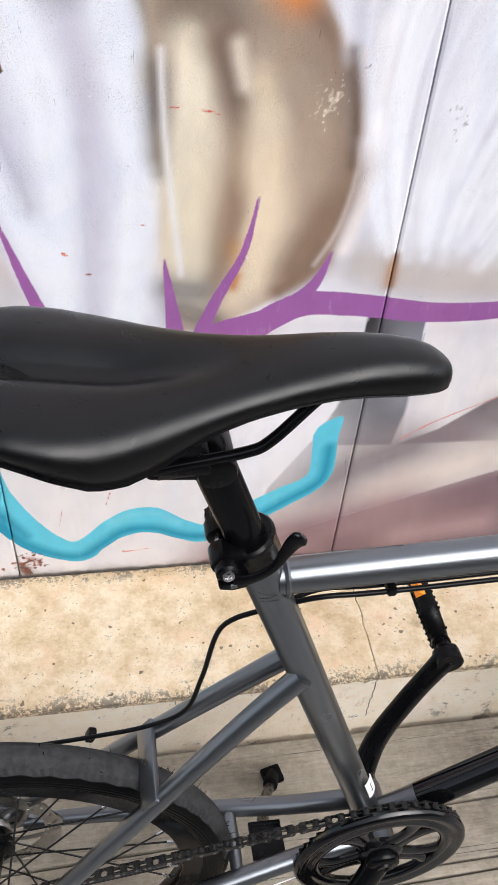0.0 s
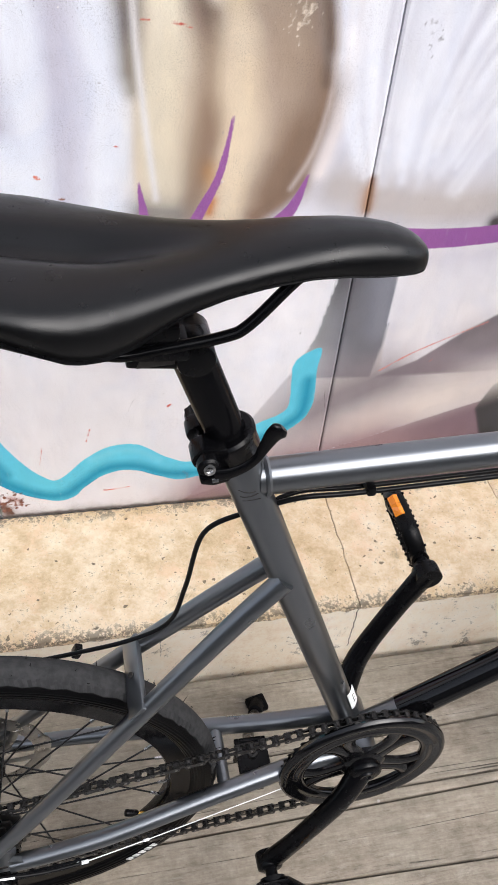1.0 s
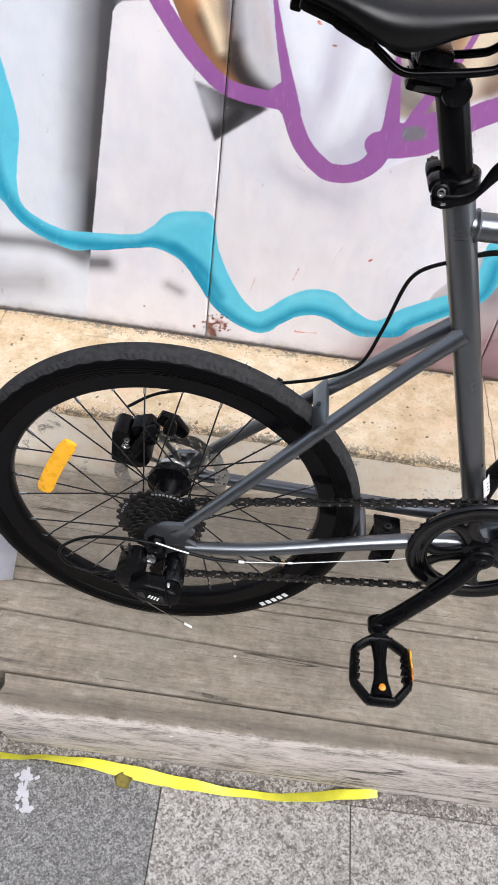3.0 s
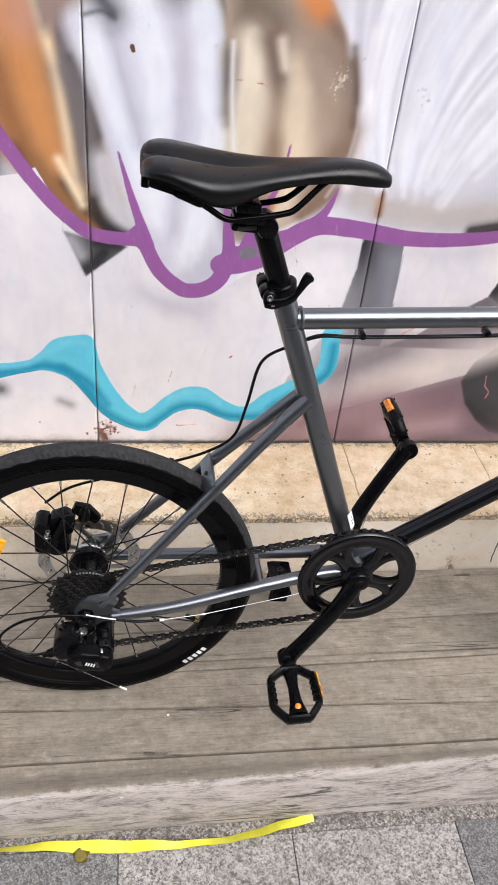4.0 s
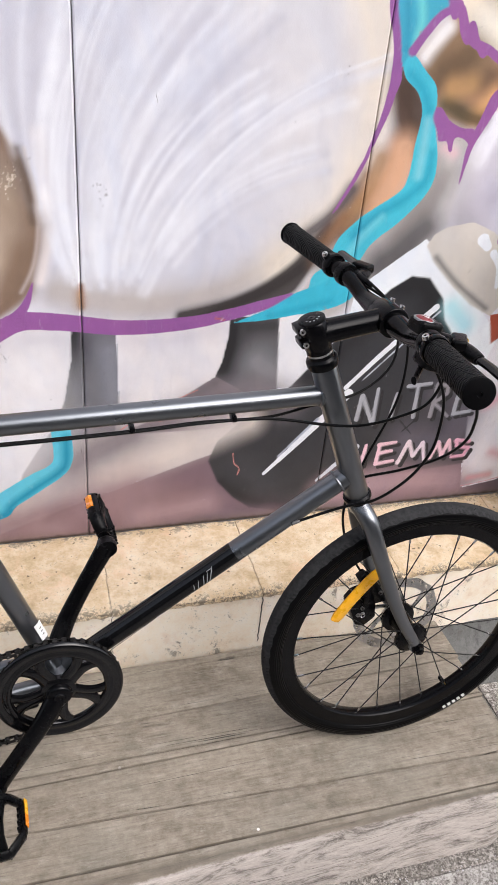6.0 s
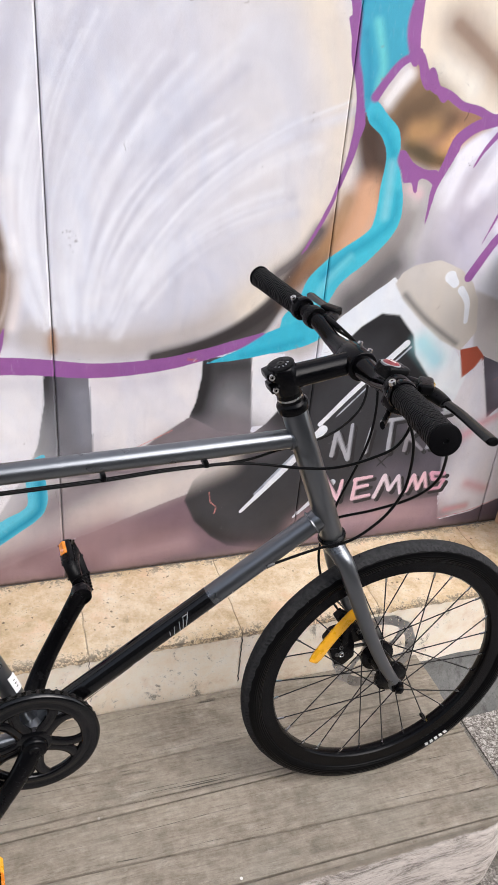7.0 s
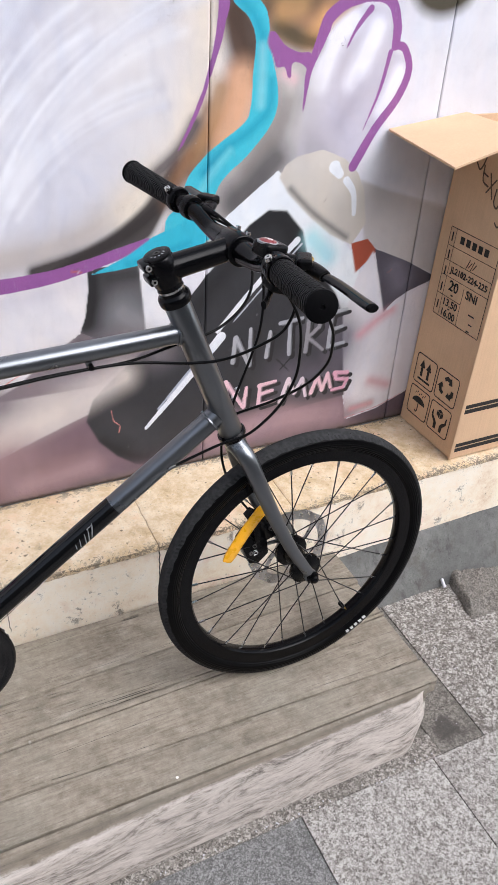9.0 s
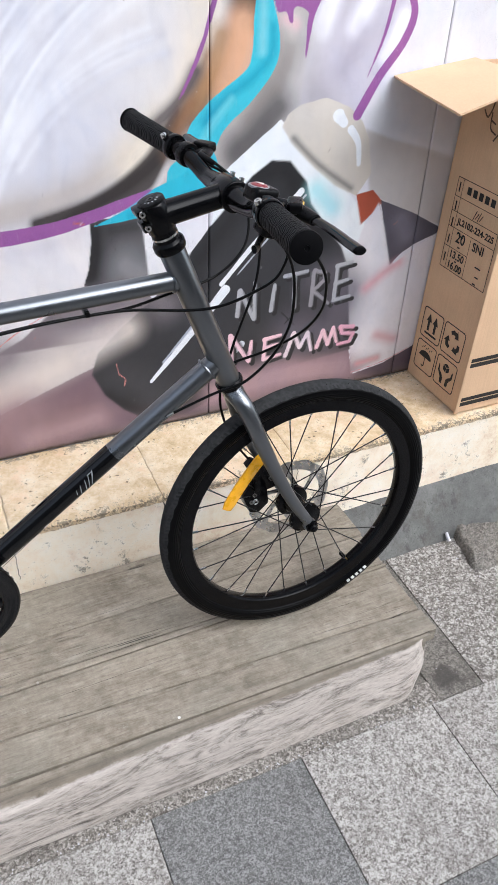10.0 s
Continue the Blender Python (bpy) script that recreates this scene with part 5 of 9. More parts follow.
def mural_fields(q):
    """Soft ground colour; hard areas and brush lines as distances with their colours."""
    soft = airbrush(q, np.tile(np.array(lin(226, 224, 231)), (len(q), 1)), paint_rows())
    da, ca = np.full(len(q), 1.0), np.tile(np.array(lin(226, 224, 231)), (len(q), 1))
    for pts, c, shades in paint_areas():
        i = close_to(q, pts, 0.014)
        if not len(i):
            continue
        d, old = area_distance(q[i], pts), da[i]
        a = np.where(old < 0, np.clip(0.5 - d / 0.0036, 0, 1), ((d < np.minimum(old, 0.012)) | (d < 0)) * 1.0)
        ca[i] += a[:, None] * (airbrush(q[i], np.tile(c, (len(i), 1)), shades) - ca[i])
        da[i] = np.where(d < 0, np.where(old < 0, np.minimum(old, -0.003), d), np.minimum(old, d))
    over = paint_over()
    ca = airbrush(q, ca, over)
    soft = airbrush(q, soft, over[-2:])
    db, cb = np.full(len(q), 1.0), np.tile(np.array(lin(*PURPLE)), (len(q), 1))
    for pts, w0, w1, c in paint_lines():
        shape = w0 is None
        line = curved(np.vstack([pts, pts[:1]]), 4) if shape else curved(pts)
        i = close_to(q, line, (0.0 if shape else max(w0, w1)) + 0.014)
        if not len(i):
            continue
        d, old = area_distance(q[i], line) if shape else polyline_distance(q[i], line, w0, w1), db[i]
        sheer = 0.016 if c[2] > 2 * c[0] and c[1] > 2 * c[0] and not shape else 0.0034
        a = np.where(old < 0, np.clip(0.5 - d / sheer, 0, 1), ((d < np.minimum(old, 0.012)) | (d < 0.0005)) * 1.0)
        cb[i] += a[:, None] * (c - cb[i])
        db[i] = np.minimum(old, d)
    return soft, da, ca, db, cb


def mural_material():
    m = Mat("mural_paint", 0.6)
    wob = m.math("MULTIPLY", m.math("SUBTRACT", m.noise(240, 4), 0.5), 0.0022)
    wob2 = m.math("MULTIPLY", m.math("SUBTRACT", m.noise(38, 4), 0.5), 0.003)
    w = m.math("ADD", wob, wob2)
    da, db = m.attr("area_gap"), m.attr("line_gap")
    fa = m.span(m.math("ADD", da, w), -0.0012, 0.0012, 1.0, 0.0)
    fb = m.span(m.math("ADD", db, w), -0.0011, 0.0011, 1.0, 0.0)
    # overspray grain in the soft ground
    grain = m.noise(900, 3, None, 0.8)
    soft = m.attr("soft_paint", "Color")
    col = m.mix(fa, soft, m.attr("area_paint", "Color"))
    streak = m.noise(1.0, 4, m.mapped((60, 60, 60)), 0.7)
    lines = m.mix(m.span(streak, 0.30, 0.72, 0.0, 0.22), m.attr("line_paint", "Color"), (0.66, 0.72, 0.74), "MULTIPLY")
    lines = m.mix(m.span(m.noise(1.0, 5, m.mapped((130, 130, 34)), 0.7), 0.56, 0.74, 0.0, 0.16), lines, (0.72, 0.74, 0.76))
    col = m.mix(fb, col, lines)
    col = m.mix(m.span(grain, 0.45, 0.72, 0.0, 0.22), col, (0.26, 0.24, 0.24), "MULTIPLY")
    spatter = m.math("MULTIPLY", m.span(m.noise(620, 3, None, 0.8), 0.50, 0.66), m.span(m.noise(22, 5, None, 0.7), 0.40, 0.62, 0.10, 0.55))
    col = m.mix(spatter, col, (0.42, 0.40, 0.40), "MULTIPLY")
    mist = m.noise(340, 4, None, 0.75)
    col = m.mix(m.math("MULTIPLY", m.span(mist, 0.55, 0.70), m.span(m.noise(11, 5), 0.45, 0.65, 0.10, 0.45)), col, (0.22, 0.20, 0.20), "MULTIPLY")
    blot = m.noise(7, 7, None, 0.65)
    col = m.mix(m.span(blot, 0.45, 0.8, 0.0, 0.22), col, (0.62, 0.58, 0.60), "MULTIPLY")
    # clouds of thin overspray and roller marks
    cloud = m.noise(1.0, 6, m.mapped((9, 9, 5)), 0.68, 0.6)
    col = m.mix(m.span(cloud, 0.40, 0.66, 0.0, 0.60), col, (0.86, 0.90, 0.97), "MULTIPLY")
    roller = m.noise(1.0, 5, m.mapped((34, 34, 9)), 0.7, 0.9)
    col = m.mix(m.span(roller, 0.42, 0.70, 0.0, 0.22), col, (0.84, 0.81, 0.81), "MULTIPLY")
    dirt = m.span(m.noise(46, 8, None, 0.8), 0.635, 0.70)
    col = m.mix(m.math("MULTIPLY", dirt, 0.5), col, (0.30, 0.26, 0.25), "MULTIPLY")
    # dark scuffs and scratches
    scuff = m.span(m.noise(1.0, 5, m.mapped((55, 55, 16)), 0.7, 1.2), 0.695, 0.72)
    col = m.mix(m.math("MULTIPLY", scuff, 0.55), col, (0.14, 0.12, 0.12), "MULTIPLY")
    chip = m.span(m.noise(120, 3), 0.745, 0.765)
    col = m.mix(m.math("MULTIPLY", chip, 0.7), col, (0.85, 0.83, 0.82))
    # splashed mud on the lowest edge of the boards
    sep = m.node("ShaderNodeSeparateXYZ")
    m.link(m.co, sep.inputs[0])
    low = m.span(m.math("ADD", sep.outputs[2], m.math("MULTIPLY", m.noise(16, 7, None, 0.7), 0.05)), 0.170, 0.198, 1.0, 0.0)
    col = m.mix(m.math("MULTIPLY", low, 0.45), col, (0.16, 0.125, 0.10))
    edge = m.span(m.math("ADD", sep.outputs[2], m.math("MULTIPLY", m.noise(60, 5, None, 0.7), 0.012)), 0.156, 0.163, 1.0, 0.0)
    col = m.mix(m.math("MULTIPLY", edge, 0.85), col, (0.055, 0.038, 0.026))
    m.color(col)
    m.rough(m.span(blot, 0.3, 0.7, 0.5, 0.68))
    b = m.bump(m.noise(30, 6), 0.0012, 0.5)
    m.bump(m.math("SUBTRACT", m.noise(420, 4), scuff), 0.0005, 0.5, b)
    return m.m


MURAL = mural_material()
WALL_FOOT = 0.148


def wall_panel(x0, x1, z1, step, parent):
    """One painted board, 12 mm thick, with a fine grid that carries the paint."""
    nx, nz = max(2, round((x1 - x0) / step)), max(2, round((z1 - WALL_FOOT) / step))
    xs, zs = np.linspace(x0, x1, nx + 1), np.linspace(WALL_FOOT, z1, nz + 1)
    gx, gz = np.meshgrid(xs, zs)
    q = np.stack([gx.ravel(), gz.ravel()], 1)
    n = len(q)
    ends = (gx.ravel() == x0) | (gx.ravel() == x1)
    verts = np.stack([q[:, 0], np.where(ends, 0.0015, 0.0), q[:, 1]], 1)
    idx = np.arange(n).reshape(nz + 1, nx + 1)
    faces = np.stack([idx[:-1, :-1].ravel(), idx[:-1, 1:].ravel(), idx[1:, 1:].ravel(), idx[1:, :-1].ravel()], 1).tolist()
    # turned-in sides and back
    rim = list(idx[0, :]) + list(idx[1:, -1]) + list(idx[-1, -2::-1]) + list(idx[-2:0:-1, 0])
    back = np.array([[verts[i][0], 0.012, verts[i][2]] for i in rim])
    faces += [[int(rim[k]), n + k, n + (k + 1) % len(rim), int(rim[(k + 1) % len(rim)])] for k in range(len(rim))]
    faces.append([n + k for k in range(len(rim))])
    me = bpy.data.meshes.new("panel")
    me.from_pydata(np.vstack([verts, back]).tolist(), [], faces)
    full = np.vstack([q, back[:, [0, 2]]])
    soft, da, ca, db, cb = mural_fields(full)
    for key, c in (("soft_paint", soft), ("area_paint", ca), ("line_paint", cb)):
        at = me.attributes.new(key, "FLOAT_COLOR", "POINT")
        at.data.foreach_set("color", np.hstack([c, np.ones((len(c), 1))]).ravel())
    for key, d in (("area_gap", da), ("line_gap", db)):
        me.attributes.new(key, "FLOAT", "POINT").data.foreach_set("value", d)
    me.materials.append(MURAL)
    return part("panel", me, None, parent)


bm = B()
block(bm, (0.2, 0.115, 1.15), (7.6, 0.2, 2.9))
wall_body = finish(bm, "wall_north", RAW_WALL)
wall = tagged(new("wall_north", wall_body), "board wall painted with a bright graffiti mural", "wall", kind="structure")
JOINTS = (-1.93, -1.424, -0.918, -0.416, 0.090, 0.597, 1.092, 1.60, 2.11)
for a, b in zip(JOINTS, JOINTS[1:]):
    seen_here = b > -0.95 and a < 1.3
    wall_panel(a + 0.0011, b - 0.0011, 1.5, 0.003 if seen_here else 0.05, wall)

# ---- stone ledge ----
ledge = B()
block(ledge, (0.2, -0.112, -0.08), (7.6, 0.226, 0.414))
ledge = tagged(part("ledge", ledge, LIMEWASH), "cream limewashed masonry ledge under the wall", "ledge", kind="structure")


def joint_jag(x, y):
    """How far a slab joint strays sideways from its line."""
    return 0.0030 * noise.noise((y * 38, x * 7, 2.0)) + 0.0016 * noise.noise((y * 150, x * 7, 5.0))


TIGHT = (-0.49, -0.19)


def ledge_slab(x0, x1, k):
    """A worn stone slab on the ledge: chipped front edge, jagged thin joints."""
    nx, ny = 60, 22
    b = B()
    dirt = b.verts.layers.float.new("dirt")
    grid = []
    for j in range(ny + 1):
        row = []
        y = 0.0 - 0.2285 * j / ny
        xa, xb = x0 + joint_jag(x0, y) + (0.0001 if x0 in TIGHT else 0.0007), x1 + joint_jag(x1, y) - (0.0001 if x1 in TIGHT else 0.0007)
        for i in range(nx + 1):
            x = xa + (xb - xa) * i / nx
            z = 0.1455 - 0.006 * j / ny + 0.0022 * noise.noise((x * 11, y * 11, 3.0)) + 0.001 * noise.noise((x * 40, y * 40, 1.0))
            yy = y
            if j >= ny - 1:
                chip = max(0, noise.noise((x * 24, 9.0, 4.0))) + 0.7 * max(0, noise.noise((x * 90, 3.0, 4.0)))
                z -= (0.003 + 0.006 * chip) * (1.0 if j == ny else 0.35)
                yy += (0.001 + 0.007 * chip) if j == ny else 0.0
            if (i == 0 and x0 not in TIGHT) or (i == nx and x1 not in TIGHT):
                z -= 0.0012
            v = b.verts.new((x, yy, z))
            v[dirt] = 1.0 if j in (0, ny) else (0.75 if j in (1, ny - 1) else (0.35 if j in (2, ny - 2) else 0.0))
            row.append(v)
        grid.append(row)
    low = [b.verts.new((v.co.x, -0.2272, 0.126 + 0.004 * noise.noise((v.co.x * 60, 5.0, 1.0)))) for v in grid[-1]]
    for v in low:
        v[dirt] = 0.8
    grid.append(low)
    for r0, r1 in zip(grid, grid[1:]):
        for i in range(nx):
            b.faces.new((r0[i], r0[i + 1], r1[i + 1], r1[i]))
    for i in (0, nx):
        side = [r[i] for r in grid]
        foot = b.verts.new((side[0].co.x, side[0].co.y, 0.118))
        foot2 = b.verts.new((side[-1].co.x, side[-1].co.y + 0.003, 0.118))
        b.faces.new([*side, foot2, foot])
    return part("slab", b, STONE, ledge, angle=60)


for k, x0 in enumerate((-1.69, -1.39, -1.09, -0.79, -0.49, -0.19, 0.11, 0.41, 0.715, 1.03, 1.33, 1.63)):
    x1 = (-1.39, -1.09, -0.79, -0.49, -0.19, 0.11, 0.41, 0.715, 1.03, 1.33, 1.63, 1.93)[k]
    ledge_slab(x0, x1, k)

# a bare concrete footing below the limewash, past the platform's end
footing = B()
nx = 60
tops = [footing.verts.new((0.6 + 1.6 * i / nx, -0.2285, -0.052 + 0.018 * min(1, i / nx * 2.2) + 0.006 * noise.noise((i * 0.35, 2.0, 8.0)))) for i in range(nx + 1)]
tops_b = [footing.verts.new((v.co.x, -0.22, v.co.z)) for v in tops]
feet = [footing.verts.new((v.co.x, -0.308 + 0.004 * noise.noise((v.co.x * 12, 1.0, 1.0)), -0.168)) for v in tops]
for i in range(nx):
    footing.faces.new((tops[i], tops[i + 1], feet[i + 1], feet[i]))
    footing.faces.new((tops_b[i], tops_b[i + 1], tops[i + 1], tops[i]))
tagged(part("concrete_footing", footing, CONCRETE), "grey stained concrete footing below the ledge", "footing", kind="structure")

# cracks that run down the ledge's face
def crack(pts, w):
    b = B()
    for (x0, z0), (x1, z1) in zip(pts, pts[1:]):
        d = Vector((x1 - x0, 0, z1 - z0))
        s = Vector((d.z, 0, -d.x)).normalized() * w * 0.5
        vs = [b.verts.new(Vector((x, -0.2256, z)) + k * s) for (x, z), k in (((x0, z0), 1), ((x1, z1), 1), ((x1, z1), -1), ((x0, z0), -1))]
        b.faces.new(vs)
    return part("crack", b, INK_AND_HOLES, ledge)


def jagged(x, z0, z1, k, n=16):
    return [(x + 0.0035 * noise.noise((i * 0.7, k, 1.0)) + 0.002 * noise.noise((i * 2.3, k, 4.0)), z0 + (z1 - z0) * i / n) for i in range(n + 1)]


crack(jagged(0.411, 0.130, 0.0, 1.0), 0.0024)
crack(jagged(-0.19, 0.130, 0.06, 2.0), 0.0006)
crack(jagged(0.11, 0.130, 0.02, 3.0), 0.0012)
crack(jagged(0.715, 0.130, 0.06, 4.0, 8), 0.0011)
crack(jagged(1.03, 0.130, 0.055, 5.0, 8), 0.0014)

# ---- wooden platform ----
GROUND = -0.165
FRONT = lambda x: -0.664 + 0.026 * x
END_X = 0.818


def plank_strip(name, x0, x1, y0, y1, parent, thick=0.03, worn_front=False, k=0):
    """One board. y0 and y1: functions of x for its far and near sides."""
    b = B()
    layer = b.verts.layers.float.new("edge")
    rotten = b.verts.layers.float.new("rot")
    nx = max(6, int((x1 - x0) / 0.012))
    rows = []
    cross = [(0.0, -0.003), (0.012, -0.0005), (0.06, 0.0), (0.5, 0.0), (0.94, 0.0), (0.988, -0.0005), (1.0, -0.003)]
    if worn_front:
        cross = [(0.0, -0.004), (0.05, 0.0), (0.35, -0.001), (0.58, -0.002), (0.76, -0.0035), (0.88, -0.007), (0.96, -0.014), (1.0, -0.026)]
    for i in range(nx + 1):
        x = x0 + (x1 - x0) * i / nx
        col = []
        for f, dz in cross:
            wob = 0.0012 * noise.noise((x * 9, f * 3 + k, 2.0)) + (0.004 * noise.noise((x * 16, k, 6.0)) if worn_front and f == 1.0 else 0)
            y = y0(x) + (y1(x) - y0(x)) * f
            z = dz + 0.0016 * noise.noise((x * 3, y * 10, k)) + wob
            xx = x + (0.005 * noise.noise((y * 60, k, 1.0)) + 0.003 * noise.noise((y * 210, k, 3.0)) if i in (0, nx) else 0)
            v = b.verts.new((xx, y, z))
            v[layer] = (1.0 if f >= 0.96 else 0.55 if f == 0.88 else 0.0) if worn_front else 0.0
            v[rotten] = {0.35: 0.3, 0.58: 1.0, 0.76: 0.8, 0.88: 0.25}.get(f, 0.0) if worn_front else (0.5 if f == 1.0 and k == 4 else 0.0)
            col.append(v)
        bottom = -0.1625 + 0.002 * noise.noise((x * 12, 3.0, k)) if worn_front else -thick
        vb = b.verts.new((col[-1].co.x, col[-1].co.y + (-0.002 - 0.006 * x if worn_front else 0.0), (col[-1].co.z + bottom) / 2))
        vb[layer] = 1.0 if worn_front else 0.1
        vc = b.verts.new((col[-1].co.x, col[-1].co.y + (0.004 - 0.022 * x if worn_front else 0.0), bottom))
        vc[layer] = 0.9 if worn_front else 0.0
        va = b.verts.new((col[0].co.x, col[0].co.y, bottom))
        rows.append([va, *col, vb, vc])
        if worn_front and x1 > 0:
            # the beam's end is rounded off and eaten away
            e = max(0.0, 1 - (x1 - x) / 0.05) ** 2
            for v in (*col[4:], vb, vc):
                v.co.y += e * (0.016 + 0.006 * noise.noise((v.co.z * 40, 1.0, 7.0)))
            vc.co.x -= e * 0.012
            vb.co.x += e * 0.004
    for r0, r1 in zip(rows, rows[1:]):
        for a in range(len(r0)):
            c = (a + 1) % len(r0)
            b.faces.new((r0[a], r0[c], r1[c], r1[a]))
    b.faces.new(rows[0])
    b.faces.new(rows[-1][::-1])
    return part(name, b, WOOD, parent, angle=50)


platform = thing("platform", (0.1, -0.45, GROUND), "low grey weathered timber platform with a worn front beam", "platform", kind="structure")
core = B()
block(core, (-0.605, -0.432, -0.099), (2.79, 0.378, 0.134), (0, 0, 0), 0.006)
part("core", core, WOOD, platform)
seams = [lambda x: -0.2405, lambda x: -0.372 + 0.026 * x, lambda x: -0.447 + 0.006 * x, lambda x: -0.4645 + 0.016 * x, lambda x: -0.549 - 0.033 * x, lambda x: -0.628 - 0.004 * x]
G = 0.0012
for k in range(5):
    far, near = seams[k], seams[k + 1]
    plank_strip("plank", -2.0, END_X - 0.004 * (k % 2), (lambda f: lambda x: f(x) - G)(far), (lambda f: lambda x: f(x) + G)(near), platform, k=k)
plank_strip("front_beam", -0.606, END_X - 0.020, lambda x: seams[5](x) - 0.0012, FRONT, platform, worn_front=True, k=9)
plank_strip("front_beam", -2.0, -0.622, lambda x: seams[5](x) - 0.0012, lambda x: FRONT(x) + 0.012, platform, worn_front=True, k=12)

# ---- pavement ----
ground = B()
for x0, x1, y0, y1 in ((-60, 60, -60, -0.1),):
    vs = [ground.verts.new((x, y, GROUND - 0.0035)) for x, y in ((x0, y0), (x1, y0), (x1, y1), (x0, y1))]
    ground.faces.new(vs)
ground = tagged(part("ground", ground, SOIL_CEMENT), "grey paved street ground", "ground", kind="structure")


def tile_mesh(w, d, k, material):
    b = B()
    block(b, (0, 0, -0.008), (w, d, 0.016), (0, 0, 0), 0.0009, 1)
    return finish(b, "tile", material)


tiles = {}
TX, TY = 0.2925, 0.288
rng = random.Random(3)
for i in range(-7, 8):
    for j in range(6):
        x = 0.073 + i * TX
        y = -0.6845 - TY / 2 - j * TY
        dark = (i in (1, -2, -3) and j == 0) or (j > 0 and rng.random() < 0.35)
        key = "dark" if dark else "pale"
        if key not in tiles:
            tiles[key] = tile_mesh(TX - 0.0014, TY - 0.0014, 0, GRANITE_DARK if dark else GRANITE_PALE)
        piece("tile", tiles[key], pose(x, y, GROUND + rng.uniform(-0.0008, 0.0008), rng.uniform(-0.15, 0.15), rng.uniform(-0.15, 0.15), 0), ground)
# tiles past the platform's end, up to the footing
side = tile_mesh(TX - 0.0014, 0.382, 1, GRANITE_SOILED)
for i in range(5):
    piece("tile", side, pose(0.9335 + TX * (i + 0.5), -0.4945, GROUND + rng.uniform(-0.001, 0.001)), ground)
# the cement bed in front of the beam and past its end
bed = B()
block(bed, (-0.585, -0.6585, GROUND - 0.0085), (2.83, 0.050, 0.015), (0, 0, 0), 0.002, 1)
part("cement_bed", bed, PALE_CEMENT, ground)
skirt = B()
block(skirt, (0.8795, -0.4935, GROUND - 0.0076), (0.105, 0.382, 0.015), (0, 0, 0), 0.002, 1)
part("cement_bed", skirt, SOIL_CEMENT, ground)
# pale crumbs along the edge of the tiles and round the beam's end
crumbs = B()
rng = random.Random(14)
for k in range(300):
    if k < 220:
        x = rng.uniform(-0.75, 0.86)
        c = (x, -0.6800 + rng.gauss(0, 0.0035), GROUND + 0.0012)
    else:
        c = (rng.uniform(0.85, 1.30), rng.uniform(-0.66, -0.33), GROUND + 0.0010)
    if not -0.3 < noise.noise((c[0] * 9, c[1] * 9, 5.0)):
        continue
    r = rng.uniform(0.0006, 0.0016)
    block(crumbs, c, (r * 2, r * rng.uniform(1, 2), r), (rng.uniform(-25, 25), rng.uniform(-25, 25), rng.uniform(0, 180)), r * 0.25, 1)
tagged(part("cement_crumbs", crumbs, PAPER), "pale cement crumbs along the paving joint", "crumbs", kind="stuff")
# an unseen plain wall added behind the camera, to block low sky and darken reflections
b = B()
block(b, (0.0, -6.2, 2.0), (24.0, 0.3, 4.4), (0, 0, 0), 0.02)
tagged(part("unseen_wall_south", b, CONCRETE), "unseen plain grey wall added behind the camera to darken reflections", "wall", kind="structure")

# ---- the bicycle ----
Y0 = -0.485
BB, REAR, FORE = (0.0, 0.282), (-0.409, 0.2555), (0.5795, 0.2560)
R_TYRE, R_CORE, R_SECTION = 0.2563, 0.2383, 0.0180
bike = thing("bicycle", (0.08, Y0, 0.0), "gunmetal grey small-wheeled city bicycle standing on the timber platform", "bicycle")


def P(x, z, side=0.0):
    """A place in the bicycle's plane; side: metres towards the street."""
    return Vector((x, Y0 - side, z))


def at_seat(z):
    return -0.032 - 0.366 * (z - 0.381)


def at_steer(z):
    return 0.363 - 0.381 * (z - 0.762)


def weld(bm, at, axis, r):
    """A small fillet bead round a joint."""
    ax = Vector(axis).normalized()
    s = ax.orthogonal().normalized()
    w = ax.cross(s)
    sweep(bm, [Vector(at) + (s * math.cos(a) + w * math.sin(a)) * r for a in (2 * math.pi * k / 24 for k in range(24))], 0.0022, 6, closed=True)


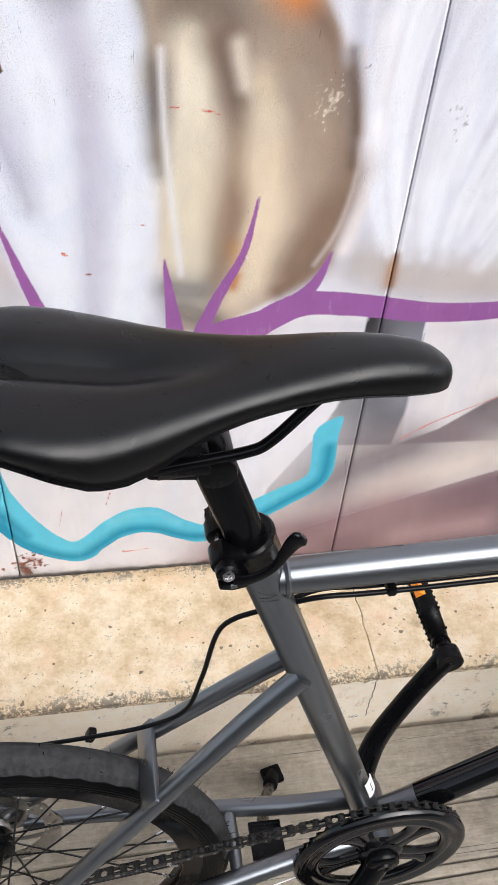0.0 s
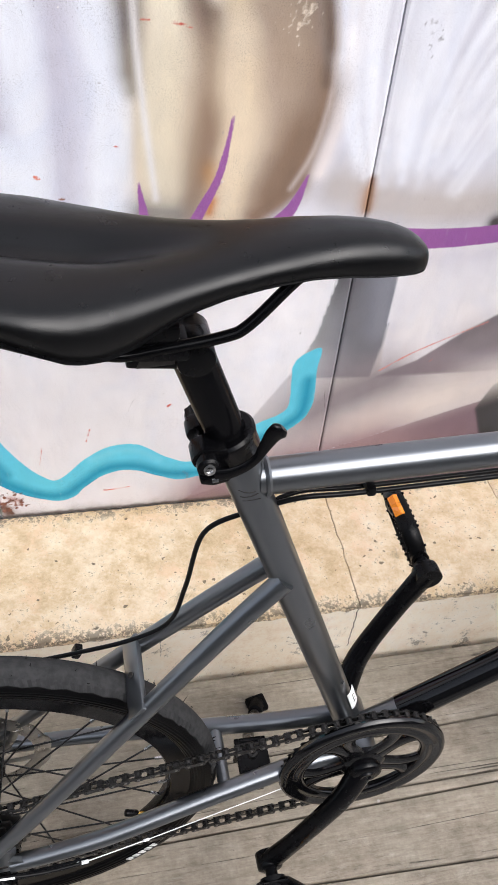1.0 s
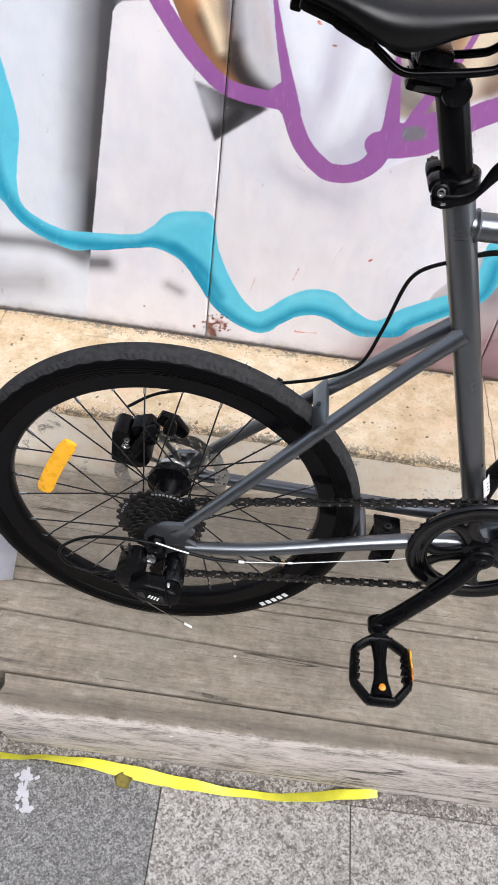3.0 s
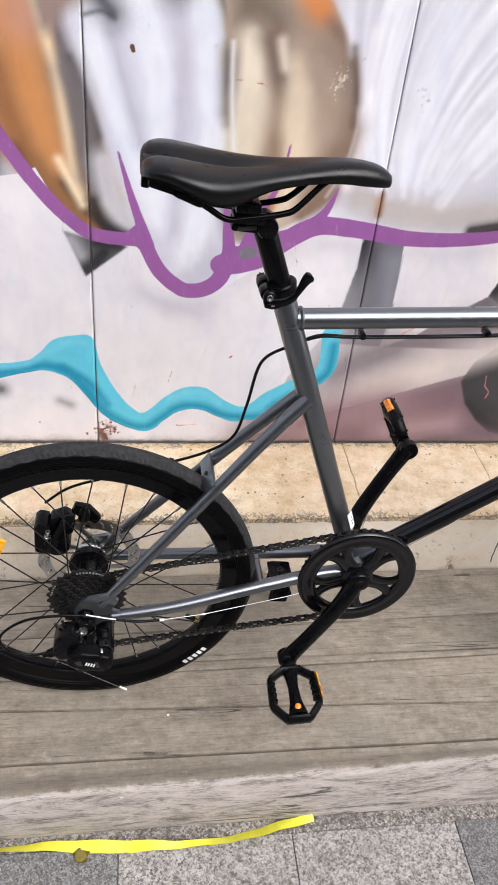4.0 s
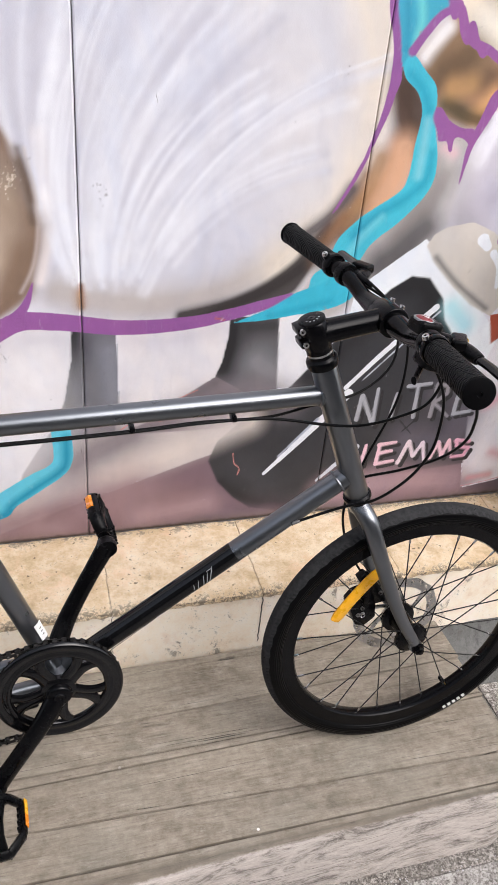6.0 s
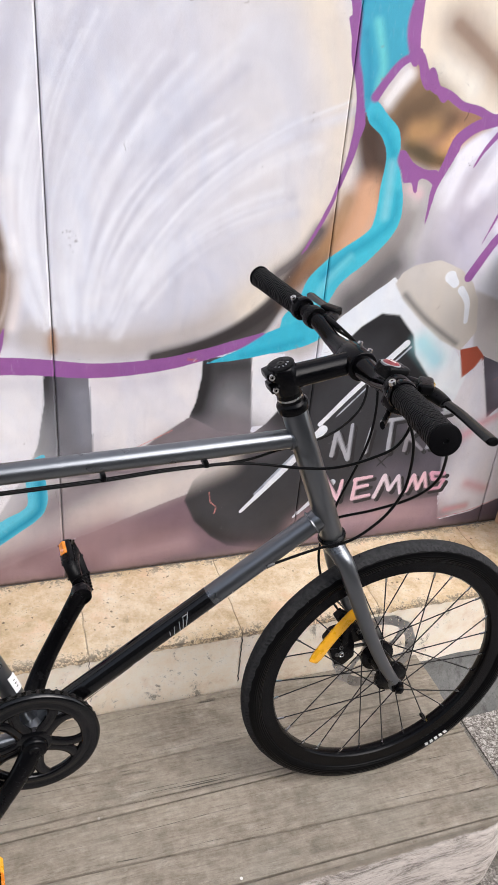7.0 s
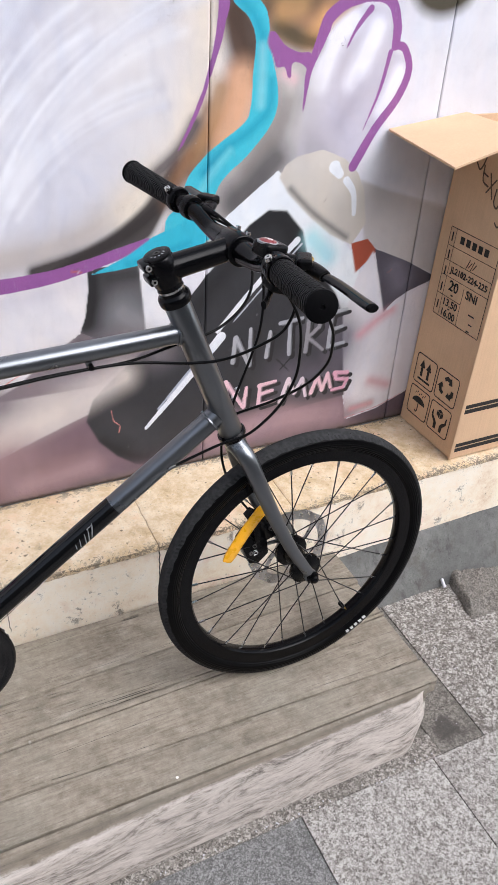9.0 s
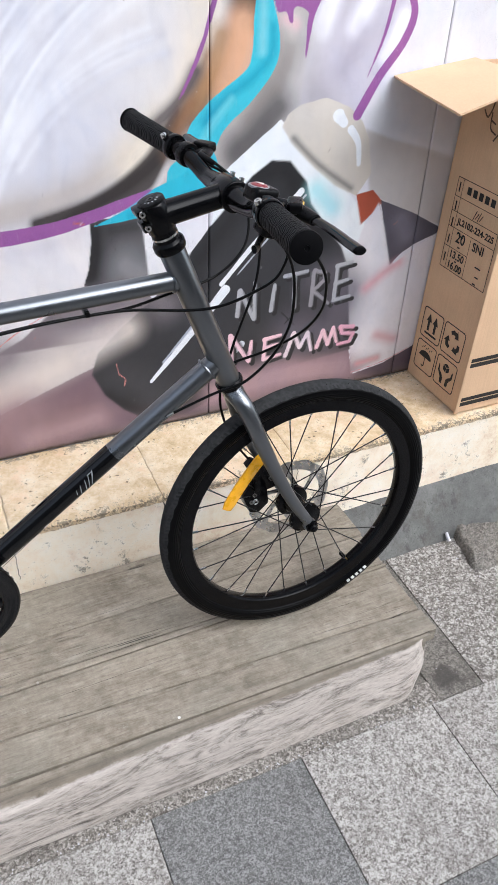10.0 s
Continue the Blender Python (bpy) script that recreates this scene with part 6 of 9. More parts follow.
def frame_tubes():
    b = rod(B(), P(0.0, 0.282), P(at_seat(0.735), 0.735), 0.0150, 24, 0.001)
    part("seat_tube", b, STEEL_GREY, bike)
    b = rod(B(), P(at_seat(0.701) + 0.008, 0.7015), P(at_steer(0.7175) - 0.008, 0.7175), 0.0134, 24)
    weld(b, P(at_seat(0.701) + 0.0145, 0.702), (1, 0, 0.06), 0.0140)
    weld(b, P(at_steer(0.7175) - 0.017, 0.7167), (1, 0, 0.06), 0.0140)
    part("top_tube", b, STEEL_GREY, bike)
    head = P(at_steer(0.588), 0.588)
    foot = P(0.006, 0.284)
    at = lambda f: foot.lerp(head, f)
    b = rod(B(), at(0.605), at(0.98), 0.0156, 24)
    weld(b, at(0.955), head - foot, 0.0165)
    tube = part("down_tube", b, STEEL_GREY, bike)
    part("tube_foot", rod(B(), at(0.0), at(0.105), 0.0156, 24), STEEL_GREY, tube)
    b = rod(B(), at(0.105), at(0.605), 0.01575, 24)
    part("gloss_band", b, DARK_PAINT, tube, "gloss black lower band")
    d = (head - foot).normalized()
    n = Vector((-d.z, 0, d.x))
    mark = B()
    for f, lo, hi, lean in ((0.458, -0.004, 0.004, 0.004), (0.472, -0.007, 0.006, 0.008), (0.490, -0.010, 0.008, 0.010), (0.503, -0.009, 0.009, 0.012), (0.517, -0.007, 0.010, 0.014), (0.526, 0.002, 0.011, 0.008)):
        pts = []
        for q in range(6):
            h = lo + (hi - lo) * q / 5
            pts.append(at(f) + n * h + d * lean * (q / 5 - 0.5) + Vector((0, -math.sqrt(0.0158 ** 2 - h * h), 0)))
        sweep(mark, pts, [0.0003, 0.0007, 0.0008, 0.0007, 0.0006, 0.0003], 6)
    bar = [at(f) + n * 0.0095 + Vector((0, -math.sqrt(0.0158 ** 2 - 0.0095 ** 2), 0)) for f in (0.512, 0.520, 0.530)]
    sweep(mark, bar, [0.0004, 0.0007, 0.0004], 6)
    part("decal", mark, GREY_PRINT, tube, "pale grey script emblem")
    b = rod(B(), P(at_steer(0.545), 0.545), P(at_steer(0.764), 0.764), 0.0176, 28, 0.0012)
    part("head_tube", b, STEEL_GREY, bike)
    b = rod(B(), (0.0, Y0 - 0.034, 0.282), (0.0, Y0 + 0.034, 0.282), 0.0205, 24, 0.001)
    part("bottom_bracket_shell", b, STEEL_GREY, bike)
    for s in (1, -1):
        pts = smooth_path([P(-0.112, 0.591, 0.0115 * s), P(-0.157, 0.542, 0.019 * s), P(-0.243, 0.441, 0.036 * s), P(-0.33, 0.338, 0.053 * s), P(-0.388, 0.270, 0.062 * s)], 5)
        k = len(pts)
        b = sweep(B(), pts, [0.0098 - 0.0025 * i / (k - 1) for i in range(k)], 18)
        part("seat_stay", b, STEEL_GREY, bike)
        pts = smooth_path([P(-0.012, 0.284, 0.022 * s), P(-0.07, 0.279, 0.026 * s), P(-0.16, 0.268, 0.038 * s), P(-0.28, 0.253, 0.056 * s), P(-0.372, 0.2455, 0.063 * s)], 5)
        k = len(pts)
        b = sweep(B(), pts, [0.0112 - 0.003 * i / (k - 1) for i in range(k)], 18)
        part("chain_stay", b, STEEL_GREY, bike)
        # dropout; two black ovals on it stand in for the shade in its cut-outs
        ring = [(-0.425, 0.262), (-0.418, 0.278), (-0.402, 0.288), (-0.378, 0.292), (-0.362, 0.280), (-0.372, 0.262), (-0.352, 0.250), (-0.360, 0.240), (-0.385, 0.238), (-0.398, 0.228), (-0.402, 0.212), (-0.420, 0.212), (-0.424, 0.236)]
        if s < 0:
            ring = ring[:10] + [(-0.41, 0.240), (-0.424, 0.246)]
        y = Y0 - 0.0635 * s
        b = plate(B(), ring, y - 0.003, y + 0.003)
        drop = part("dropout", b, STEEL_GREY, bike)
        for cx, cz, rx, rz, tn in ((-0.383, 0.278, 0.008, 0.004, 0.4), (-0.382, 0.250, 0.009, 0.003, 0.1)):
            part("cut_out_shade", plate(B(), oval(cx, cz, rx, rz, 14, tn), y - 0.0036, y + 0.0036), INK_AND_HOLES, drop)
    # bridges
    b = B()
    block(b, (-0.2365, Y0, 0.459), (0.006, 0.078, 0.022), (0, 36, 0), 0.002)
    bridge = part("stay_bridge", b, STEEL_GREY, bike)
    # a black disc in place of the dark inside the bolt hole
    part("bolt_hole_shade", lathe(B(), (-0.2395, Y0, 0.461), (-0.8, 0, 0.6), [(0.0, 0.0012), (0.003, 0.001), (0.003, 0.0)], 12), INK_AND_HOLES, bridge)
    b = rod(B(), P(-0.150, 0.269, 0.038), P(-0.150, 0.269, -0.038), 0.007, 14)
    part("stay_bridge", b, STEEL_GREY, bike)
    b = B()
    m = Matrix.Translation((at_seat(0.372), Y0, 0.372)) @ Matrix.Rotation(radians(-19.3), 4, "Y") @ Matrix.Rotation(radians(-38), 4, "Z")
    for k in range(5):
        a = radians(-20 + 10 * k)
        r = bmesh.ops.create_cube(b, size=1, matrix=m @ Matrix.Rotation(a, 4, "Z") @ Matrix.Translation((0.0152, 0, 0)) @ Matrix.Diagonal((0.0008, 0.0028, 0.030, 1)))
    tag = part("sticker", b, WHITE_PRINT, bike, "small white sticker")
    b = B()
    for k in range(3):
        bmesh.ops.create_cube(b, size=1, matrix=m @ Matrix.Translation((0.01566, 0, -0.006 + 0.006 * k)) @ Matrix.Diagonal((0.0004, 0.0035, 0.0014, 1)))
    part("print", b, INK_AND_HOLES, tag)


def wheel(name, c, half, valve_angle, mark_angle, reflector):
    """Rim with tyre, hub, crossed spokes, disc rotor, reflector."""
    ax = (0, -1, 0)
    o = (c[0], Y0, c[1])
    prof = [(0.2015, -0.006), (0.2015, 0.006), (0.2045, 0.0105), (0.2235, 0.0118), (0.2265, 0.0118), (0.2265, 0.0095), (0.2225, 0.008), (0.2225, -0.008), (0.2265, -0.0095), (0.2265, -0.0118), (0.2235, -0.0118), (0.2045, -0.0105)]
    root = part(name, lathe(B(), o, ax, prof, 96, True), SATIN_BLACK, bike, "black double-wall rim")
    # tyre: round section with raised shoulder lines and a lightly ribbed tread
    b = B()
    tread = b.verts.layers.float.new("tread")
    arc, side = b.verts.layers.float.new("arc"), b.verts.layers.float.new("side")
    n, sect = 168, 26
    rings = []
    for i in range(n):
        a = 2 * math.pi * i / n
        row = []
        for j in range(sect):
            t = radians(-142 + 284 * j / (sect - 1))
            r = R_SECTION * (1.0 + (0.012 if abs(abs(t) - radians(66)) < 0.13 else 0.0))
            on = abs(t) < radians(64)
            rr, h = R_CORE + r * math.cos(t), r * math.sin(t) * 0.98
            v = b.verts.new((o[0] + rr * math.cos(a), Y0 - h, o[2] + rr * math.sin(a)))
            v[arc], v[side] = i, abs(math.degrees(t))
            v[tread] = 1.0 if on else (0.35 if abs(t) < radians(70) else 0.0)
            row.append(v)
        rings.append(row)
    for i in range(n):
        p, q = rings[i], rings[(i + 1) % n]
        for j in range(sect - 1):
            b.faces.new((p[j], p[j + 1], q[j + 1], q[j]))
    tyre = part("tyre", b, TYRE, root, "black slick tyre with dusty tread", 16)
    # moulding whiskers on the tread
    b = B()
    rng = random.Random(8)
    for i in range(70):
        a, t = rng.uniform(0, 2 * math.pi), radians(rng.choice((-58, -30, 0, 30, 58)))
        d = Vector((math.cos(a) * math.cos(t), -math.sin(t), math.sin(a) * math.cos(t)))
        s = Vector((o[0] + R_CORE * math.cos(a), Y0, o[2] + R_CORE * math.sin(a))) + d * (R_SECTION - 0.001)
        if s.z > 0.02:
            sweep(b, [s, s + (d + Vector((rng.uniform(-0.4, 0.4), rng.uniform(-0.4, 0.4), 0))) * rng.uniform(0.0025, 0.006)], [0.0005, 0.0002], 4)
    tagged(part("whiskers", b, RUBBER, tyre), kind="stuff")
    # five plain marks in place of the maker's name, on the street side
    for k in range(5):
        b = B()
        a = radians(mark_angle + 1.5 + 2.5 * k)
        rr, hh = R_CORE + R_SECTION * math.cos(radians(97)) * 0.98, R_SECTION * math.sin(radians(97)) * 0.985
        m = Matrix.Translation((o[0] + rr * math.cos(a), Y0 - hh - 0.0002, o[2] + rr * math.sin(a))) @ Matrix.Rotation(-a, 4, "Y") @ Matrix.Rotation(radians(8), 4, "Z")
        r = bmesh.ops.create_cube(b, size=1, matrix=m @ Matrix.Diagonal((0.0088, 0.001, 0.0062, 1)))
        part("lettering_bar", b, WHITE_PRINT, tyre, "white sidewall mark")
    # hub
    w = half / 0.064
    hub = lathe(B(), o, ax, [(r, h * w) for r, h in [(0.0, -0.056), (0.007, -0.055), (0.0075, -0.048), (0.022, -0.044), (0.0300, -0.038), (0.0300, -0.030), (0.019, -0.026), (0.0165, 0.0), (0.018, 0.022), (0.0290, 0.027), (0.0290, 0.034), (0.018, 0.038), (0.0085, 0.042), (0.0075, 0.052), (0.0, 0.053)]], 28)
    part("hub", hub, BLACK_ALLOY, root)
    axle = rod(B(), (o[0], Y0 - half - 0.012, o[2]), (o[0], Y0 + half + 0.012, o[2]), 0.0046, 12, 0.0006)
    for s in (1, -1):
        lathe(axle, (o[0], Y0 - half * s, o[2]), (0, -s, 0), [(0.0, 0.010), (0.006, 0.010), (0.0085, 0.008), (0.0088, 0.002), (0.012, 0.0015), (0.012, 0.0)], 6 if s > 0 else 12)
    part("axle_nut", axle, BLACK_ALLOY, root)
    # 28 crossed spokes with bright nipples: four meshes, turned about the axle
    kinds = []
    for h, turn in ((-0.029, 1), (-0.029, -1), (0.033, 1), (0.033, -1)):
        a = radians(52) * turn
        hubp = Vector((0.0280 * math.cos(a), h, 0.0280 * math.sin(a)))
        rimp = Vector((0.2035, h * 0.08, 0))
        d = (rimp - hubp).normalized()
        kinds.append((finish(rod(B(), hubp, rimp - d * 0.004, 0.00105, 6), "spoke", SPOKE_BLACK), finish(rod(B(), rimp - d * 0.013, rimp, 0.0019, 6), "nipple", CHROME)))
    for k in range(28):
        sp, ni = kinds[(0, 2, 1, 3)[k % 4]]
        m = Matrix.Translation(o) @ Matrix.Rotation(radians(360 / 28 * (k + 0.35)), 4, "Y")
        piece("spoke", sp, m, root)
        piece("nipple", ni, m, root)
    # slotted disc on the wall side
    b = B()
    yd, n = Y0 + half - 0.015, 108

    def ring_pt(r, i, h):
        a = 2 * math.pi * i / n
        return b.verts.new((o[0] + r * math.cos(a), h, o[2] + r * math.sin(a)))

    radii = [0.0605, 0.0635, 0.0665, 0.0695, 0.0725, 0.0755, 0.0785]
    cells = {}
    for i in range(n):
        for j in range(len(radii) - 1):
            hole = (j in (1, 4) and (i + (0 if j == 1 else 2)) % 4 == 0) or (j == 3 and i % 4 == 1)
            cells[i, j] = not hole
    for h in (yd - 0.0009, yd + 0.0009):
        gridv = [[ring_pt(r + (0.0014 * math.sin(i * 2 * math.pi / 9) if q == len(radii) - 1 else 0), i, h) for q, r in enumerate(radii)] for i in range(n)]
        for (i, j), solid in cells.items():
            if solid:
                b.faces.new((gridv[i][j], gridv[i][j + 1], gridv[(i + 1) % n][j + 1], gridv[(i + 1) % n][j]))
    for k in range(6):
        a0 = radians(60 * k + 10)
        pts = [(o[0] + r * math.cos(a0 + t), yd, o[2] + r * math.sin(a0 + t)) for r, t in ((0.020, 0.0), (0.034, 0.16), (0.050, 0.42), (0.0625, 0.58))]
        sweep(b, smooth_path(pts, 4), 0.0045, 8, wide=0.25)
    lathe(b, (o[0], yd, o[2]), ax, [(0.012, 0.003), (0.026, 0.003), (0.027, 0.0), (0.026, -0.004), (0.012, -0.004)], 24, True)
    part("disc_rotor", b, ROTOR_STEEL, root, "drilled steel brake disc")
    # valve
    a = radians(valve_angle)
    d = Vector((math.cos(a), 0, math.sin(a)))
    part("valve", rod(B(), Vector(o) + d * 0.176, Vector(o) + d * 0.192, 0.0042, 10, 0.001), BLACK_PLASTIC, root)
    part("valve_stem", rod(B(), Vector(o) + d * 0.192, Vector(o) + d * 0.203, 0.0030, 8), BRASS, root)
    # amber reflector clipped to the spokes
    a0, a1 = reflector
    b = B()
    far = lambda f: 0.156 + (0.016 * (1 - f) if c == FORE else 0.0)
    on_arc = lambda f: Vector((o[0] + far(f) * math.cos(radians(a0 + (a1 - a0) * f)), Y0 - 0.017, o[2] + far(f) * math.sin(radians(a0 + (a1 - a0) * f))))
    pts = [on_arc(0).lerp(on_arc(1), k / 10).lerp(on_arc(k / 10), 0.35) for k in range(11)]
    sweep(b, pts, [0.0085] + [0.0112] * 9 + [0.0085], 10, up=(0, 1, 0), wide=0.34)
    part("spoke_reflector", b, YELLOW_AMBER, root, "amber spoke reflector")
    return root


def sprockets(root):
    c = (REAR[0], 0, REAR[1])
    for k, (r, teeth) in enumerate(((0.0555, 28), (0.0485, 24), (0.0435, 22), (0.0395, 20), (0.0355, 18), (0.0315, 16), (0.0285, 14))):
        y = Y0 - 0.0335 - 0.0044 * k
        out = []
        for i in range(teeth * 4):
            a = 2 * math.pi * i / (teeth * 4)
            rr = r + (0.0028 if i % 4 in (1, 2) else -0.0012)
            out.append((REAR[0] + rr * math.cos(a), REAR[1] + rr * math.sin(a)))
        part("sprocket", plate(B(), out, y - 0.0010, y + 0.0010), SPROCKET_STEEL, root)
    b = B()
    for k in list(range(9)) + list(range(17, 22)):
        a = radians(62 + 5.2 * k)
        block(b, (REAR[0] + 0.0512 * math.cos(a), Y0 - 0.0347, REAR[1] + 0.0512 * math.sin(a)), (0.0028, 0.0004, 0.0030), (0, 90 - math.degrees(a), 0))
    tagged(part("print", b, GREY_PRINT, root), kind="stuff")
    part("lock_ring", lathe(B(), (REAR[0], Y0 - 0.062, REAR[1]), (0, -1, 0), [(0.006, 0.002), (0.016, 0.002), (0.018, 0.0), (0.018, -0.02), (0.006, -0.02)], 20), SPROCKET_STEEL, root)


def drivetrain():
    cy = Y0 - 0.036
    c = (BB[0], cy, BB[1])
    ring = lathe(B(), c, (0, -1, 0), [(0.0660, -0.003), (0.0650, 0.001), (0.0665, 0.0040), (0.0700, 0.0058), (0.0745, 0.0054), (0.0775, 0.0040), (0.0800, 0.0042), (0.0850, 0.0064), (0.0890, 0.0062), (0.0920, 0.0040), (0.0932, 0.0008), (0.091, -0.003)], 72, True)
    chainset = part("chainring", ring, DARK_PAINT, bike, "gloss black chainring with five-armed guard", 50)
    for k in range(5):
        arm = B()
        a = radians(72 * k + 52)
        d, s = Vector((math.cos(a), 0, math.sin(a))), Vector((-math.sin(a), 0, math.cos(a)))
        o = Vector(c)
        for q in (-1, 1):
            pts = smooth_path([o + d * 0.016 + s * 0.006 * q, o + d * 0.042 + s * 0.005 * q, o + d * 0.060 + s * 0.011 * q, o + d * 0.074 + s * 0.025 * q], 4)
            sweep(arm, pts, [0.0080] * len(pts), 10, wide=0.5)
        part("spider_arm", arm, DARK_PAINT, chainset)
    part("spider_hub", lathe(B(), c, (0, -1, 0), [(0.0, 0.007), (0.018, 0.007), (0.025, 0.003), (0.026, -0.004), (0.0, -0.006)], 30), DARK_PAINT, chainset)
    out = []
    for i in range(46 * 4):
        a = 2 * math.pi * i / (46 * 4)
        rr = 0.0865 + (0.004 if i % 4 in (1, 2) else 0.0)
        out.append((rr * math.cos(a), BB[1] + rr * math.sin(a)))
    inner = [(0.074 * math.cos(2 * math.pi * i / 60), BB[1] + 0.074 * math.sin(2 * math.pi * i / 60)) for i in range(60)]
    b = B()
    nO, nI = len(out), len(inner)
    for y in (cy + 0.0045, cy + 0.0065):
        vo = [b.verts.new((x, y, z)) for x, z in out]
        vi = [b.verts.new((x, y, z)) for x, z in inner]
        for i in range(nO):
            j, j2 = (i * nI // nO) % nI, ((i + 1) * nI // nO) % nI
            f = [vo[i], vo[(i + 1) % nO], vi[j2]] + ([vi[j]] if j != j2 else [])
            b.faces.new(f)
    part("toothed_ring", b, SPROCKET_STEEL, chainset)
    # cranks
    tips = ((-0.0985, 0.1385, 0.070), (0.0870, 0.4345, -0.090))
    for s, (tx, tz, ty) in zip((1, -1), tips):
        hub, tip = P(0, BB[1], 0.041 * s), P(tx, tz, ty)
        out = tip.y - hub.y
        mid1, mid2 = hub.lerp(tip, 0.24) + Vector((0, out * 0.30, 0)), hub.lerp(tip, 0.62) + Vector((0, out * 0.22, 0))
        pts = smooth_path([hub, mid1, mid2, tip], 6)
        k = len(pts)
        b = sweep(B(), pts, [0.0165 - 0.0026 * min(1, i / (k * 0.5)) + 0.0022 * max(0, i / k - 0.75) * 4 for i in range(k)], 16, wide=0.66)
        for end, r, h in ((hub, 0.0185, 0.011), (tip, 0.0150, 0.0095)):
            lathe(b, end, (0, -s, 0), [(0.0, h), (r * 0.75, h), (r * 0.95, h * 0.8), (r, h * 0.4), (r, -h), (0.0, -h)], 22)
        arm = part("crank_arm", b, BLACK_ALLOY, bike, angle=50)
        part("crank_bolt", lathe(B(), hub + Vector((0, -0.0112 * s, 0)), (0, -s, 0), [(0.0, 0.0005), (0.0045, 0.0005), (0.005, 0.0018), (0.0078, 0.002), (0.0092, 0.0), (0.0092, -0.002)], 20), SATIN_BLACK, arm)
        b = lathe(B(), tip + Vector((0, -0.0086 * s, 0)), (0, -s, 0), [(0.0, -0.0004), (0.0042, -0.0004), (0.0046, 0.0007), (0.0066, 0.0005), (0.0072, -0.001)], 16)
        part("pedal_eye", b, SATIN_BLACK, arm)
        pedal(tip, s)
    chain(cy + 0.0055)


def pedal(tip, s):
    """A plastic cage pedal on its spindle: eight-sided rim, waisted body, studs, one reflector."""
    turn = Matrix.Rotation(radians(-4 if s > 0 else -112), 4, "Y")
    m = Matrix.Translation(tip + Vector((0, -0.006 * s, 0))) @ turn
    T = lambda x, y, z: m @ Vector((x, -y * s, z))
    up = (m.to_3x3() @ Vector((0, 0, 1)))
    shell = [(-0.016, 0.014), (0.016, 0.014), (0.036, 0.030), (0.0385, 0.083), (0.018, 0.110), (-0.018, 0.110), (-0.0385, 0.083), (-0.036, 0.030)]
    shell = [(x * 0.94, 0.006 + y * 0.90) for x, y in shell]
    pts = []
    for i, (x, y) in enumerate(shell):
        x2, y2 = shell[(i + 1) % 8]
        for f in (0.08, 0.5, 0.92):
            pts.append(T(x + (x2 - x) * f, y + (y2 - y) * f, 0))
    root = part("pedal", sweep(B(), pts, 0.0056, 8, closed=True, up=up, wide=1.75), BLACK_PLASTIC, bike, "black plastic cage pedal", 50)
    part("spindle", sweep(B(), [T(0, 0.0, 0), T(0, 0.016, 0), T(0, 0.09, 0)], [0.0068, 0.0075, 0.0065], 12), BLACK_ALLOY, root)
    body = [(0.0145, 0.012), (0.0105, 0.028), (0.0080, 0.050), (0.0095, 0.074), (0.0155, 0.100)]
    part("pedal_body", sweep(B(), [T(0, y, 0) for w, y in body], [w for w, y in body], 14, up=up, wide=0.72), BLACK_PLASTIC, root)
    stud = finish(rod(B(), (0, 0, 0), (0, 0, 0.0038), 0.0016, 6), "stud", BLACK_PLASTIC)
    spots = [(x * 0.99, y) for x, y in shell] + [(x, y) for y in (0.040, 0.048, 0.056, 0.064, 0.072) for x in (-0.0325, 0.0325)]
    for x, y in spots:
        for f in (-1, 1):
            piece("stud", stud, Matrix.Translation(T(x, y, 0.0075 * f)) @ turn @ Matrix.Rotation(0 if f > 0 else math.pi, 4, "X"), root)
    y0, y1 = (0.030, 0.072) if s > 0 else (0.050, 0.078)
    lens = sweep(B(), [T(0.0385, y0, 0.002), T(0.0392, y0 + (y1 - y0) * 0.55, 0.002)], 0.0036, 4, up=up, wide=1.9)
    part("reflector", lens, YELLOW_AMBER if s > 0 else ORANGE, root, "amber pedal reflector")
    lens = sweep(B(), [T(0.0392, y0 + (y1 - y0) * 0.57, 0.002), T(0.0398, y1, 0.002)], 0.0036, 4, up=up, wide=1.9)
    part("reflector", lens, ORANGE, root, "amber pedal reflector")
    tooth = finish(block(B(), (0, 0, 0), (0.005, 0.004, 0.012), (0, 0, 0), 0.001, 1), "tooth", BLACK_PLASTIC)
    for f in (-1, 1):
        for y in (0.042, 0.052, 0.062, 0.072):
            piece("tooth", tooth, Matrix.Translation(T(0.0295 * f, y, 0.0)) @ turn, root)
    if s > 0:
        part("end_reflector", lathe(B(), T(0, 0.0905, 0.0100), m.to_3x3() @ Vector((0, -0.25, 0.96)), [(0.0, 0.0030), (0.003, 0.0027), (0.0046, 0.0012), (0.0048, -0.004)], 16), ORANGE, root, "round amber end reflector")
    else:
        part("end_cap", lathe(B(), T(0, 0.108, 0), (0, 1, 0), [(0.0, 0.006), (0.007, 0.005), (0.009, 0.0), (0.009, -0.006)], 16), BLACK_PLASTIC, root)


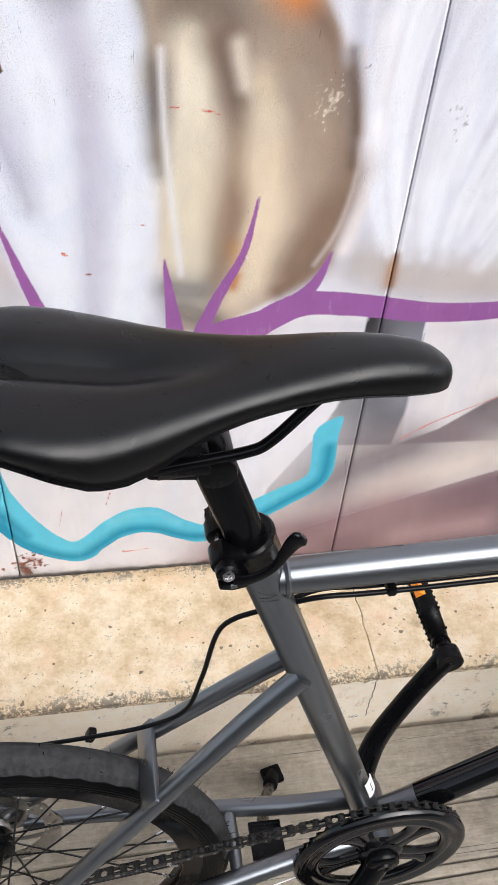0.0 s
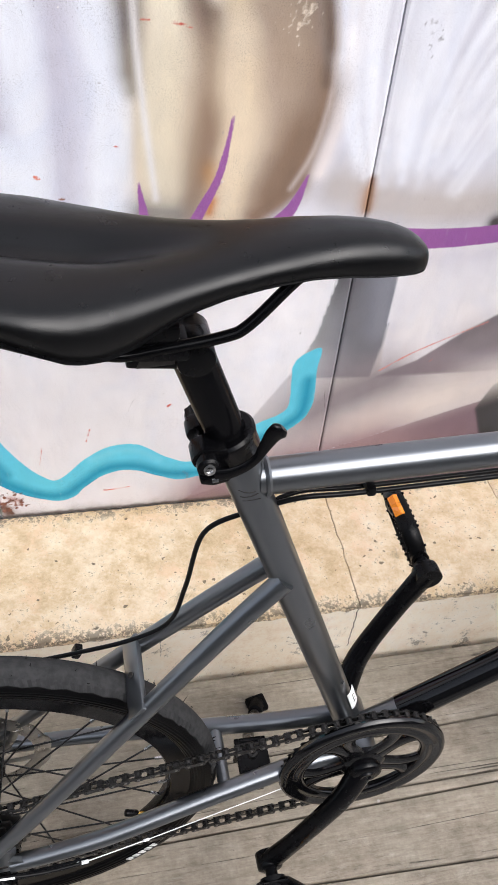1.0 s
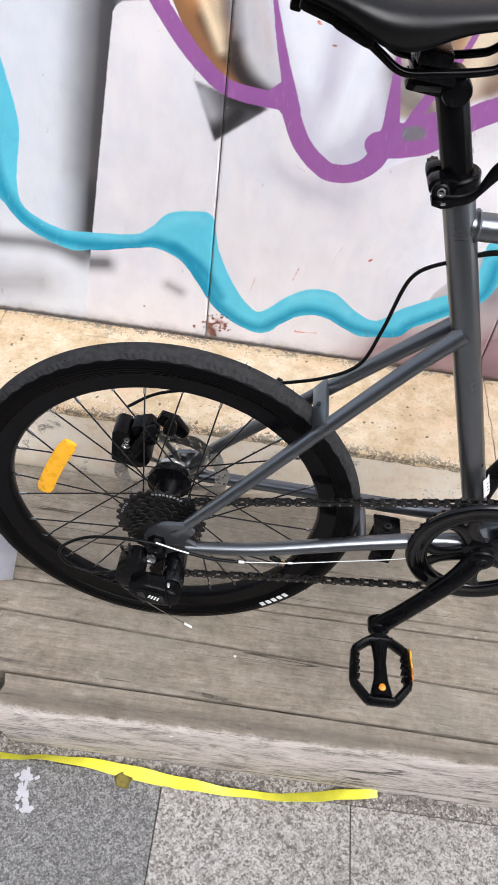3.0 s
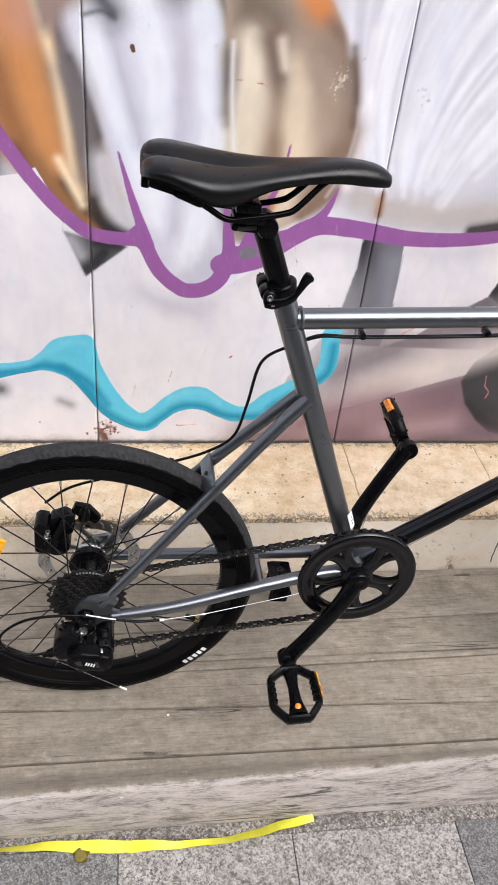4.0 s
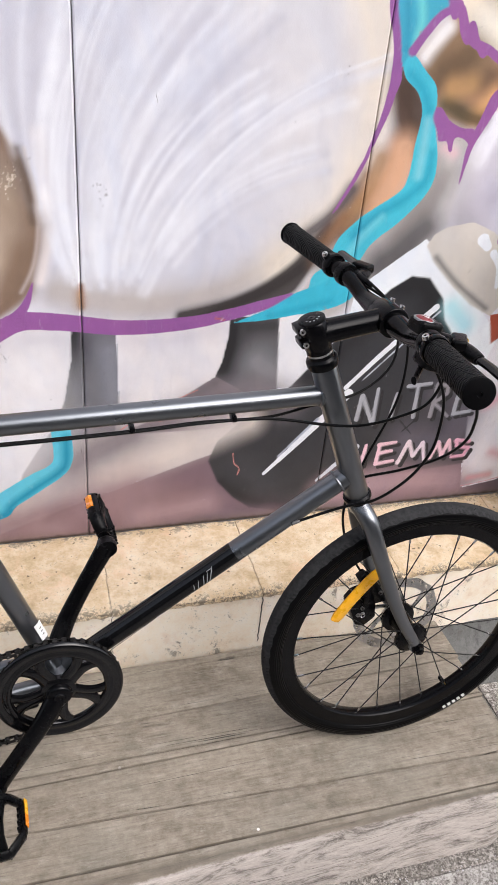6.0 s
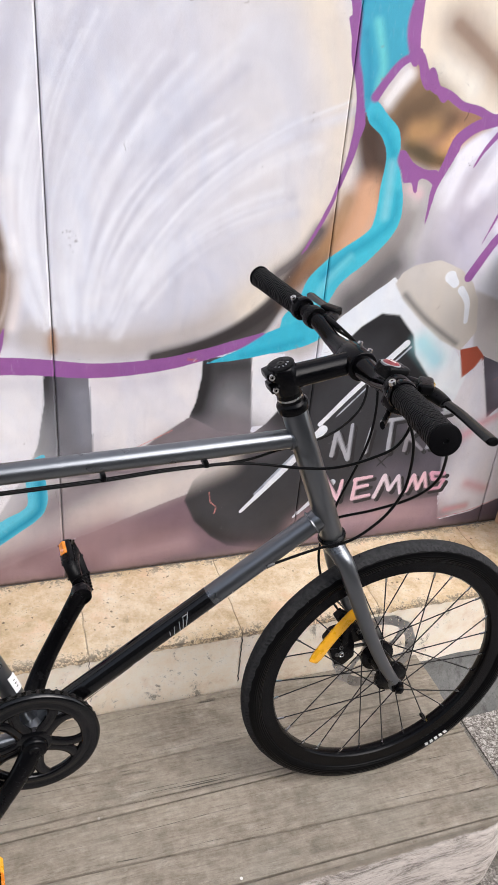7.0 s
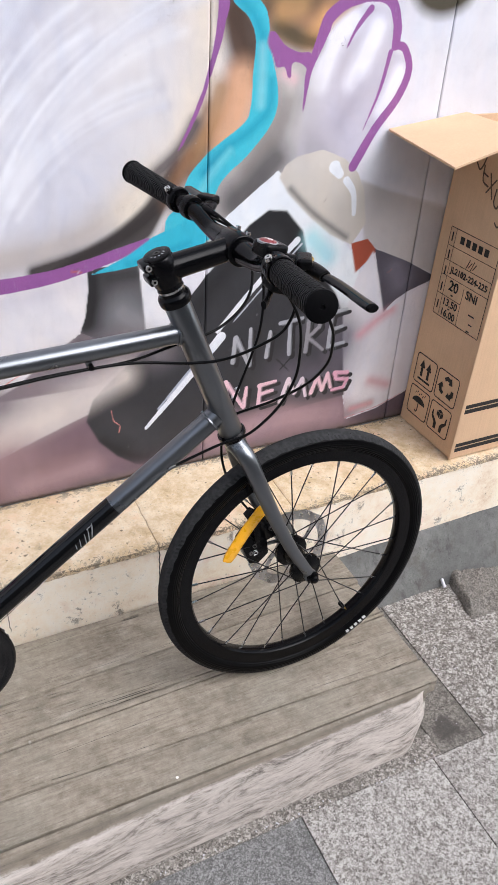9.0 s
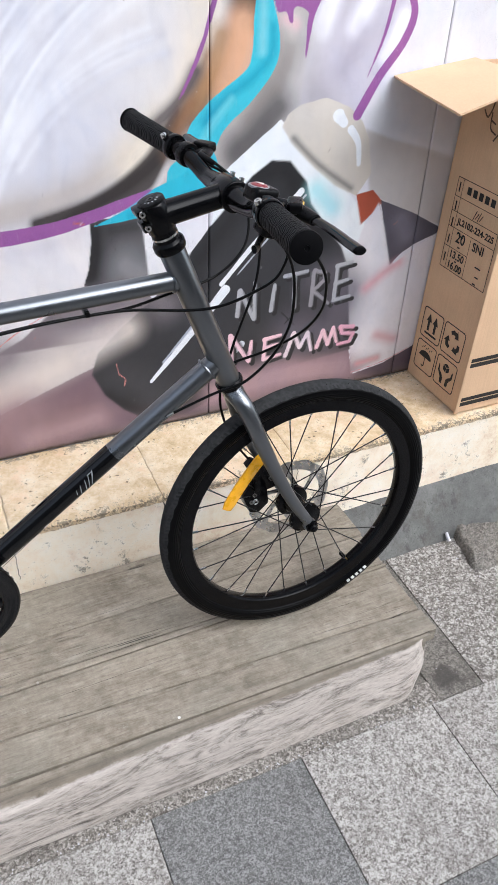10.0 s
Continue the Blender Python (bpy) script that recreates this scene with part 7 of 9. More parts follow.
def chain(y):
    """A roller chain: over the chainring, the sprocket and the two jockey wheels."""
    def arc(cx, cz, r, a0, a1, n):
        return [Vector((cx + r * math.cos(radians(a0 + (a1 - a0) * k / n)), y, cz + r * math.sin(radians(a0 + (a1 - a0) * k / n)))) for k in range(n + 1)]

    up_w, low_w = (-0.387, 0.212), (-0.402, 0.158)
    run = arc(BB[0], BB[1], 0.0885, -100, 98, 26) + arc(REAR[0], REAR[1], 0.0335, 98, 235, 8) + arc(up_w[0], up_w[1], 0.0175, 60, -60, 6) + arc(low_w[0], low_w[1], 0.0175, 120, 275, 8)
    run.append(run[0])
    seg = [(run[i + 1] - run[i]).length for i in range(len(run) - 1)]
    total = sum(seg)
    n = round(total / 0.0127 / 2) * 2
    pts = []
    for k in range(n):
        s = total * k / n
        i = 0
        while s > seg[i]:
            s -= seg[i]
            i += 1
        pts.append(run[i].lerp(run[i + 1], s / seg[i]))
    b = B()
    for p in pts:
        rod(b, p + Vector((0, -0.0048, 0)), p + Vector((0, 0.0048, 0)), 0.0015, 8)
    root = part("chain", b, PIN_STEEL, bike, "oiled steel roller chain")

    def link(h):
        q = B()
        for f in (-1, 1):
            out = []
            for cx, a0 in ((0.0127, -65), (0.0, 115)):
                out += [(cx + 0.0042 * math.cos(radians(a0 + 130 * k / 8)), 0.0042 * math.sin(radians(a0 + 130 * k / 8))) for k in range(9)]
                out.append((0.00635, 0.0024 if cx else -0.0024))
            plate(q, out, f * h - 0.0005, f * h + 0.0005)
        if h < 0.003:
            for cx in (0.0, 0.0127):
                rod(q, (cx, -h, 0), (cx, h, 0), 0.0036, 8)
        return finish(q, "chain_link", CHAIN_STEEL)

    outer, inner = link(0.0038), link(0.0022)
    for k in range(n):
        a, c = pts[k], pts[(k + 1) % n]
        ang = math.atan2(c.z - a.z, c.x - a.x)
        piece("chain_link", outer if k % 2 else inner, Matrix.Translation(a) @ Matrix.Rotation(-ang, 4, "Y"), root)
    derailleur(up_w, low_w, y - 0.010)


def derailleur(up_w, low_w, y):
    """Two knuckles, an outer link with a recessed cover, a cage with two jockey wheels."""
    b = slab(B(), [(-0.4359, 0.2148), (-0.4296, 0.2256), (-0.4152, 0.2283), (-0.3927, 0.2229), (-0.3738, 0.2166), (-0.3693, 0.2058), (-0.3720, 0.1932), (-0.3846, 0.1860), (-0.4062, 0.1878), (-0.4260, 0.1950), (-0.4350, 0.2031)], Y0 - 0.117, Y0 - 0.094, 0.005)
    body = part("rear_derailleur", b, BLACK_PLASTIC, bike, "black rear derailleur", 50)
    b = slab(B(), [(-0.4566, 0.2112), (-0.4530, 0.2346), (-0.4404, 0.2472), (-0.4242, 0.2490), (-0.4161, 0.2382), (-0.4188, 0.2157), (-0.4296, 0.2004), (-0.4467, 0.1986)], Y0 - 0.104, Y0 - 0.070, 0.006)
    knuckle = part("knuckle", b, BLACK_ALLOY, body, angle=50)
    b = rod(B(), (-0.4080, Y0 - 0.060, 0.2436), (-0.4098, Y0 - 0.082, 0.2400), 0.0125, 20, 0.002)
    slab(b, [(-0.4224, 0.2364), (-0.4170, 0.2508), (-0.4008, 0.2526), (-0.3954, 0.2418), (-0.4044, 0.2292), (-0.4170, 0.2274)], Y0 - 0.084, Y0 - 0.066, 0.003)
    part("mount_knuckle", b, BLACK_ALLOY, body, angle=50)
    b = rod(B(), (-0.3837, Y0 - 0.046, 0.2166), (-0.3828, Y0 - 0.100, 0.2112), 0.0145, 24, 0.002)
    part("cage_knuckle", b, DARK_PAINT, body, "gloss black spring housing")
    b = slab(B(), [(-0.4278, 0.2166), (-0.4188, 0.2220), (-0.3864, 0.2157), (-0.3828, 0.1986), (-0.3900, 0.1932), (-0.4152, 0.1977), (-0.4260, 0.2058)], Y0 - 0.1192, Y0 - 0.114, 0.0014)
    cover = part("cover_plate", b, SATIN_BLACK, body)
    # recesses are not sunk: black plates on the cover give their shade
    for ring in ([(-0.4242, 0.2139), (-0.4161, 0.2166), (-0.4125, 0.2040), (-0.4215, 0.2076)], [(-0.3963, 0.2130), (-0.3909, 0.2121), (-0.3891, 0.2004), (-0.3945, 0.2004)]):
        part("recess_shade", plate(B(), ring, Y0 - 0.1195, Y0 - 0.117), INK_AND_HOLES, cover)
    b = B()
    for k in range(4):
        block(b, (-0.4080 + 0.0036 * k, Y0 - 0.1197, 0.2095 - 0.0014 * k), (0.0020, 0.0008, 0.0062), (0, 22, 0))
    part("emblem_bar", b, WHITE_PRINT, cover)
    b = slab(B(), [(-0.3891, 0.2220), (-0.3864, 0.2220), (-0.3801, 0.1878), (-0.3828, 0.1878)], Y0 - 0.1184, Y0 - 0.092, 0.0008)
    part("link_rib", b, BLACK_ALLOY, body)
    b = rod(B(), (-0.4530, Y0 - 0.092, 0.2076), (-0.4638, Y0 - 0.094, 0.2040), 0.0068, 10, 0.001)
    rod(b, (-0.4638, Y0 - 0.094, 0.2040), (-0.4710, Y0 - 0.095, 0.2013), 0.0042, 12, 0.0008, 0.0032)
    part("barrel_adjuster", b, BLACK_PLASTIC, body)
    for x, z in ((-0.4494, 0.2499), (-0.4395, 0.2553)):
        part("limit_screw", rod(B(), (x, Y0 - 0.078, z - 0.010), (x - 0.002, Y0 - 0.078, z), 0.0022, 8, 0.0004), CHAIN_STEEL, body)
    part("anchor_bolt", rod(B(), (-0.4161, Y0 - 0.108, 0.1932), (-0.4170, Y0 - 0.110, 0.1824), 0.0042, 6, 0.0006), CHAIN_STEEL, body)
    for f in (-1, 1):
        b = B()
        ring = [(up_w[0] - 0.012, up_w[1] + 0.008), (up_w[0] + 0.010, up_w[1] + 0.012), (up_w[0] + 0.014, up_w[1] - 0.004), (low_w[0] + 0.022, low_w[1] + 0.004), (low_w[0] + 0.014, low_w[1] - 0.014), (low_w[0] - 0.010, low_w[1] - 0.014), (low_w[0] - 0.014, low_w[1] + 0.008)]
        plate(b, ring, y + 0.007 * f - 0.001, y + 0.007 * f + 0.001)
        part("cage_plate", b, BLACK_ALLOY, body)
    for w in (up_w, low_w):
        out = []
        for i in range(44):
            a = 2 * math.pi * i / 44
            rr = 0.0150 + (0.0042 if i % 4 in (1, 2) else 0)
            out.append((w[0] + rr * math.cos(a), w[1] + rr * math.sin(a)))
        part("jockey_wheel", plate(B(), out, y - 0.002, y + 0.002), BLACK_PLASTIC, body)
    part("bolt", lathe(B(), (-0.4130, Y0 - 0.0845, 0.240), (0, -0.94, 0.34), [(0.0, 0.0010), (0.0030, 0.0010), (0.0036, 0.0034), (0.0066, 0.0030), (0.0074, 0.0012), (0.0074, -0.006)], 18), CHROME, body, "bright steel mounting bolt")
    part("link_pin", rod(B(), (-0.386, Y0 - 0.112, 0.2225), (-0.386, Y0 - 0.106, 0.2245), 0.0022, 8, 0.0004), CHROME, body)
    b = sweep(B(), smooth_path([(-0.449, y - 0.052, 0.184), (-0.420, y - 0.060, 0.172), (-0.388, y - 0.062, 0.150), (-0.354, y - 0.062, 0.125)], 5), 0.0008, 6)
    wire = part("cable_end", b, CHROME, body, "bare steel cable end")
    part("crimp", rod(B(), (-0.362, y - 0.062, 0.131), (-0.352, y - 0.062, 0.1235), 0.0016, 8), WHITE_PRINT, wire)


def fork():
    b = B()
    crown = P(at_steer(0.540), 0.540)
    rod(b, crown, P(at_steer(0.520), 0.520), 0.0165, 20, 0.003)
    root = part("fork_crown", b, STEEL_GREY, bike)
    for s in (1, -1):
        pts = smooth_path([P(at_steer(0.532) - 0.002, 0.532, 0.006 * s), P(0.460, 0.511, 0.028 * s), P(0.478, 0.461, 0.041 * s), P(0.506, 0.393, 0.045 * s), P(0.539, 0.324, 0.0465 * s), P(0.572, 0.268, 0.0475 * s)], 6)
        k = len(pts)
        b = sweep(B(), pts, [0.0150 - 0.0062 * (i / (k - 1)) for i in range(k)], 18, wide=0.85)
        plate(b, oval(FORE[0] - 0.003, FORE[1] + 0.003, 0.0135, 0.0115, 16, -0.9), Y0 - 0.0500 * s, Y0 - 0.0445 * s)
        part("fork_blade", b, STEEL_GREY, root)


def cockpit():
    d = Vector((-0.381, 0, 1)).normalized()
    S = lambda z: P(at_steer(z), z)
    b = lathe(B(), S(0.762), d, [(0.0145, 0.0), (0.0205, 0.0), (0.0215, 0.003), (0.0215, 0.010), (0.020, 0.0125), (0.0175, 0.015), (0.017, 0.020), (0.0145, 0.020)], 30)
    lathe(b, S(0.762), d, [(0.014, 0.0225), (0.0172, 0.0225), (0.0172, 0.031), (0.014, 0.031)], 30)
    root = part("headset", b, BLACK_ALLOY, bike)
    part("spacer", lathe(B(), S(0.762), d, [(0.014, 0.0198), (0.0176, 0.0198), (0.0176, 0.0227), (0.014, 0.0227)], 30), CHROME, root, "thin silver spacer")
    part("lower_cup", lathe(B(), S(0.548), d, [(0.012, -0.008), (0.0195, -0.008), (0.0212, -0.005), (0.0212, 0.0), (0.018, 0.003), (0.012, 0.003)], 30), BLACK_ALLOY, root)
    # stem
    clampc = Vector((0.4445, Y0, 0.8240))
    base = S(0.806)
    b = lathe(B(), base, d, [(0.0, -0.020), (0.0165, -0.020), (0.0182, -0.018), (0.0188, 0.0), (0.0182, 0.017), (0.0165, 0.0195), (0.0, 0.0195)], 30)
    pts = [base + Vector((0.006, 0, 0.001)), base.lerp(clampc, 0.25), base.lerp(clampc, 0.8), clampc]
    sweep(b, pts, [0.0170, 0.0160, 0.0155, 0.0165], 22)
    rod(b, clampc + Vector((0, 0.0215, 0)), clampc - Vector((0, 0.0215, 0)), 0.0205, 28, 0.002)
    for z in (-0.010, 0.009):
        block(b, base + d * z + Vector((-0.019, 0, 0)), (0.014, 0.026, 0.011), (0, -21, 0), 0.003, 2)
    stem = part("stem", b, SATIN_BLACK, bike, "black alloy stem", 50)
    cap = lathe(B(), base + d * 0.0195, d, [(0.0, 0.0022), (0.004, 0.0022), (0.005, 0.0035), (0.015, 0.004), (0.0176, 0.0028), (0.0178, 0.0)], 28)
    part("top_cap", cap, BLACK_PLASTIC, stem)
    part("cap_bolt", lathe(B(), base + d * 0.022, d, [(0.0022, 0.0005), (0.0024, 0.0018), (0.0048, 0.0016), (0.0052, 0.0)], 14), CHAIN_STEEL, stem)
    b = B()
    for k in range(5):
        a = radians(-60 + 30 * k)
        q = base + d * 0.0236 + Vector((0.0105 * math.sin(a), -0.0105 * math.cos(a), 0)) + d * (0.0105 * math.sin(a) * 0.356)
        block(b, q, (0.0016, 0.0028, 0.0004), (0, -21, math.degrees(a)))
    part("cap_mark", b, GREY_PRINT, stem)
    for z in (-0.010, 0.009):
        c = base + d * z + Vector((-0.020, -0.0135, 0))
        part("stem_bolt", lathe(B(), c, (0, -1, 0), [(0.0014, 0.0002), (0.0016, 0.0022), (0.0038, 0.002), (0.0042, 0.0), (0.0042, -0.003)], 14), CHROME, stem, "bright steel clamp bolt")
    for y in (-0.014, 0.014):
        for f in (1, -1):
            c = clampc + Vector((0.006 + 0.004 * f, y, 0.0195 * f))
            part("stem_bolt", lathe(B(), c, (0.3, 0, f), [(0.0012, 0.0003), (0.0014, 0.0024), (0.0034, 0.0022), (0.0036, -0.002)], 12), CHROME, stem, "bright steel clamp bolt")
    # bar
    half = [(0.0, 0.4445, 0.8240), (0.045, 0.4445, 0.8240), (0.075, 0.4425, 0.8265), (0.105, 0.4385, 0.8355), (0.135, 0.4315, 0.843), (0.160, 0.4255, 0.8465), (0.278, 0.4040, 0.8563)]
    pts = [(x, Y0 - s, z) for s, x, z in half[::-1]] + [(x, Y0 + s, z) for s, x, z in half[1:]]
    line = smooth_path(pts, 6)
    bar = part("handlebar", sweep(B(), line, [0.0112 + (0.0042 if abs(p.y - Y0) < 0.03 else (0.0042 * max(0, (0.07 - abs(p.y - Y0)) / 0.04) if abs(p.y - Y0) < 0.07 else 0)) for p in line], 20), SATIN_BLACK, bike, "black alloy flat handlebar")
    for s in (1, -1):
        a, e = Vector((0.4260, Y0 - 0.157 * s, 0.8463)), Vector((0.4010, Y0 - 0.292 * s, 0.8577))
        ax = (e - a).normalized()
        n = 36
        prof = []
        for k in range(n + 1):
            f = k / n
            r = 0.0147 + 0.0012 * f + (0.0005 if k % 2 else 0.0)
            if k in (0, n):
                r -= 0.003
            prof.append((r, f * 0.124))
        prof = [(0.0115, 0.0)] + prof 
        grip = part("grip", lathe(B(), a, ax, prof, 32), GRIP, bar, "black knurled rubber grip", 25)
        part("end_cap", lathe(B(), a + ax * 0.1235, ax, [(0.0120, -0.001), (0.0168, 0.0), (0.0172, 0.0012), (0.0168, 0.0030), (0.0150, 0.0040), (0.0030, 0.0042), (0.0024, 0.0026), (0.0, 0.0026)], 32), RUBBER, grip)
        # lock ring with a bright bolt
        b = lathe(B(), a - ax * 0.004, ax, [(0.0112, -0.006), (0.0165, -0.006), (0.0176, -0.004), (0.0176, 0.003), (0.0165, 0.005), (0.0112, 0.005)], 24, True)
        block(b, a - ax * 0.004 + Vector((-0.012, 0, 0.012)), (0.010, 0.009, 0.009), (0, -40, 0), 0.002)
        part("lock_ring", b, BLACK_ALLOY, bar)
        part("ring_bolt", lathe(B(), a - ax * 0.004 + Vector((-0.0155, 0, 0.0165)), (-0.4, 0, 0.9), [(0.0015, 0.0), (0.0016, 0.0022), (0.0040, 0.002), (0.0044, 0.0), (0.0044, -0.003)], 12), CHROME, bar)
        # brake lever: clamp, housing, blade, barrel adjuster
        c = Vector((0.4355, Y0 - 0.127 * s, 0.8410))
        b = lathe(B(), c - ax * 0.007, ax, [(0.0112, 0.0), (0.0160, 0.0), (0.0165, 0.002), (0.0165, 0.012), (0.0160, 0.014), (0.0112, 0.014)], 22, True)
        body = smooth_path([c + Vector((0.014, 0.022 * s, 0.002)), c + Vector((0.026, 0.004 * s, 0.001)), c + Vector((0.036, -0.020 * s, -0.001)), c + Vector((0.040, -0.040 * s, -0.003))], 5)
        sweep(b, body, [0.0075 + 0.003 * math.sin(i / len(body) * 3) for i in range(len(body))], 12, up=(0, 0, 1), wide=0.8)
        block(b, c + Vector((0.018, 0.004 * s, 0.0)), (0.022, 0.018, 0.014), (0, 0, 0), 0.004)
        lever = part("brake_lever", b, BLACK_PLASTIC, bar, angle=50)
        tp = smooth_path([c + Vector((0.038, -0.028 * s, -0.002)), c + Vector((0.045, -0.056 * s, -0.005)), c + Vector((0.0470, -0.080 * s, -0.007)), c + Vector((0.0470, -0.102 * s, -0.008)), c + Vector((0.0470, -0.124 * s, -0.0085))], 6)
        part("lever_blade", sweep(B(), tp, [0.0070 + 0.0008 * i / len(tp) for i in range(len(tp))], 10, up=(0, 0, 1), wide=0.62), DARK_PAINT, lever, "gloss black lever blade")
        part("lever_tip", sweep(B(), [tp[-1] + Vector((0, -0.0002 * s, 0)), tp[-1] + Vector((0.0004, -0.004 * s, 0))], [0.0078, 0.0066], 10, up=(0, 0, 1), wide=0.62), RUBBER, lever)
        block_at = c + Vector((0.030, -0.010 * s, 0.006))
        part("lever_perch", block(B(), block_at, (0.018, 0.030, 0.013), (0, 0, -28 * s), 0.004, 3), BLACK_PLASTIC, lever, angle=50)
        b = rod(B(), c + Vector((0.012, 0.020 * s, 0.003)), c + Vector((0.020, 0.048 * s, -0.002)), 0.0055, 12, 0.001, 0.0035)
        part("barrel_adjuster", b, BLACK_PLASTIC, lever)
        if s > 0:
            part("pivot_bolt", lathe(B(), c + Vector((0.035, -0.012, 0.0085)), (-0.3, -0.3, 0.9), [(0.002, 0.0), (0.0024, 0.0016), (0.0045, 0.0014), (0.0055, 0.0)], 14), BRASS, lever)
    # gear shifter with a red window, under the near grip's inner end
    c = Vector((0.4355, Y0 - 0.098, 0.8375))
    b = B()
    block(b, c + Vector((0.006, 0, 0.014)), (0.034, 0.030, 0.018), (0, 12, 8), 0.006, 3)
    block(b, c + Vector((0.008, -0.02, -0.022)), (0.030, 0.030, 0.016), (0, 20, 0), 0.006, 3)
    sweep(b, smooth_path([c + Vector((0.0, -0.02, -0.026)), c + Vector((-0.016, -0.038, -0.034)), c + Vector((-0.026, -0.052, -0.030))], 5), 0.005, 10, wide=0.6)
    sh = part("gear_shifter", b, BLACK_PLASTIC, bike, angle=50)
    dome = lathe(B(), c + Vector((0.003, 0, 0.0225)), (0.2, 0, 1), [(0.0108, -0.002), (0.0108, 0.0010), (0.0098, 0.0026), (0.0060, 0.0040), (0.0, 0.0044)], 22)
    part("indicator_window", dome, RED_PLASTIC, sh, "dull red gear indicator window")
    part("window_rim", lathe(B(), c + Vector((0.003, 0, 0.0225)), (0.2, 0, 1), [(0.0106, -0.001), (0.0126, -0.001), (0.0128, 0.0012), (0.0108, 0.0018)], 22, True), GREY_PRINT, sh)
    part("indicator_needle", block(B(), c + Vector((0.003, -0.001, 0.0266)), (0.0022, 0.011, 0.0014), (0, 8, 30), 0.0004, 1), WHITE_PRINT, sh)


def cable(name, pts, r=0.0021, mtl=None, label=""):
    return part(name, sweep(B(), smooth_path(pts, 8), r, 10), mtl or CABLE, bike, label)


def cables():
    # two housings under the top tube, clipped at three places
    near = [(0.293, -0.006, 0.690), (0.372, -0.028, 0.686), (0.411, -0.050, 0.695), (0.447, -0.075, 0.719), (0.474, -0.090, 0.745), (0.482, -0.096, 0.790), (0.450, -0.096, 0.836)]
    far = [(0.293, 0.006, 0.686), (0.36, 0.024, 0.688), (0.44, 0.034, 0.70), (0.49, 0.045, 0.74), (0.495, 0.070, 0.80), (0.455, 0.085, 0.842)]
    for f, tail in ((-1, near), (1, far)):
        y, dz = Y0 + 0.005 * f, -0.004 if f > 0 else 0.0
        c = cable("cable", [(-0.146, Y0 + 0.004 + dz, 0.660), (-0.108, y, 0.680 + dz), (-0.055, y, 0.6795 + dz), (0.10, y, 0.684 + dz), (0.20, y, 0.690 + dz)] + [(x, Y0 + d, z) for x, d, z in tail])
        if f < 0:
            for x in (-0.053, 0.112, 0.245):
                b = B()
                block(b, (x, Y0, 0.6815 + 0.040 * (x + 0.053)), (0.007, 0.018, 0.008), (0, -3, 0), 0.002)
                part("cable_clip", b, BLACK_PLASTIC, c)
    cable("cable", [(-0.146, Y0 + 0.004, 0.660), (-0.176, Y0 + 0.012, 0.632), (-0.189, Y0 + 0.014, 0.565), (-0.203, Y0 + 0.016, 0.513), (-0.238, Y0 + 0.024, 0.480), (-0.29, Y0 + 0.036, 0.452), (-0.36, Y0 + 0.052, 0.418), (-0.43, Y0 + 0.058, 0.392), (-0.470, Y0 + 0.058, 0.362)])
    b = B()
    block(b, (-0.287, Y0 + 0.040, 0.449), (0.008, 0.010, 0.012), (0, 25, 0), 0.002)
    part("cable_tie", b, BLACK_PLASTIC, bike)
    # from the bar down to the down tube, the fork and the front brake
    c = cable("cable", [(x, Y0 - d, z) for x, d, z in ((0.350, 0.017, 0.524), (0.408, 0.035, 0.554), (0.444, 0.055, 0.575), (0.472, 0.075, 0.615), (0.488, 0.088, 0.655), (0.494, 0.095, 0.696), (0.486, 0.100, 0.759), (0.450, 0.100, 0.822))])
    part("ferrule", rod(B(), (0.339, Y0 - 0.0160, 0.5185), (0.351, Y0 - 0.0176, 0.5245), 0.0026, 10, 0.0006), PIN_STEEL, c, "grey steel cable ferrule")
    part("inner_wire", sweep(B(), [(0.341, Y0 - 0.0160, 0.5195), (0.17, Y0 - 0.0120, 0.390), (0.03, Y0 - 0.010, 0.281)], 0.0005, 6), CHROME, c)
    cable("cable", [(x, Y0 - d, z) for x, d, z in ((0.430, -0.016, 0.552), (0.457, -0.010, 0.570), (0.494, 0.020, 0.597), (0.521, 0.065, 0.640), (0.529, 0.100, 0.682), (0.526, 0.120, 0.719), (0.508, 0.135, 0.768), (0.450, 0.132, 0.842))])
    cable("cable", [(0.430, Y0 + 0.115, 0.845), (0.500, Y0 + 0.060, 0.800), (0.505, Y0 + 0.035, 0.70), (0.462, Y0 + 0.030, 0.58), (0.443, Y0 + 0.030, 0.50), (0.470, Y0 + 0.048, 0.41), (0.508, Y0 + 0.056, 0.345)])
    # gear housing at the rear: along the chain stay, then a loop into the derailleur
    c = cable("cable", [(x, Y0 - d, z) for x, d, z in ((-0.303, 0.073, 0.2435), (-0.340, 0.077, 0.2475), (-0.385, 0.080, 0.261), (-0.430, 0.083, 0.272), (-0.490, 0.085, 0.268), (-0.528, 0.084, 0.236), (-0.522, 0.080, 0.200), (-0.488, 0.078, 0.184), (-0.462, 0.076, 0.188))])
    part("ferrule", rod(B(), (-0.308, Y0 - 0.0734, 0.2440), (-0.296, Y0 - 0.0722, 0.2428), 0.0020, 10, 0.0005), WHITE_PRINT, c, "white cable ferrule")
    part("ferrule", rod(B(), (-0.2395, Y0 - 0.0606, 0.2384), (-0.2335, Y0 - 0.0597, 0.2381), 0.0015, 10, 0.0004), WHITE_PRINT, c, "white cable ferrule")
    part("sleeve_mark", sweep(B(), [(-0.408, Y0 - 0.0812, 0.2700), (-0.385, Y0 - 0.0816, 0.2632), (-0.366, Y0 - 0.0806, 0.2570)], 0.0011, 8), WHITE_PRINT, c, "white print on the housing")
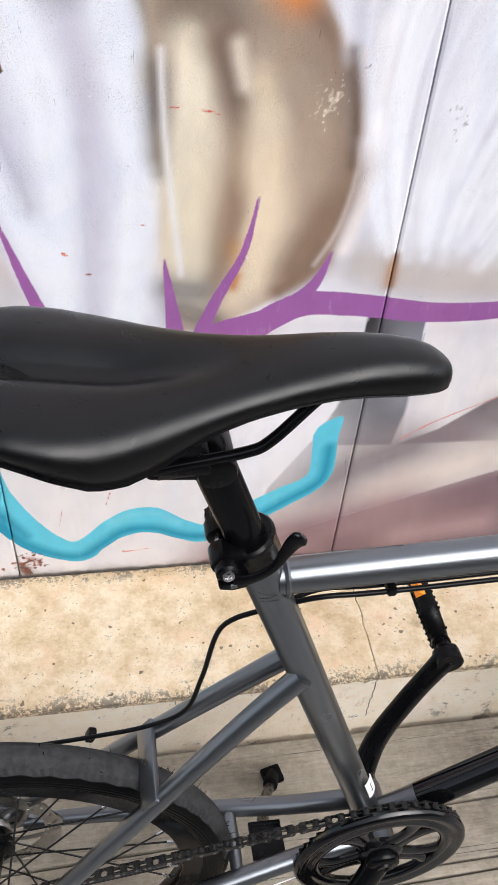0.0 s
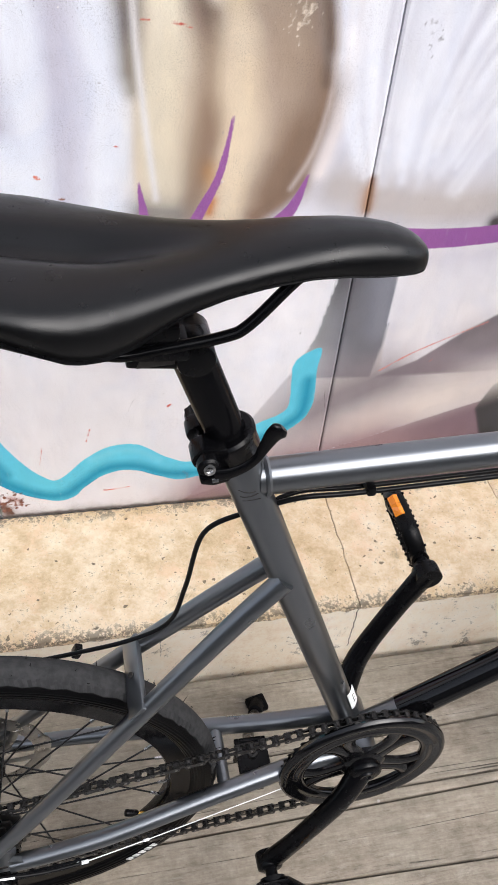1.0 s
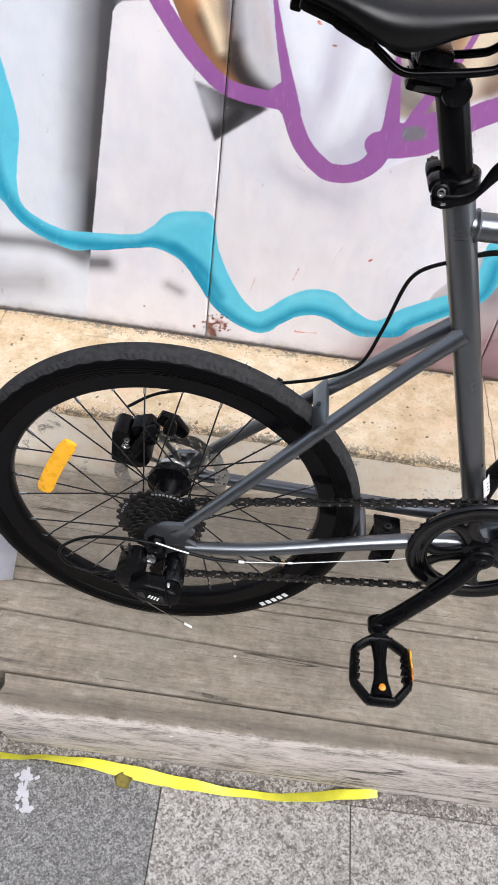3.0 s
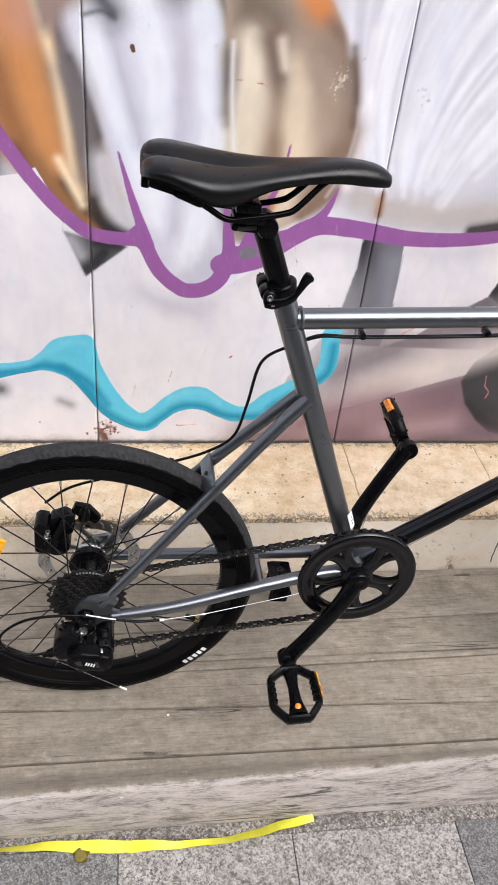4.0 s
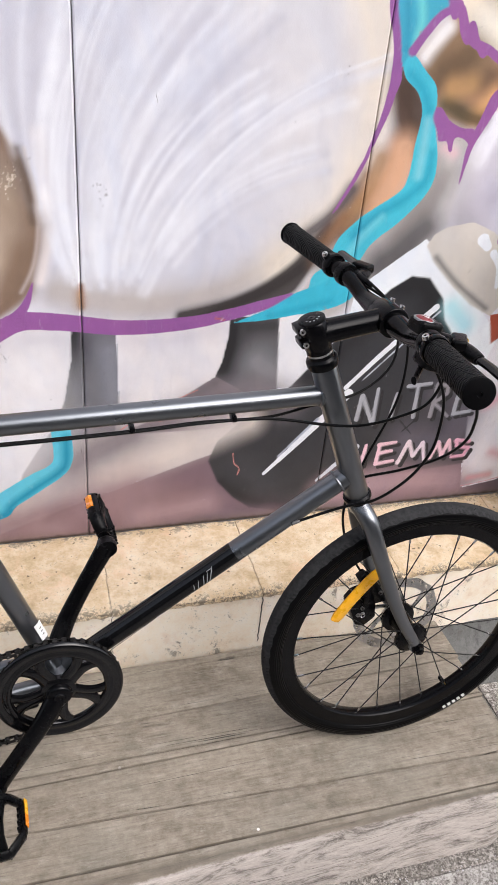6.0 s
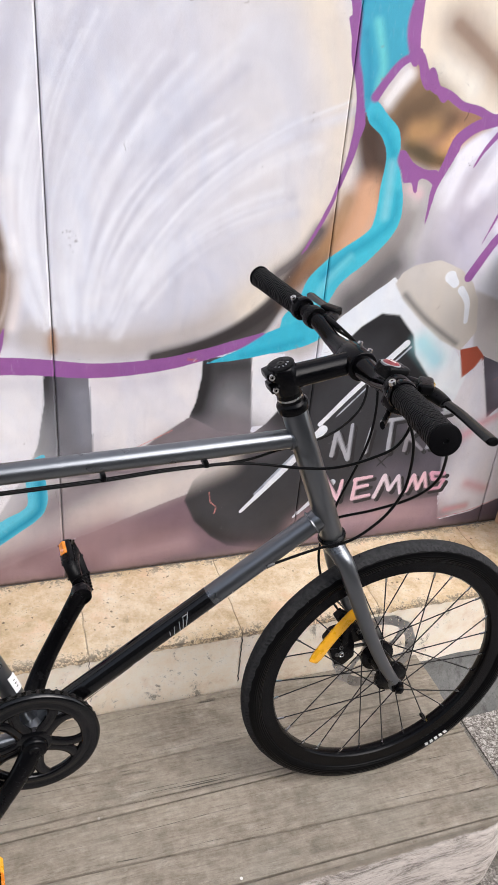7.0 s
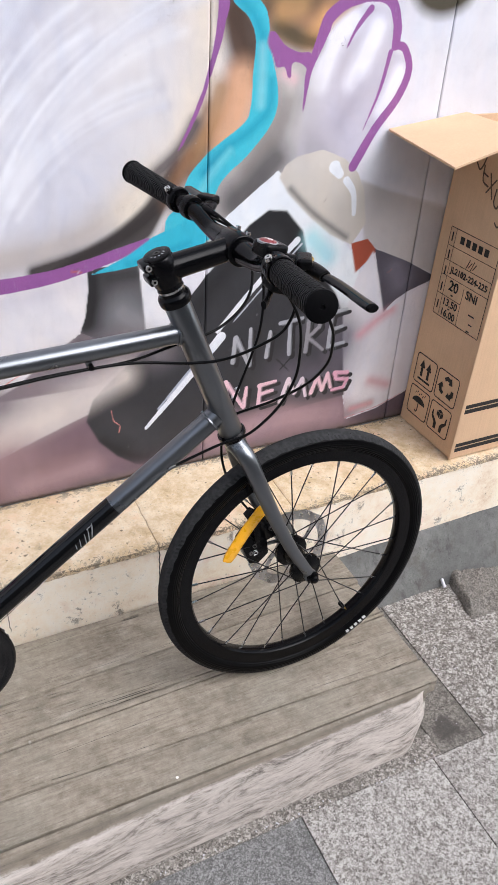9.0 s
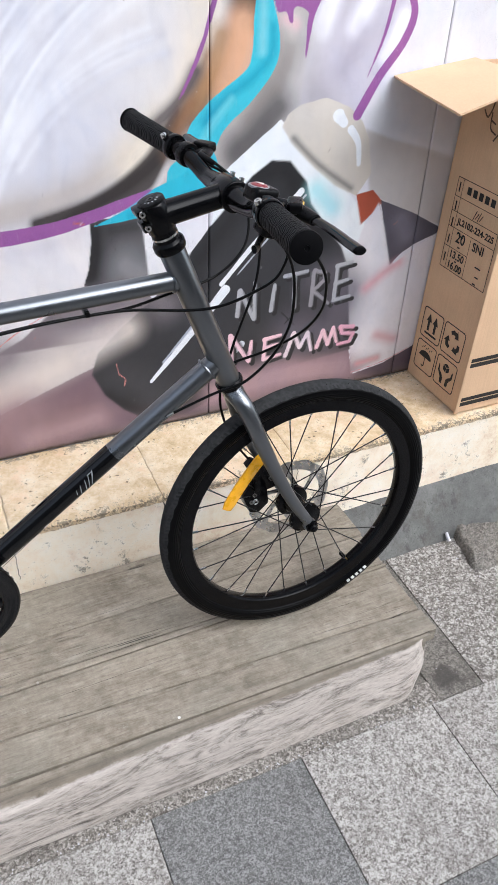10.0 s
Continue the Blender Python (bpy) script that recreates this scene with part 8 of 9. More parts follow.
    wire = part("inner_wire", sweep(B(), [(-0.298, Y0 - 0.0722, 0.2430), (-0.236, Y0 - 0.060, 0.2380), (-0.108, Y0 - 0.040, 0.2480), (-0.03, Y0 - 0.030, 0.262)], 0.00062, 6), WHITE_PRINT, c, "pale inner gear wire")


def seat():
    # post, head, collar with lever
    z0, z1 = 0.66, 0.818
    b = rod(B(), P(at_seat(z0), z0), P(at_seat(z1), z1), 0.0138, 24, 0.001)
    post = part("seatpost", b, SATIN_BLACK, bike, "black seatpost")
    top = P(at_seat(0.818), 0.818)
    b = rod(B(), top + Vector((0.002, -0.019, 0.002)), top + Vector((0.002, 0.019, 0.002)), 0.0125, 20, 0.003)
    head = part("saddle_clamp", b, BLACK_ALLOY, post)
    for dx, dz, size, tilt in ((-0.020, 0.012, (0.036, 0.050, 0.008), 3), (-0.020, 0.001, (0.038, 0.030, 0.011), 5), (-0.022, 0.025, (0.028, 0.046, 0.012), 3)):
        b = B()
        block(b, top + Vector((dx, 0, dz)), size, (0, tilt, 0), 0.003)
        part("clamp_plate", b, BLACK_ALLOY, head)
    # the slot's dark inside, laid on the clamp as a black strip
    part("clamp_slot_shade", slab(B(), [(top.x - 0.033, 0.8155), (top.x - 0.031, 0.8205), (top.x - 0.008, 0.8225), (top.x - 0.008, 0.8175)], Y0 - 0.0156, Y0 - 0.012, 0.0006), INK_AND_HOLES, head)
    d = Vector((-0.366, 0, 1)).normalized()
    c = P(at_seat(0.737), 0.737)
    b = lathe(B(), c, d, [(0.0142, -0.010), (0.0182, -0.010), (0.0196, -0.008), (0.0196, 0.006), (0.0205, 0.008), (0.0205, 0.011), (0.0188, 0.013), (0.0142, 0.013)], 30, True)
    collar = part("seat_collar", b, BLACK_ALLOY, bike, "black quick-release seat collar")
    ear = [(-0.168, 0.7500), (-0.184, 0.7510), (-0.1905, 0.7475), (-0.1925, 0.7420), (-0.1900, 0.7365), (-0.184, 0.7340), (-0.166, 0.7350)]
    for y0, y1 in ((-0.0215, -0.004), (0.004, 0.019)):
        part("clamp_ear", slab(B(), ear, Y0 + y0, Y0 + y1, 0.0024), BLACK_ALLOY, collar, angle=50)
    part("skewer", rod(B(), (-0.184, Y0 - 0.024, 0.7425), (-0.184, Y0 + 0.026, 0.7425), 0.0028, 12), CHROME, collar)
    b = B()
    knob = [((0.0068 if k % 2 else 0.0056) * math.cos(2 * math.pi * k / 16) - 0.184, (0.0068 if k % 2 else 0.0056) * math.sin(2 * math.pi * k / 16) + 0.7425) for k in range(16)]
    plate(b, knob, Y0 + 0.0195, Y0 + 0.0290)
    lathe(b, (-0.184, Y0 + 0.0285, 0.7425), (0, 1, 0), [(0.0055, 0.0), (0.0050, 0.0020), (0.0, 0.0025)], 14)
    part("adjusting_nut", b, BLACK_PLASTIC, collar)
    b = lathe(B(), (-0.1815, Y0 - 0.0215, 0.7415), (0, -1, 0), [(0.0, 0.0075), (0.0062, 0.0075), (0.0078, 0.0060), (0.0082, 0.0), (0.0, 0.0)], 24)
    slab(b, [(-0.188, 0.7345), (-0.176, 0.7350), (-0.166, 0.7345), (-0.168, 0.7295), (-0.178, 0.7270), (-0.187, 0.7290)], Y0 - 0.030, Y0 - 0.016, 0.002)
    part("cam_housing", b, BLACK_ALLOY, collar)
    part("cam_bolt", lathe(B(), (-0.1815, Y0 - 0.0291, 0.7420), (0, -1, 0.25), [(0.0, 0.0), (0.0020, 0.0), (0.0024, 0.0016), (0.0040, 0.0014), (0.0046, -0.001)], 14), CHROME, collar, "bright hexagon bolt")
    part("washer", rod(B(), (-0.1795, Y0 - 0.0300, 0.7325), (-0.1755, Y0 - 0.0302, 0.7332), 0.0018, 8), CHROME, collar)
    pts = smooth_path([(-0.1780, Y0 - 0.0290, 0.7360), (-0.1690, Y0 - 0.0300, 0.7375), (-0.1590, Y0 - 0.0295, 0.7410), (-0.1505, Y0 - 0.0280, 0.7470), (-0.1450, Y0 - 0.0265, 0.7560), (-0.1400, Y0 - 0.0260, 0.7650), (-0.1345, Y0 - 0.0262, 0.7700)], 6)
    k = len(pts)
    wide = np.interp(np.linspace(0, 1, k), [0, 0.3, 0.55, 0.75, 0.92, 1.0], [0.0052, 0.0042, 0.0038, 0.0058, 0.0080, 0.0045])
    part("quick_release_lever", sweep(B(), pts, [float(w) for w in wide], 14, wide=0.45), SATIN_BLACK, collar)
    b = B()
    for h in (0.703, 0.698, 0.6925):
        p = P(at_seat(h), h)
        sweep(b, [p + Vector((0.0151 * math.sin(a), -0.0151 * math.cos(a), 0.0016 * math.sin(3 * a + h * 900))) for a in (radians(-30 + 10 * q) for q in range(6))], 0.0004, 5)
    part("tube_mark", b, INK_AND_HOLES, bike, "small black marks on the seat tube")
    # saddle
    root = None
    sta = [(-0.3240, 0.026, 0.874, 0.004), (-0.3232, 0.040, 0.880, 0.008), (-0.3205, 0.050, 0.8845, 0.012), (-0.314, 0.058, 0.8880, 0.0155), (-0.304, 0.064, 0.8895, 0.0175), (-0.290, 0.069, 0.8885, 0.0195), (-0.270, 0.0725, 0.8855, 0.0245), (-0.252, 0.0715, 0.8830, 0.0300), (-0.236, 0.0665, 0.8815, 0.0310), (-0.220, 0.0590, 0.8810, 0.0285), (-0.204, 0.0510, 0.8810, 0.0230), (-0.188, 0.0435, 0.8815, 0.0190), (-0.168, 0.0365, 0.8830, 0.0175), (-0.145, 0.0310, 0.8850, 0.0172), (-0.120, 0.0275, 0.8875, 0.0180), (-0.100, 0.0250, 0.8885, 0.0200), (-0.082, 0.0228, 0.8875, 0.0210), (-0.068, 0.0205, 0.8850, 0.0195), (-0.058, 0.0175, 0.8815, 0.0170), (-0.0515, 0.0135, 0.8775, 0.0135), (-0.0478, 0.0085, 0.8740, 0.0095), (-0.0464, 0.003, 0.8710, 0.005)]
    # finer stations
    xs = [s[0] + 0.001 * max(0.0, (s[0] + 0.19) / 0.1436) for s in sta]
    fine = []
    for k in range(61):
        f = k / 60
        x = xs[0] + (xs[-1] - xs[0]) * (0.5 - 0.5 * math.cos(math.pi * f))
        fine.append((x, *[float(np.interp(x, xs, [s[j] for s in sta])) for j in (1, 2, 3)]))
    b = B()
    rings = []
    m = 41
    for x, w, top_z, drop in fine:
        row = []
        for j in range(m):
            ph = radians(-108 + 216 * j / (m - 1))
            sy, cz = math.sin(ph), math.cos(ph)
            y = 0.95 * w * (1 if sy > 0 else -1) * abs(sy) ** 0.86
            z = top_z - drop * ((1 - cz) / 1.309) ** (1.12 + 0.55 * min(1, max(0, (w - 0.035) / 0.03)))
            if x < -0.17:
                dip = math.exp(-(y / 0.0135) ** 2) * 0.0125 * min(1, (-0.17 - x) / 0.07)
                z -= dip
            row.append(b.verts.new((x, Y0 - y, z)))
        rings.append(row)
    for p, q in zip(rings, rings[1:]):
        for j in range(m - 1):
            b.faces.new((p[j], p[j + 1], q[j + 1], q[j]))
    b.faces.new(rings[0])
    b.faces.new(rings[-1][::-1])
    root = part("saddle", b, SADDLE_VINYL, bike, "smooth black vinyl saddle", 60)
    root.location = (-0.0075, 0.0, 0.0068)
    # under-shell
    b = B()
    low = []
    for (x, w, top_z, drop), row in list(zip(fine, fine))[4:-4]:
        z = top_z - drop * 1.02
        low.append([b.verts.new((x, Y0 - w * f * 0.95, z + 0.010 * (1 - f * f))) for f in (-1, -0.6, -0.2, 0.2, 0.6, 1)])
    for p, q in zip(low, low[1:]):
        for j in range(5):
            b.faces.new((p[j], p[j + 1], q[j + 1], q[j]))
    block(b, (-0.292, Y0, 0.864), (0.050, 0.104, 0.014), (0, 16, 0), 0.005)
    block(b, (-0.274, Y0 - 0.044, 0.8565), (0.034, 0.020, 0.014), (0, 22, 0), 0.005)
    block(b, (-0.274, Y0 + 0.044, 0.8565), (0.034, 0.020, 0.014), (0, 22, 0), 0.005)
    for f in (-1, 1):
        block(b, (-0.3185, Y0 + 0.027 * f, 0.8650), (0.009, 0.020, 0.013), (0, 8, 0), 0.0025)
    block(b, (-0.098, Y0, 0.8685), (0.050, 0.028, 0.008), (0, -2, 0), 0.003)
    part("saddle_base", b, BLACK_PLASTIC, root)
    for s in (1, -1):
        pts = smooth_path([(-0.300, Y0 - 0.032 * s, 0.866), (-0.270, Y0 - 0.029 * s, 0.850), (-0.250, Y0 - 0.025 * s, 0.836), (-0.230, Y0 - 0.023 * s, 0.8245), (-0.205, Y0 - 0.022 * s, 0.8262), (-0.168, Y0 - 0.022 * s, 0.8325), (-0.153, Y0 - 0.021 * s, 0.8395), (-0.128, Y0 - 0.017 * s, 0.864), (-0.114, Y0 - 0.014 * s, 0.872)], 6)
        part("saddle_rail", sweep(B(), pts, 0.0036, 12), SATIN_BLACK, root)


def caliper(bm, bolts):
    root = part("disc_caliper", bm, BLACK_ALLOY, bike, "black disc brake caliper", 50)
    for x, y, z in bolts:
        part("bolt", lathe(B(), (x, y, z), (0, -1, 0.2), [(0.0014, 0.0), (0.0016, 0.0015), (0.0036, 0.0014), (0.004, -0.003)], 12), PIN_STEEL, root, "steel bolt head")
    return root


def brakes():
    """Cable-pulled disc calipers: housing, drum, actuating arm, adaptor, barrel adjuster."""
    y = Y0 + 0.050
    b = slab(B(), [(-0.488, 0.288), (-0.486, 0.338), (-0.478, 0.344), (-0.464, 0.340), (-0.462, 0.290), (-0.470, 0.282)], y - 0.020, y + 0.016, 0.004)
    slab(b, [(-0.470, 0.318), (-0.462, 0.344), (-0.440, 0.352), (-0.426, 0.340), (-0.430, 0.316), (-0.450, 0.306)], y - 0.010, y + 0.014, 0.004)
    root = caliper(b, ((-0.466, y - 0.021, 0.330), (-0.468, y - 0.021, 0.318), (-0.432, y - 0.012, 0.338)))
    part("piston_drum", lathe(B(), (-0.454, y + 0.004, 0.302), (0, -1, 0), [(0.0, 0.030), (0.014, 0.030), (0.0185, 0.027), (0.020, 0.020), (0.020, 0.0), (0.0, 0.0)], 26), BLACK_ALLOY, root)
    part("actuating_arm", slab(B(), [(-0.464, 0.312), (-0.452, 0.308), (-0.438, 0.336), (-0.424, 0.362), (-0.430, 0.370), (-0.440, 0.366), (-0.454, 0.338)], y - 0.031, y - 0.025, 0.002), BLACK_ALLOY, root, angle=50)
    part("adaptor", slab(B(), [(-0.432, 0.352), (-0.426, 0.366), (-0.404, 0.360), (-0.388, 0.338), (-0.396, 0.328), (-0.416, 0.338)], y - 0.004, y + 0.008, 0.003), BLACK_ALLOY, root, angle=50)
    part("cable_boot", lathe(B(), (-0.413, y - 0.010, 0.346), (0.1, -0.1, 1), [(0.0, 0.026), (0.0042, 0.025), (0.0052, 0.020), (0.0078, 0.015), (0.0088, 0.006), (0.0088, 0.0), (0.0, 0.0)], 16), BLACK_PLASTIC, root)
    part("return_spring", sweep(B(), [(-0.466 + 0.0045 * math.cos(a), y - 0.024 - 0.0006 * a, 0.326 + 0.0045 * math.sin(a)) for a in (0.5 * k for k in range(20))], 0.0008, 6), CHROME, root)
    y = Y0 + 0.038
    b = slab(B(), [(0.480, 0.298), (0.495, 0.258), (0.512, 0.252), (0.532, 0.270), (0.528, 0.302), (0.506, 0.320), (0.492, 0.316)], y - 0.018, y + 0.016, 0.005)
    root = caliper(b, ((0.503, y - 0.019, 0.296), (0.497, y - 0.019, 0.282), (0.536, y - 0.012, 0.318)))
    part("adaptor", slab(B(), [(0.490, 0.352), (0.502, 0.364), (0.524, 0.346), (0.546, 0.312), (0.550, 0.296), (0.530, 0.292), (0.512, 0.322)], y - 0.010, y + 0.006, 0.003), BLACK_ALLOY, root, angle=50)
    part("actuating_arm", slab(B(), [(0.500, 0.306), (0.512, 0.310), (0.512, 0.340), (0.504, 0.366), (0.494, 0.362), (0.498, 0.336)], y - 0.026, y - 0.020, 0.002), BLACK_ALLOY, root, angle=50)
    part("return_spring", sweep(B(), [(0.503 + 0.0045 * math.cos(a), y - 0.020 - 0.0006 * a, 0.284 + 0.0045 * math.sin(a)) for a in (0.5 * k for k in range(20))], 0.0008, 6), CHROME, root)


def stand():
    b = B()
    block(b, (-0.113, Y0, 0.262), (0.036, 0.040, 0.005), (0, 4, 0), 0.0015)
    block(b, (-0.113, Y0 - 0.017, 0.240), (0.030, 0.005, 0.052), (0, 4, 0), 0.0022)
    block(b, (-0.113, Y0 + 0.017, 0.240), (0.030, 0.005, 0.052), (0, 4, 0), 0.0022)
    root = part("kickstand_bracket", b, BLACK_ALLOY, bike)
    part("bolt", lathe(B(), (-0.113, Y0, 0.2648), (0, 0, 1), [(0.002, 0.001), (0.0024, 0.003), (0.0055, 0.0028), (0.006, 0.0)], 6), CHAIN_STEEL, root)
    b = sweep(B(), smooth_path([(-0.113, Y0 + 0.010, 0.246), (-0.108, Y0 + 0.036, 0.222), (-0.092, Y0 + 0.085, 0.160), (-0.070, Y0 + 0.140, 0.075), (-0.056, Y0 + 0.172, 0.022)], 5), 0.0072, 12)
    leg = part("kickstand_leg", b, BLACK_ALLOY, root)
    b = rod(B(), (-0.061, Y0 + 0.160, 0.046), (-0.050, Y0 + 0.190, 0.014), 0.0105, 16, 0.002)
    block(b, (-0.050, Y0 + 0.190, 0.013), (0.030, 0.026, 0.012), (0, 0, 12), 0.004)
    part("rubber_foot", b, RUBBER, leg)


frame_tubes()
rear = wheel("rear_wheel", REAR, 0.066, -30, -51, (138, 177))
sprockets(rear)
wheel("front_wheel", FORE, 0.050, -55, -62.5, (117, 158))
drivetrain()
fork()
cockpit()
cables()
seat()
brakes()
stand()
# the bicycle leans a little on its kickstand, towards the wall
bike.rotation_euler = (radians(-2.0), 0.0, radians(0.5))

# ---- carton on the ledge ----
box = thing("carton", (1.30, -0.10, 0.146), "tall brown corrugated carton standing open on the stone ledge", "cardboard box")
BX0, BX1, BY0, BY1, BZ0, BZ1 = 1.138, 1.62, -0.206, -0.004, 0.1475, 0.865
WALL_T = 0.004


def carton_panel(name, a, b2, c, d, mtl=None):
    """A board of corrugated card through four corners, 4 mm thick inwards."""
    q = B()
    p = [Vector(v) for v in (a, b2, c, d)]
    n = -(p[1] - p[0]).cross(p[3] - p[0]).normalized() * WALL_T
    nx = 8
    top, low = [], []
    for i in range(nx + 1):
        f = i / nx
        for rows, off in ((top, Vector()), (low, n)):
            rows.append([q.verts.new(p[0].lerp(p[1], f).lerp(p[3].lerp(p[2], f), g) + off + n * 0.10 * noise.noise((f * 5, g * 5, p[0].x * 9))) for g in (0, 0.25, 0.5, 0.75, 1)])
    for rows in (top, low):
        for r0, r1 in zip(rows, rows[1:]):
            for j in range(4):
                q.faces.new((r0[j], r0[j + 1], r1[j + 1], r1[j]))
    for i in range(nx):
        for j in (0, 4):
            q.faces.new((top[i][j], top[i + 1][j], low[i + 1][j], low[i][j]))
    for i in (0, nx):
        for j in range(4):
            q.faces.new((top[i][j], top[i][j + 1], low[i][j + 1], low[i][j]))
    return part(name, q, mtl or CARDBOARD, box, angle=60)


end = carton_panel("end_panel", (BX0, BY1, BZ0), (BX0, BY0, BZ0), (BX0 + 0.022, BY0, BZ1), (BX0 + 0.022, BY1, BZ1))
front = carton_panel("front_panel", (BX0, BY0, BZ0), (BX1, BY0, BZ0), (BX1, BY0, BZ1), (BX0 + 0.022, BY0, BZ1))
carton_panel("end_panel", (BX1, BY0, BZ0), (BX1, BY1, BZ0), (BX1, BY1, BZ1), (BX1, BY0, BZ1))
carton_panel("back_panel", (BX1, BY1, BZ0), (BX0, BY1, BZ0), (BX0 + 0.022, BY1, BZ1), (BX1, BY1, BZ1))
carton_panel("base_panel", (BX0, BY0, BZ0), (BX0, BY1, BZ0), (BX1, BY1, BZ0), (BX1, BY0, BZ0))
carton_panel("flap", (BX0 + 0.024, BY1, BZ1 + 0.001), (BX0 + 0.024, BY0, BZ1 + 0.001), (0.983, BY0 - 0.004, 0.820), (0.976, BY1, 0.842))
carton_panel("flap", (BX1 - 0.006, BY1 - 0.010, BZ1), (BX0 + 0.04, BY1 - 0.010, BZ1), (BX0 + 0.045, BY1 - 0.020, BZ1 - 0.12), (BX1 - 0.006, BY1 - 0.020, BZ1 - 0.12))
# taped corner
q = B()
block(q, (BX0 + 0.0105, BY0 - 0.0005, (BZ0 + BZ1) / 2), (0.010, 0.006, BZ1 - BZ0), (0, 1.75, 0), 0.0015)
part("corner_edge", q, CARDBOARD, box)


def on_end(u, v):
    """A place on the printed end: u from its wall edge to the street edge, v up, both in metres."""
    f = v / (BZ1 - BZ0)
    return Vector((BX0 + 0.022 * f - 0.0012, BY1 - u, BZ0 + v))


def print_strip(q, pts, w):
    """A line of ink on the end panel."""
    for (u0, v0), (u1, v1) in zip(pts, pts[1:]):
        d = Vector((u1 - u0, v1 - v0))
        if d.length < 1e-6:
            continue
        s = Vector((-d.y, d.x)).normalized() * w * 0.5
        e = d.normalized() * w * 0.3
        q.faces.new([q.verts.new(on_end(x, y)) for x, y in ((u0 - e.x + s.x, v0 - e.y + s.y), (u1 + e.x + s.x, v1 + e.y + s.y), (u1 + e.x - s.x, v1 + e.y - s.y), (u0 - e.x - s.x, v0 - e.y - s.y))])


def print_area(q, pts):
    q.faces.new([q.verts.new(on_end(u, v)) for u, v in pts])


def round_box(u, v, s, r=0.008):
    pts = []
    for cx, cy, a0 in ((u + s - r, v + s - r, 0), (u + r, v + s - r, 90), (u + r, v + r, 180), (u + s - r, v + r, 270)):
        pts += [(cx + r * math.cos(radians(a0 + 22.5 * k)), cy + r * math.sin(radians(a0 + 22.5 * k))) for k in range(5)]
    return pts + pts[:1]


def ink(name, q, label=""):
    return part(name, q, INK_AND_HOLES, end, label)


# four handling signs
cells = {"up": (0.018, 0.118), "recycle": (0.100, 0.118), "dry": (0.018, 0.033), "care": (0.100, 0.033)}
S = 0.074
for key, (u, v) in cells.items():
    q = B()
    print_strip(q, round_box(u, v, S), 0.0026)
    sign = ink("handling_sign", q)
    if key == "up":
        for k in (0.024, 0.048):
            print_area(q2 := B(), [(u + k - 0.004, v + 0.020), (u + k + 0.004, v + 0.020), (u + k + 0.004, v + 0.044), (u + k - 0.004, v + 0.044)])
            print_area(q2, [(u + k - 0.010, v + 0.043), (u + k + 0.010, v + 0.043), (u + k, v + 0.064)])
            ink("arrow", q2)
        print_area(q2 := B(), [(u + 0.014, v + 0.010), (u + 0.060, v + 0.010), (u + 0.060, v + 0.015), (u + 0.014, v + 0.015)])
        ink("arrow_base", q2)
    elif key == "recycle":
        for k in range(3):
            a = radians(90 + 120 * k)
            c = (u + S / 2, v + S / 2)
            pt = lambda r, t: (c[0] + r * math.cos(a + t), c[1] + r * math.sin(a + t))
            q2 = B()
            print_area(q2, [pt(0.025, 0.55), pt(0.029, 0.1), pt(0.027, -0.35), pt(0.017, -0.35), pt(0.018, 0.1), pt(0.016, 0.55)])
            print_area(q2, [pt(0.033, -0.30), pt(0.021, -0.95), pt(0.011, -0.30)])
            ink("recycling_arrow", q2)
    elif key == "dry":
        q2 = B()
        dome = [(u + 0.037 + 0.024 * math.cos(radians(180 * k / 12)), v + 0.036 + 0.017 * math.sin(radians(180 * k / 12))) for k in range(13)]
        print_area(q2, dome)
        print_strip(q2, [(u + 0.037, v + 0.036), (u + 0.037, v + 0.016), (u + 0.033, v + 0.011), (u + 0.028, v + 0.014)], 0.003)
        for k in range(6):
            x, y = u + 0.020 + 0.007 * k, v + 0.057 + 0.004 * (k % 2)
            print_strip(q2, [(x, y), (x + 0.002, y + 0.005)], 0.0024)
        ink("umbrella", q2)
    else:
        q2 = B()
        print_area(q2, [(u + 0.026, v + 0.046), (u + 0.037, v + 0.040), (u + 0.037, v + 0.053), (u + 0.026, v + 0.058)])
        print_area(q2, [(u + 0.048, v + 0.046), (u + 0.0382, v + 0.040), (u + 0.0382, v + 0.053), (u + 0.048, v + 0.058)])
        print_area(q2, [(u + 0.027, v + 0.0592), (u + 0.037, v + 0.0542), (u + 0.047, v + 0.0592), (u + 0.037, v + 0.064)])
        for f in (-1, 1):
            x = u + 0.037
            print_area(q2, [(x + 0.006 * f, v + 0.008), (x + 0.015 * f, v + 0.008), (x + 0.016 * f, v + 0.022), (x + 0.027 * f, v + 0.036), (x + 0.027 * f, v + 0.052), (x + 0.023 * f, v + 0.052), (x + 0.021 * f, v + 0.038), (x + 0.012 * f, v + 0.032), (x + 0.006 * f, v + 0.024)])
        ink("carrying_sign", q2)

# the printed table
TU0, TU1, TV0, TV1 = 0.034, 0.190, 0.302, 0.500
q = B()
rows = (1.0, 0.80, 0.64, 0.47, 0.25, 0.0)
at = lambda f, g: (TU0 + (TU1 - TU0) * f, TV0 + (TV1 - TV0) * g)
print_strip(q, [at(0, 0), at(1, 0), at(1, 1), at(0, 1), at(0, 0)], 0.0016)
for g in rows[1:-1]:
    print_strip(q, [at(0, g), at(1 if g > 0.4 else 0.52, g)], 0.0013)
print_strip(q, [at(0.12, 1), at(0.12, 0.0)], 0.0012)
print_strip(q, [at(0.52, 0.44), at(0.52, 0.0)], 0.0013)
table = ink("printed_table", q, "black printed table of sizes and weights")


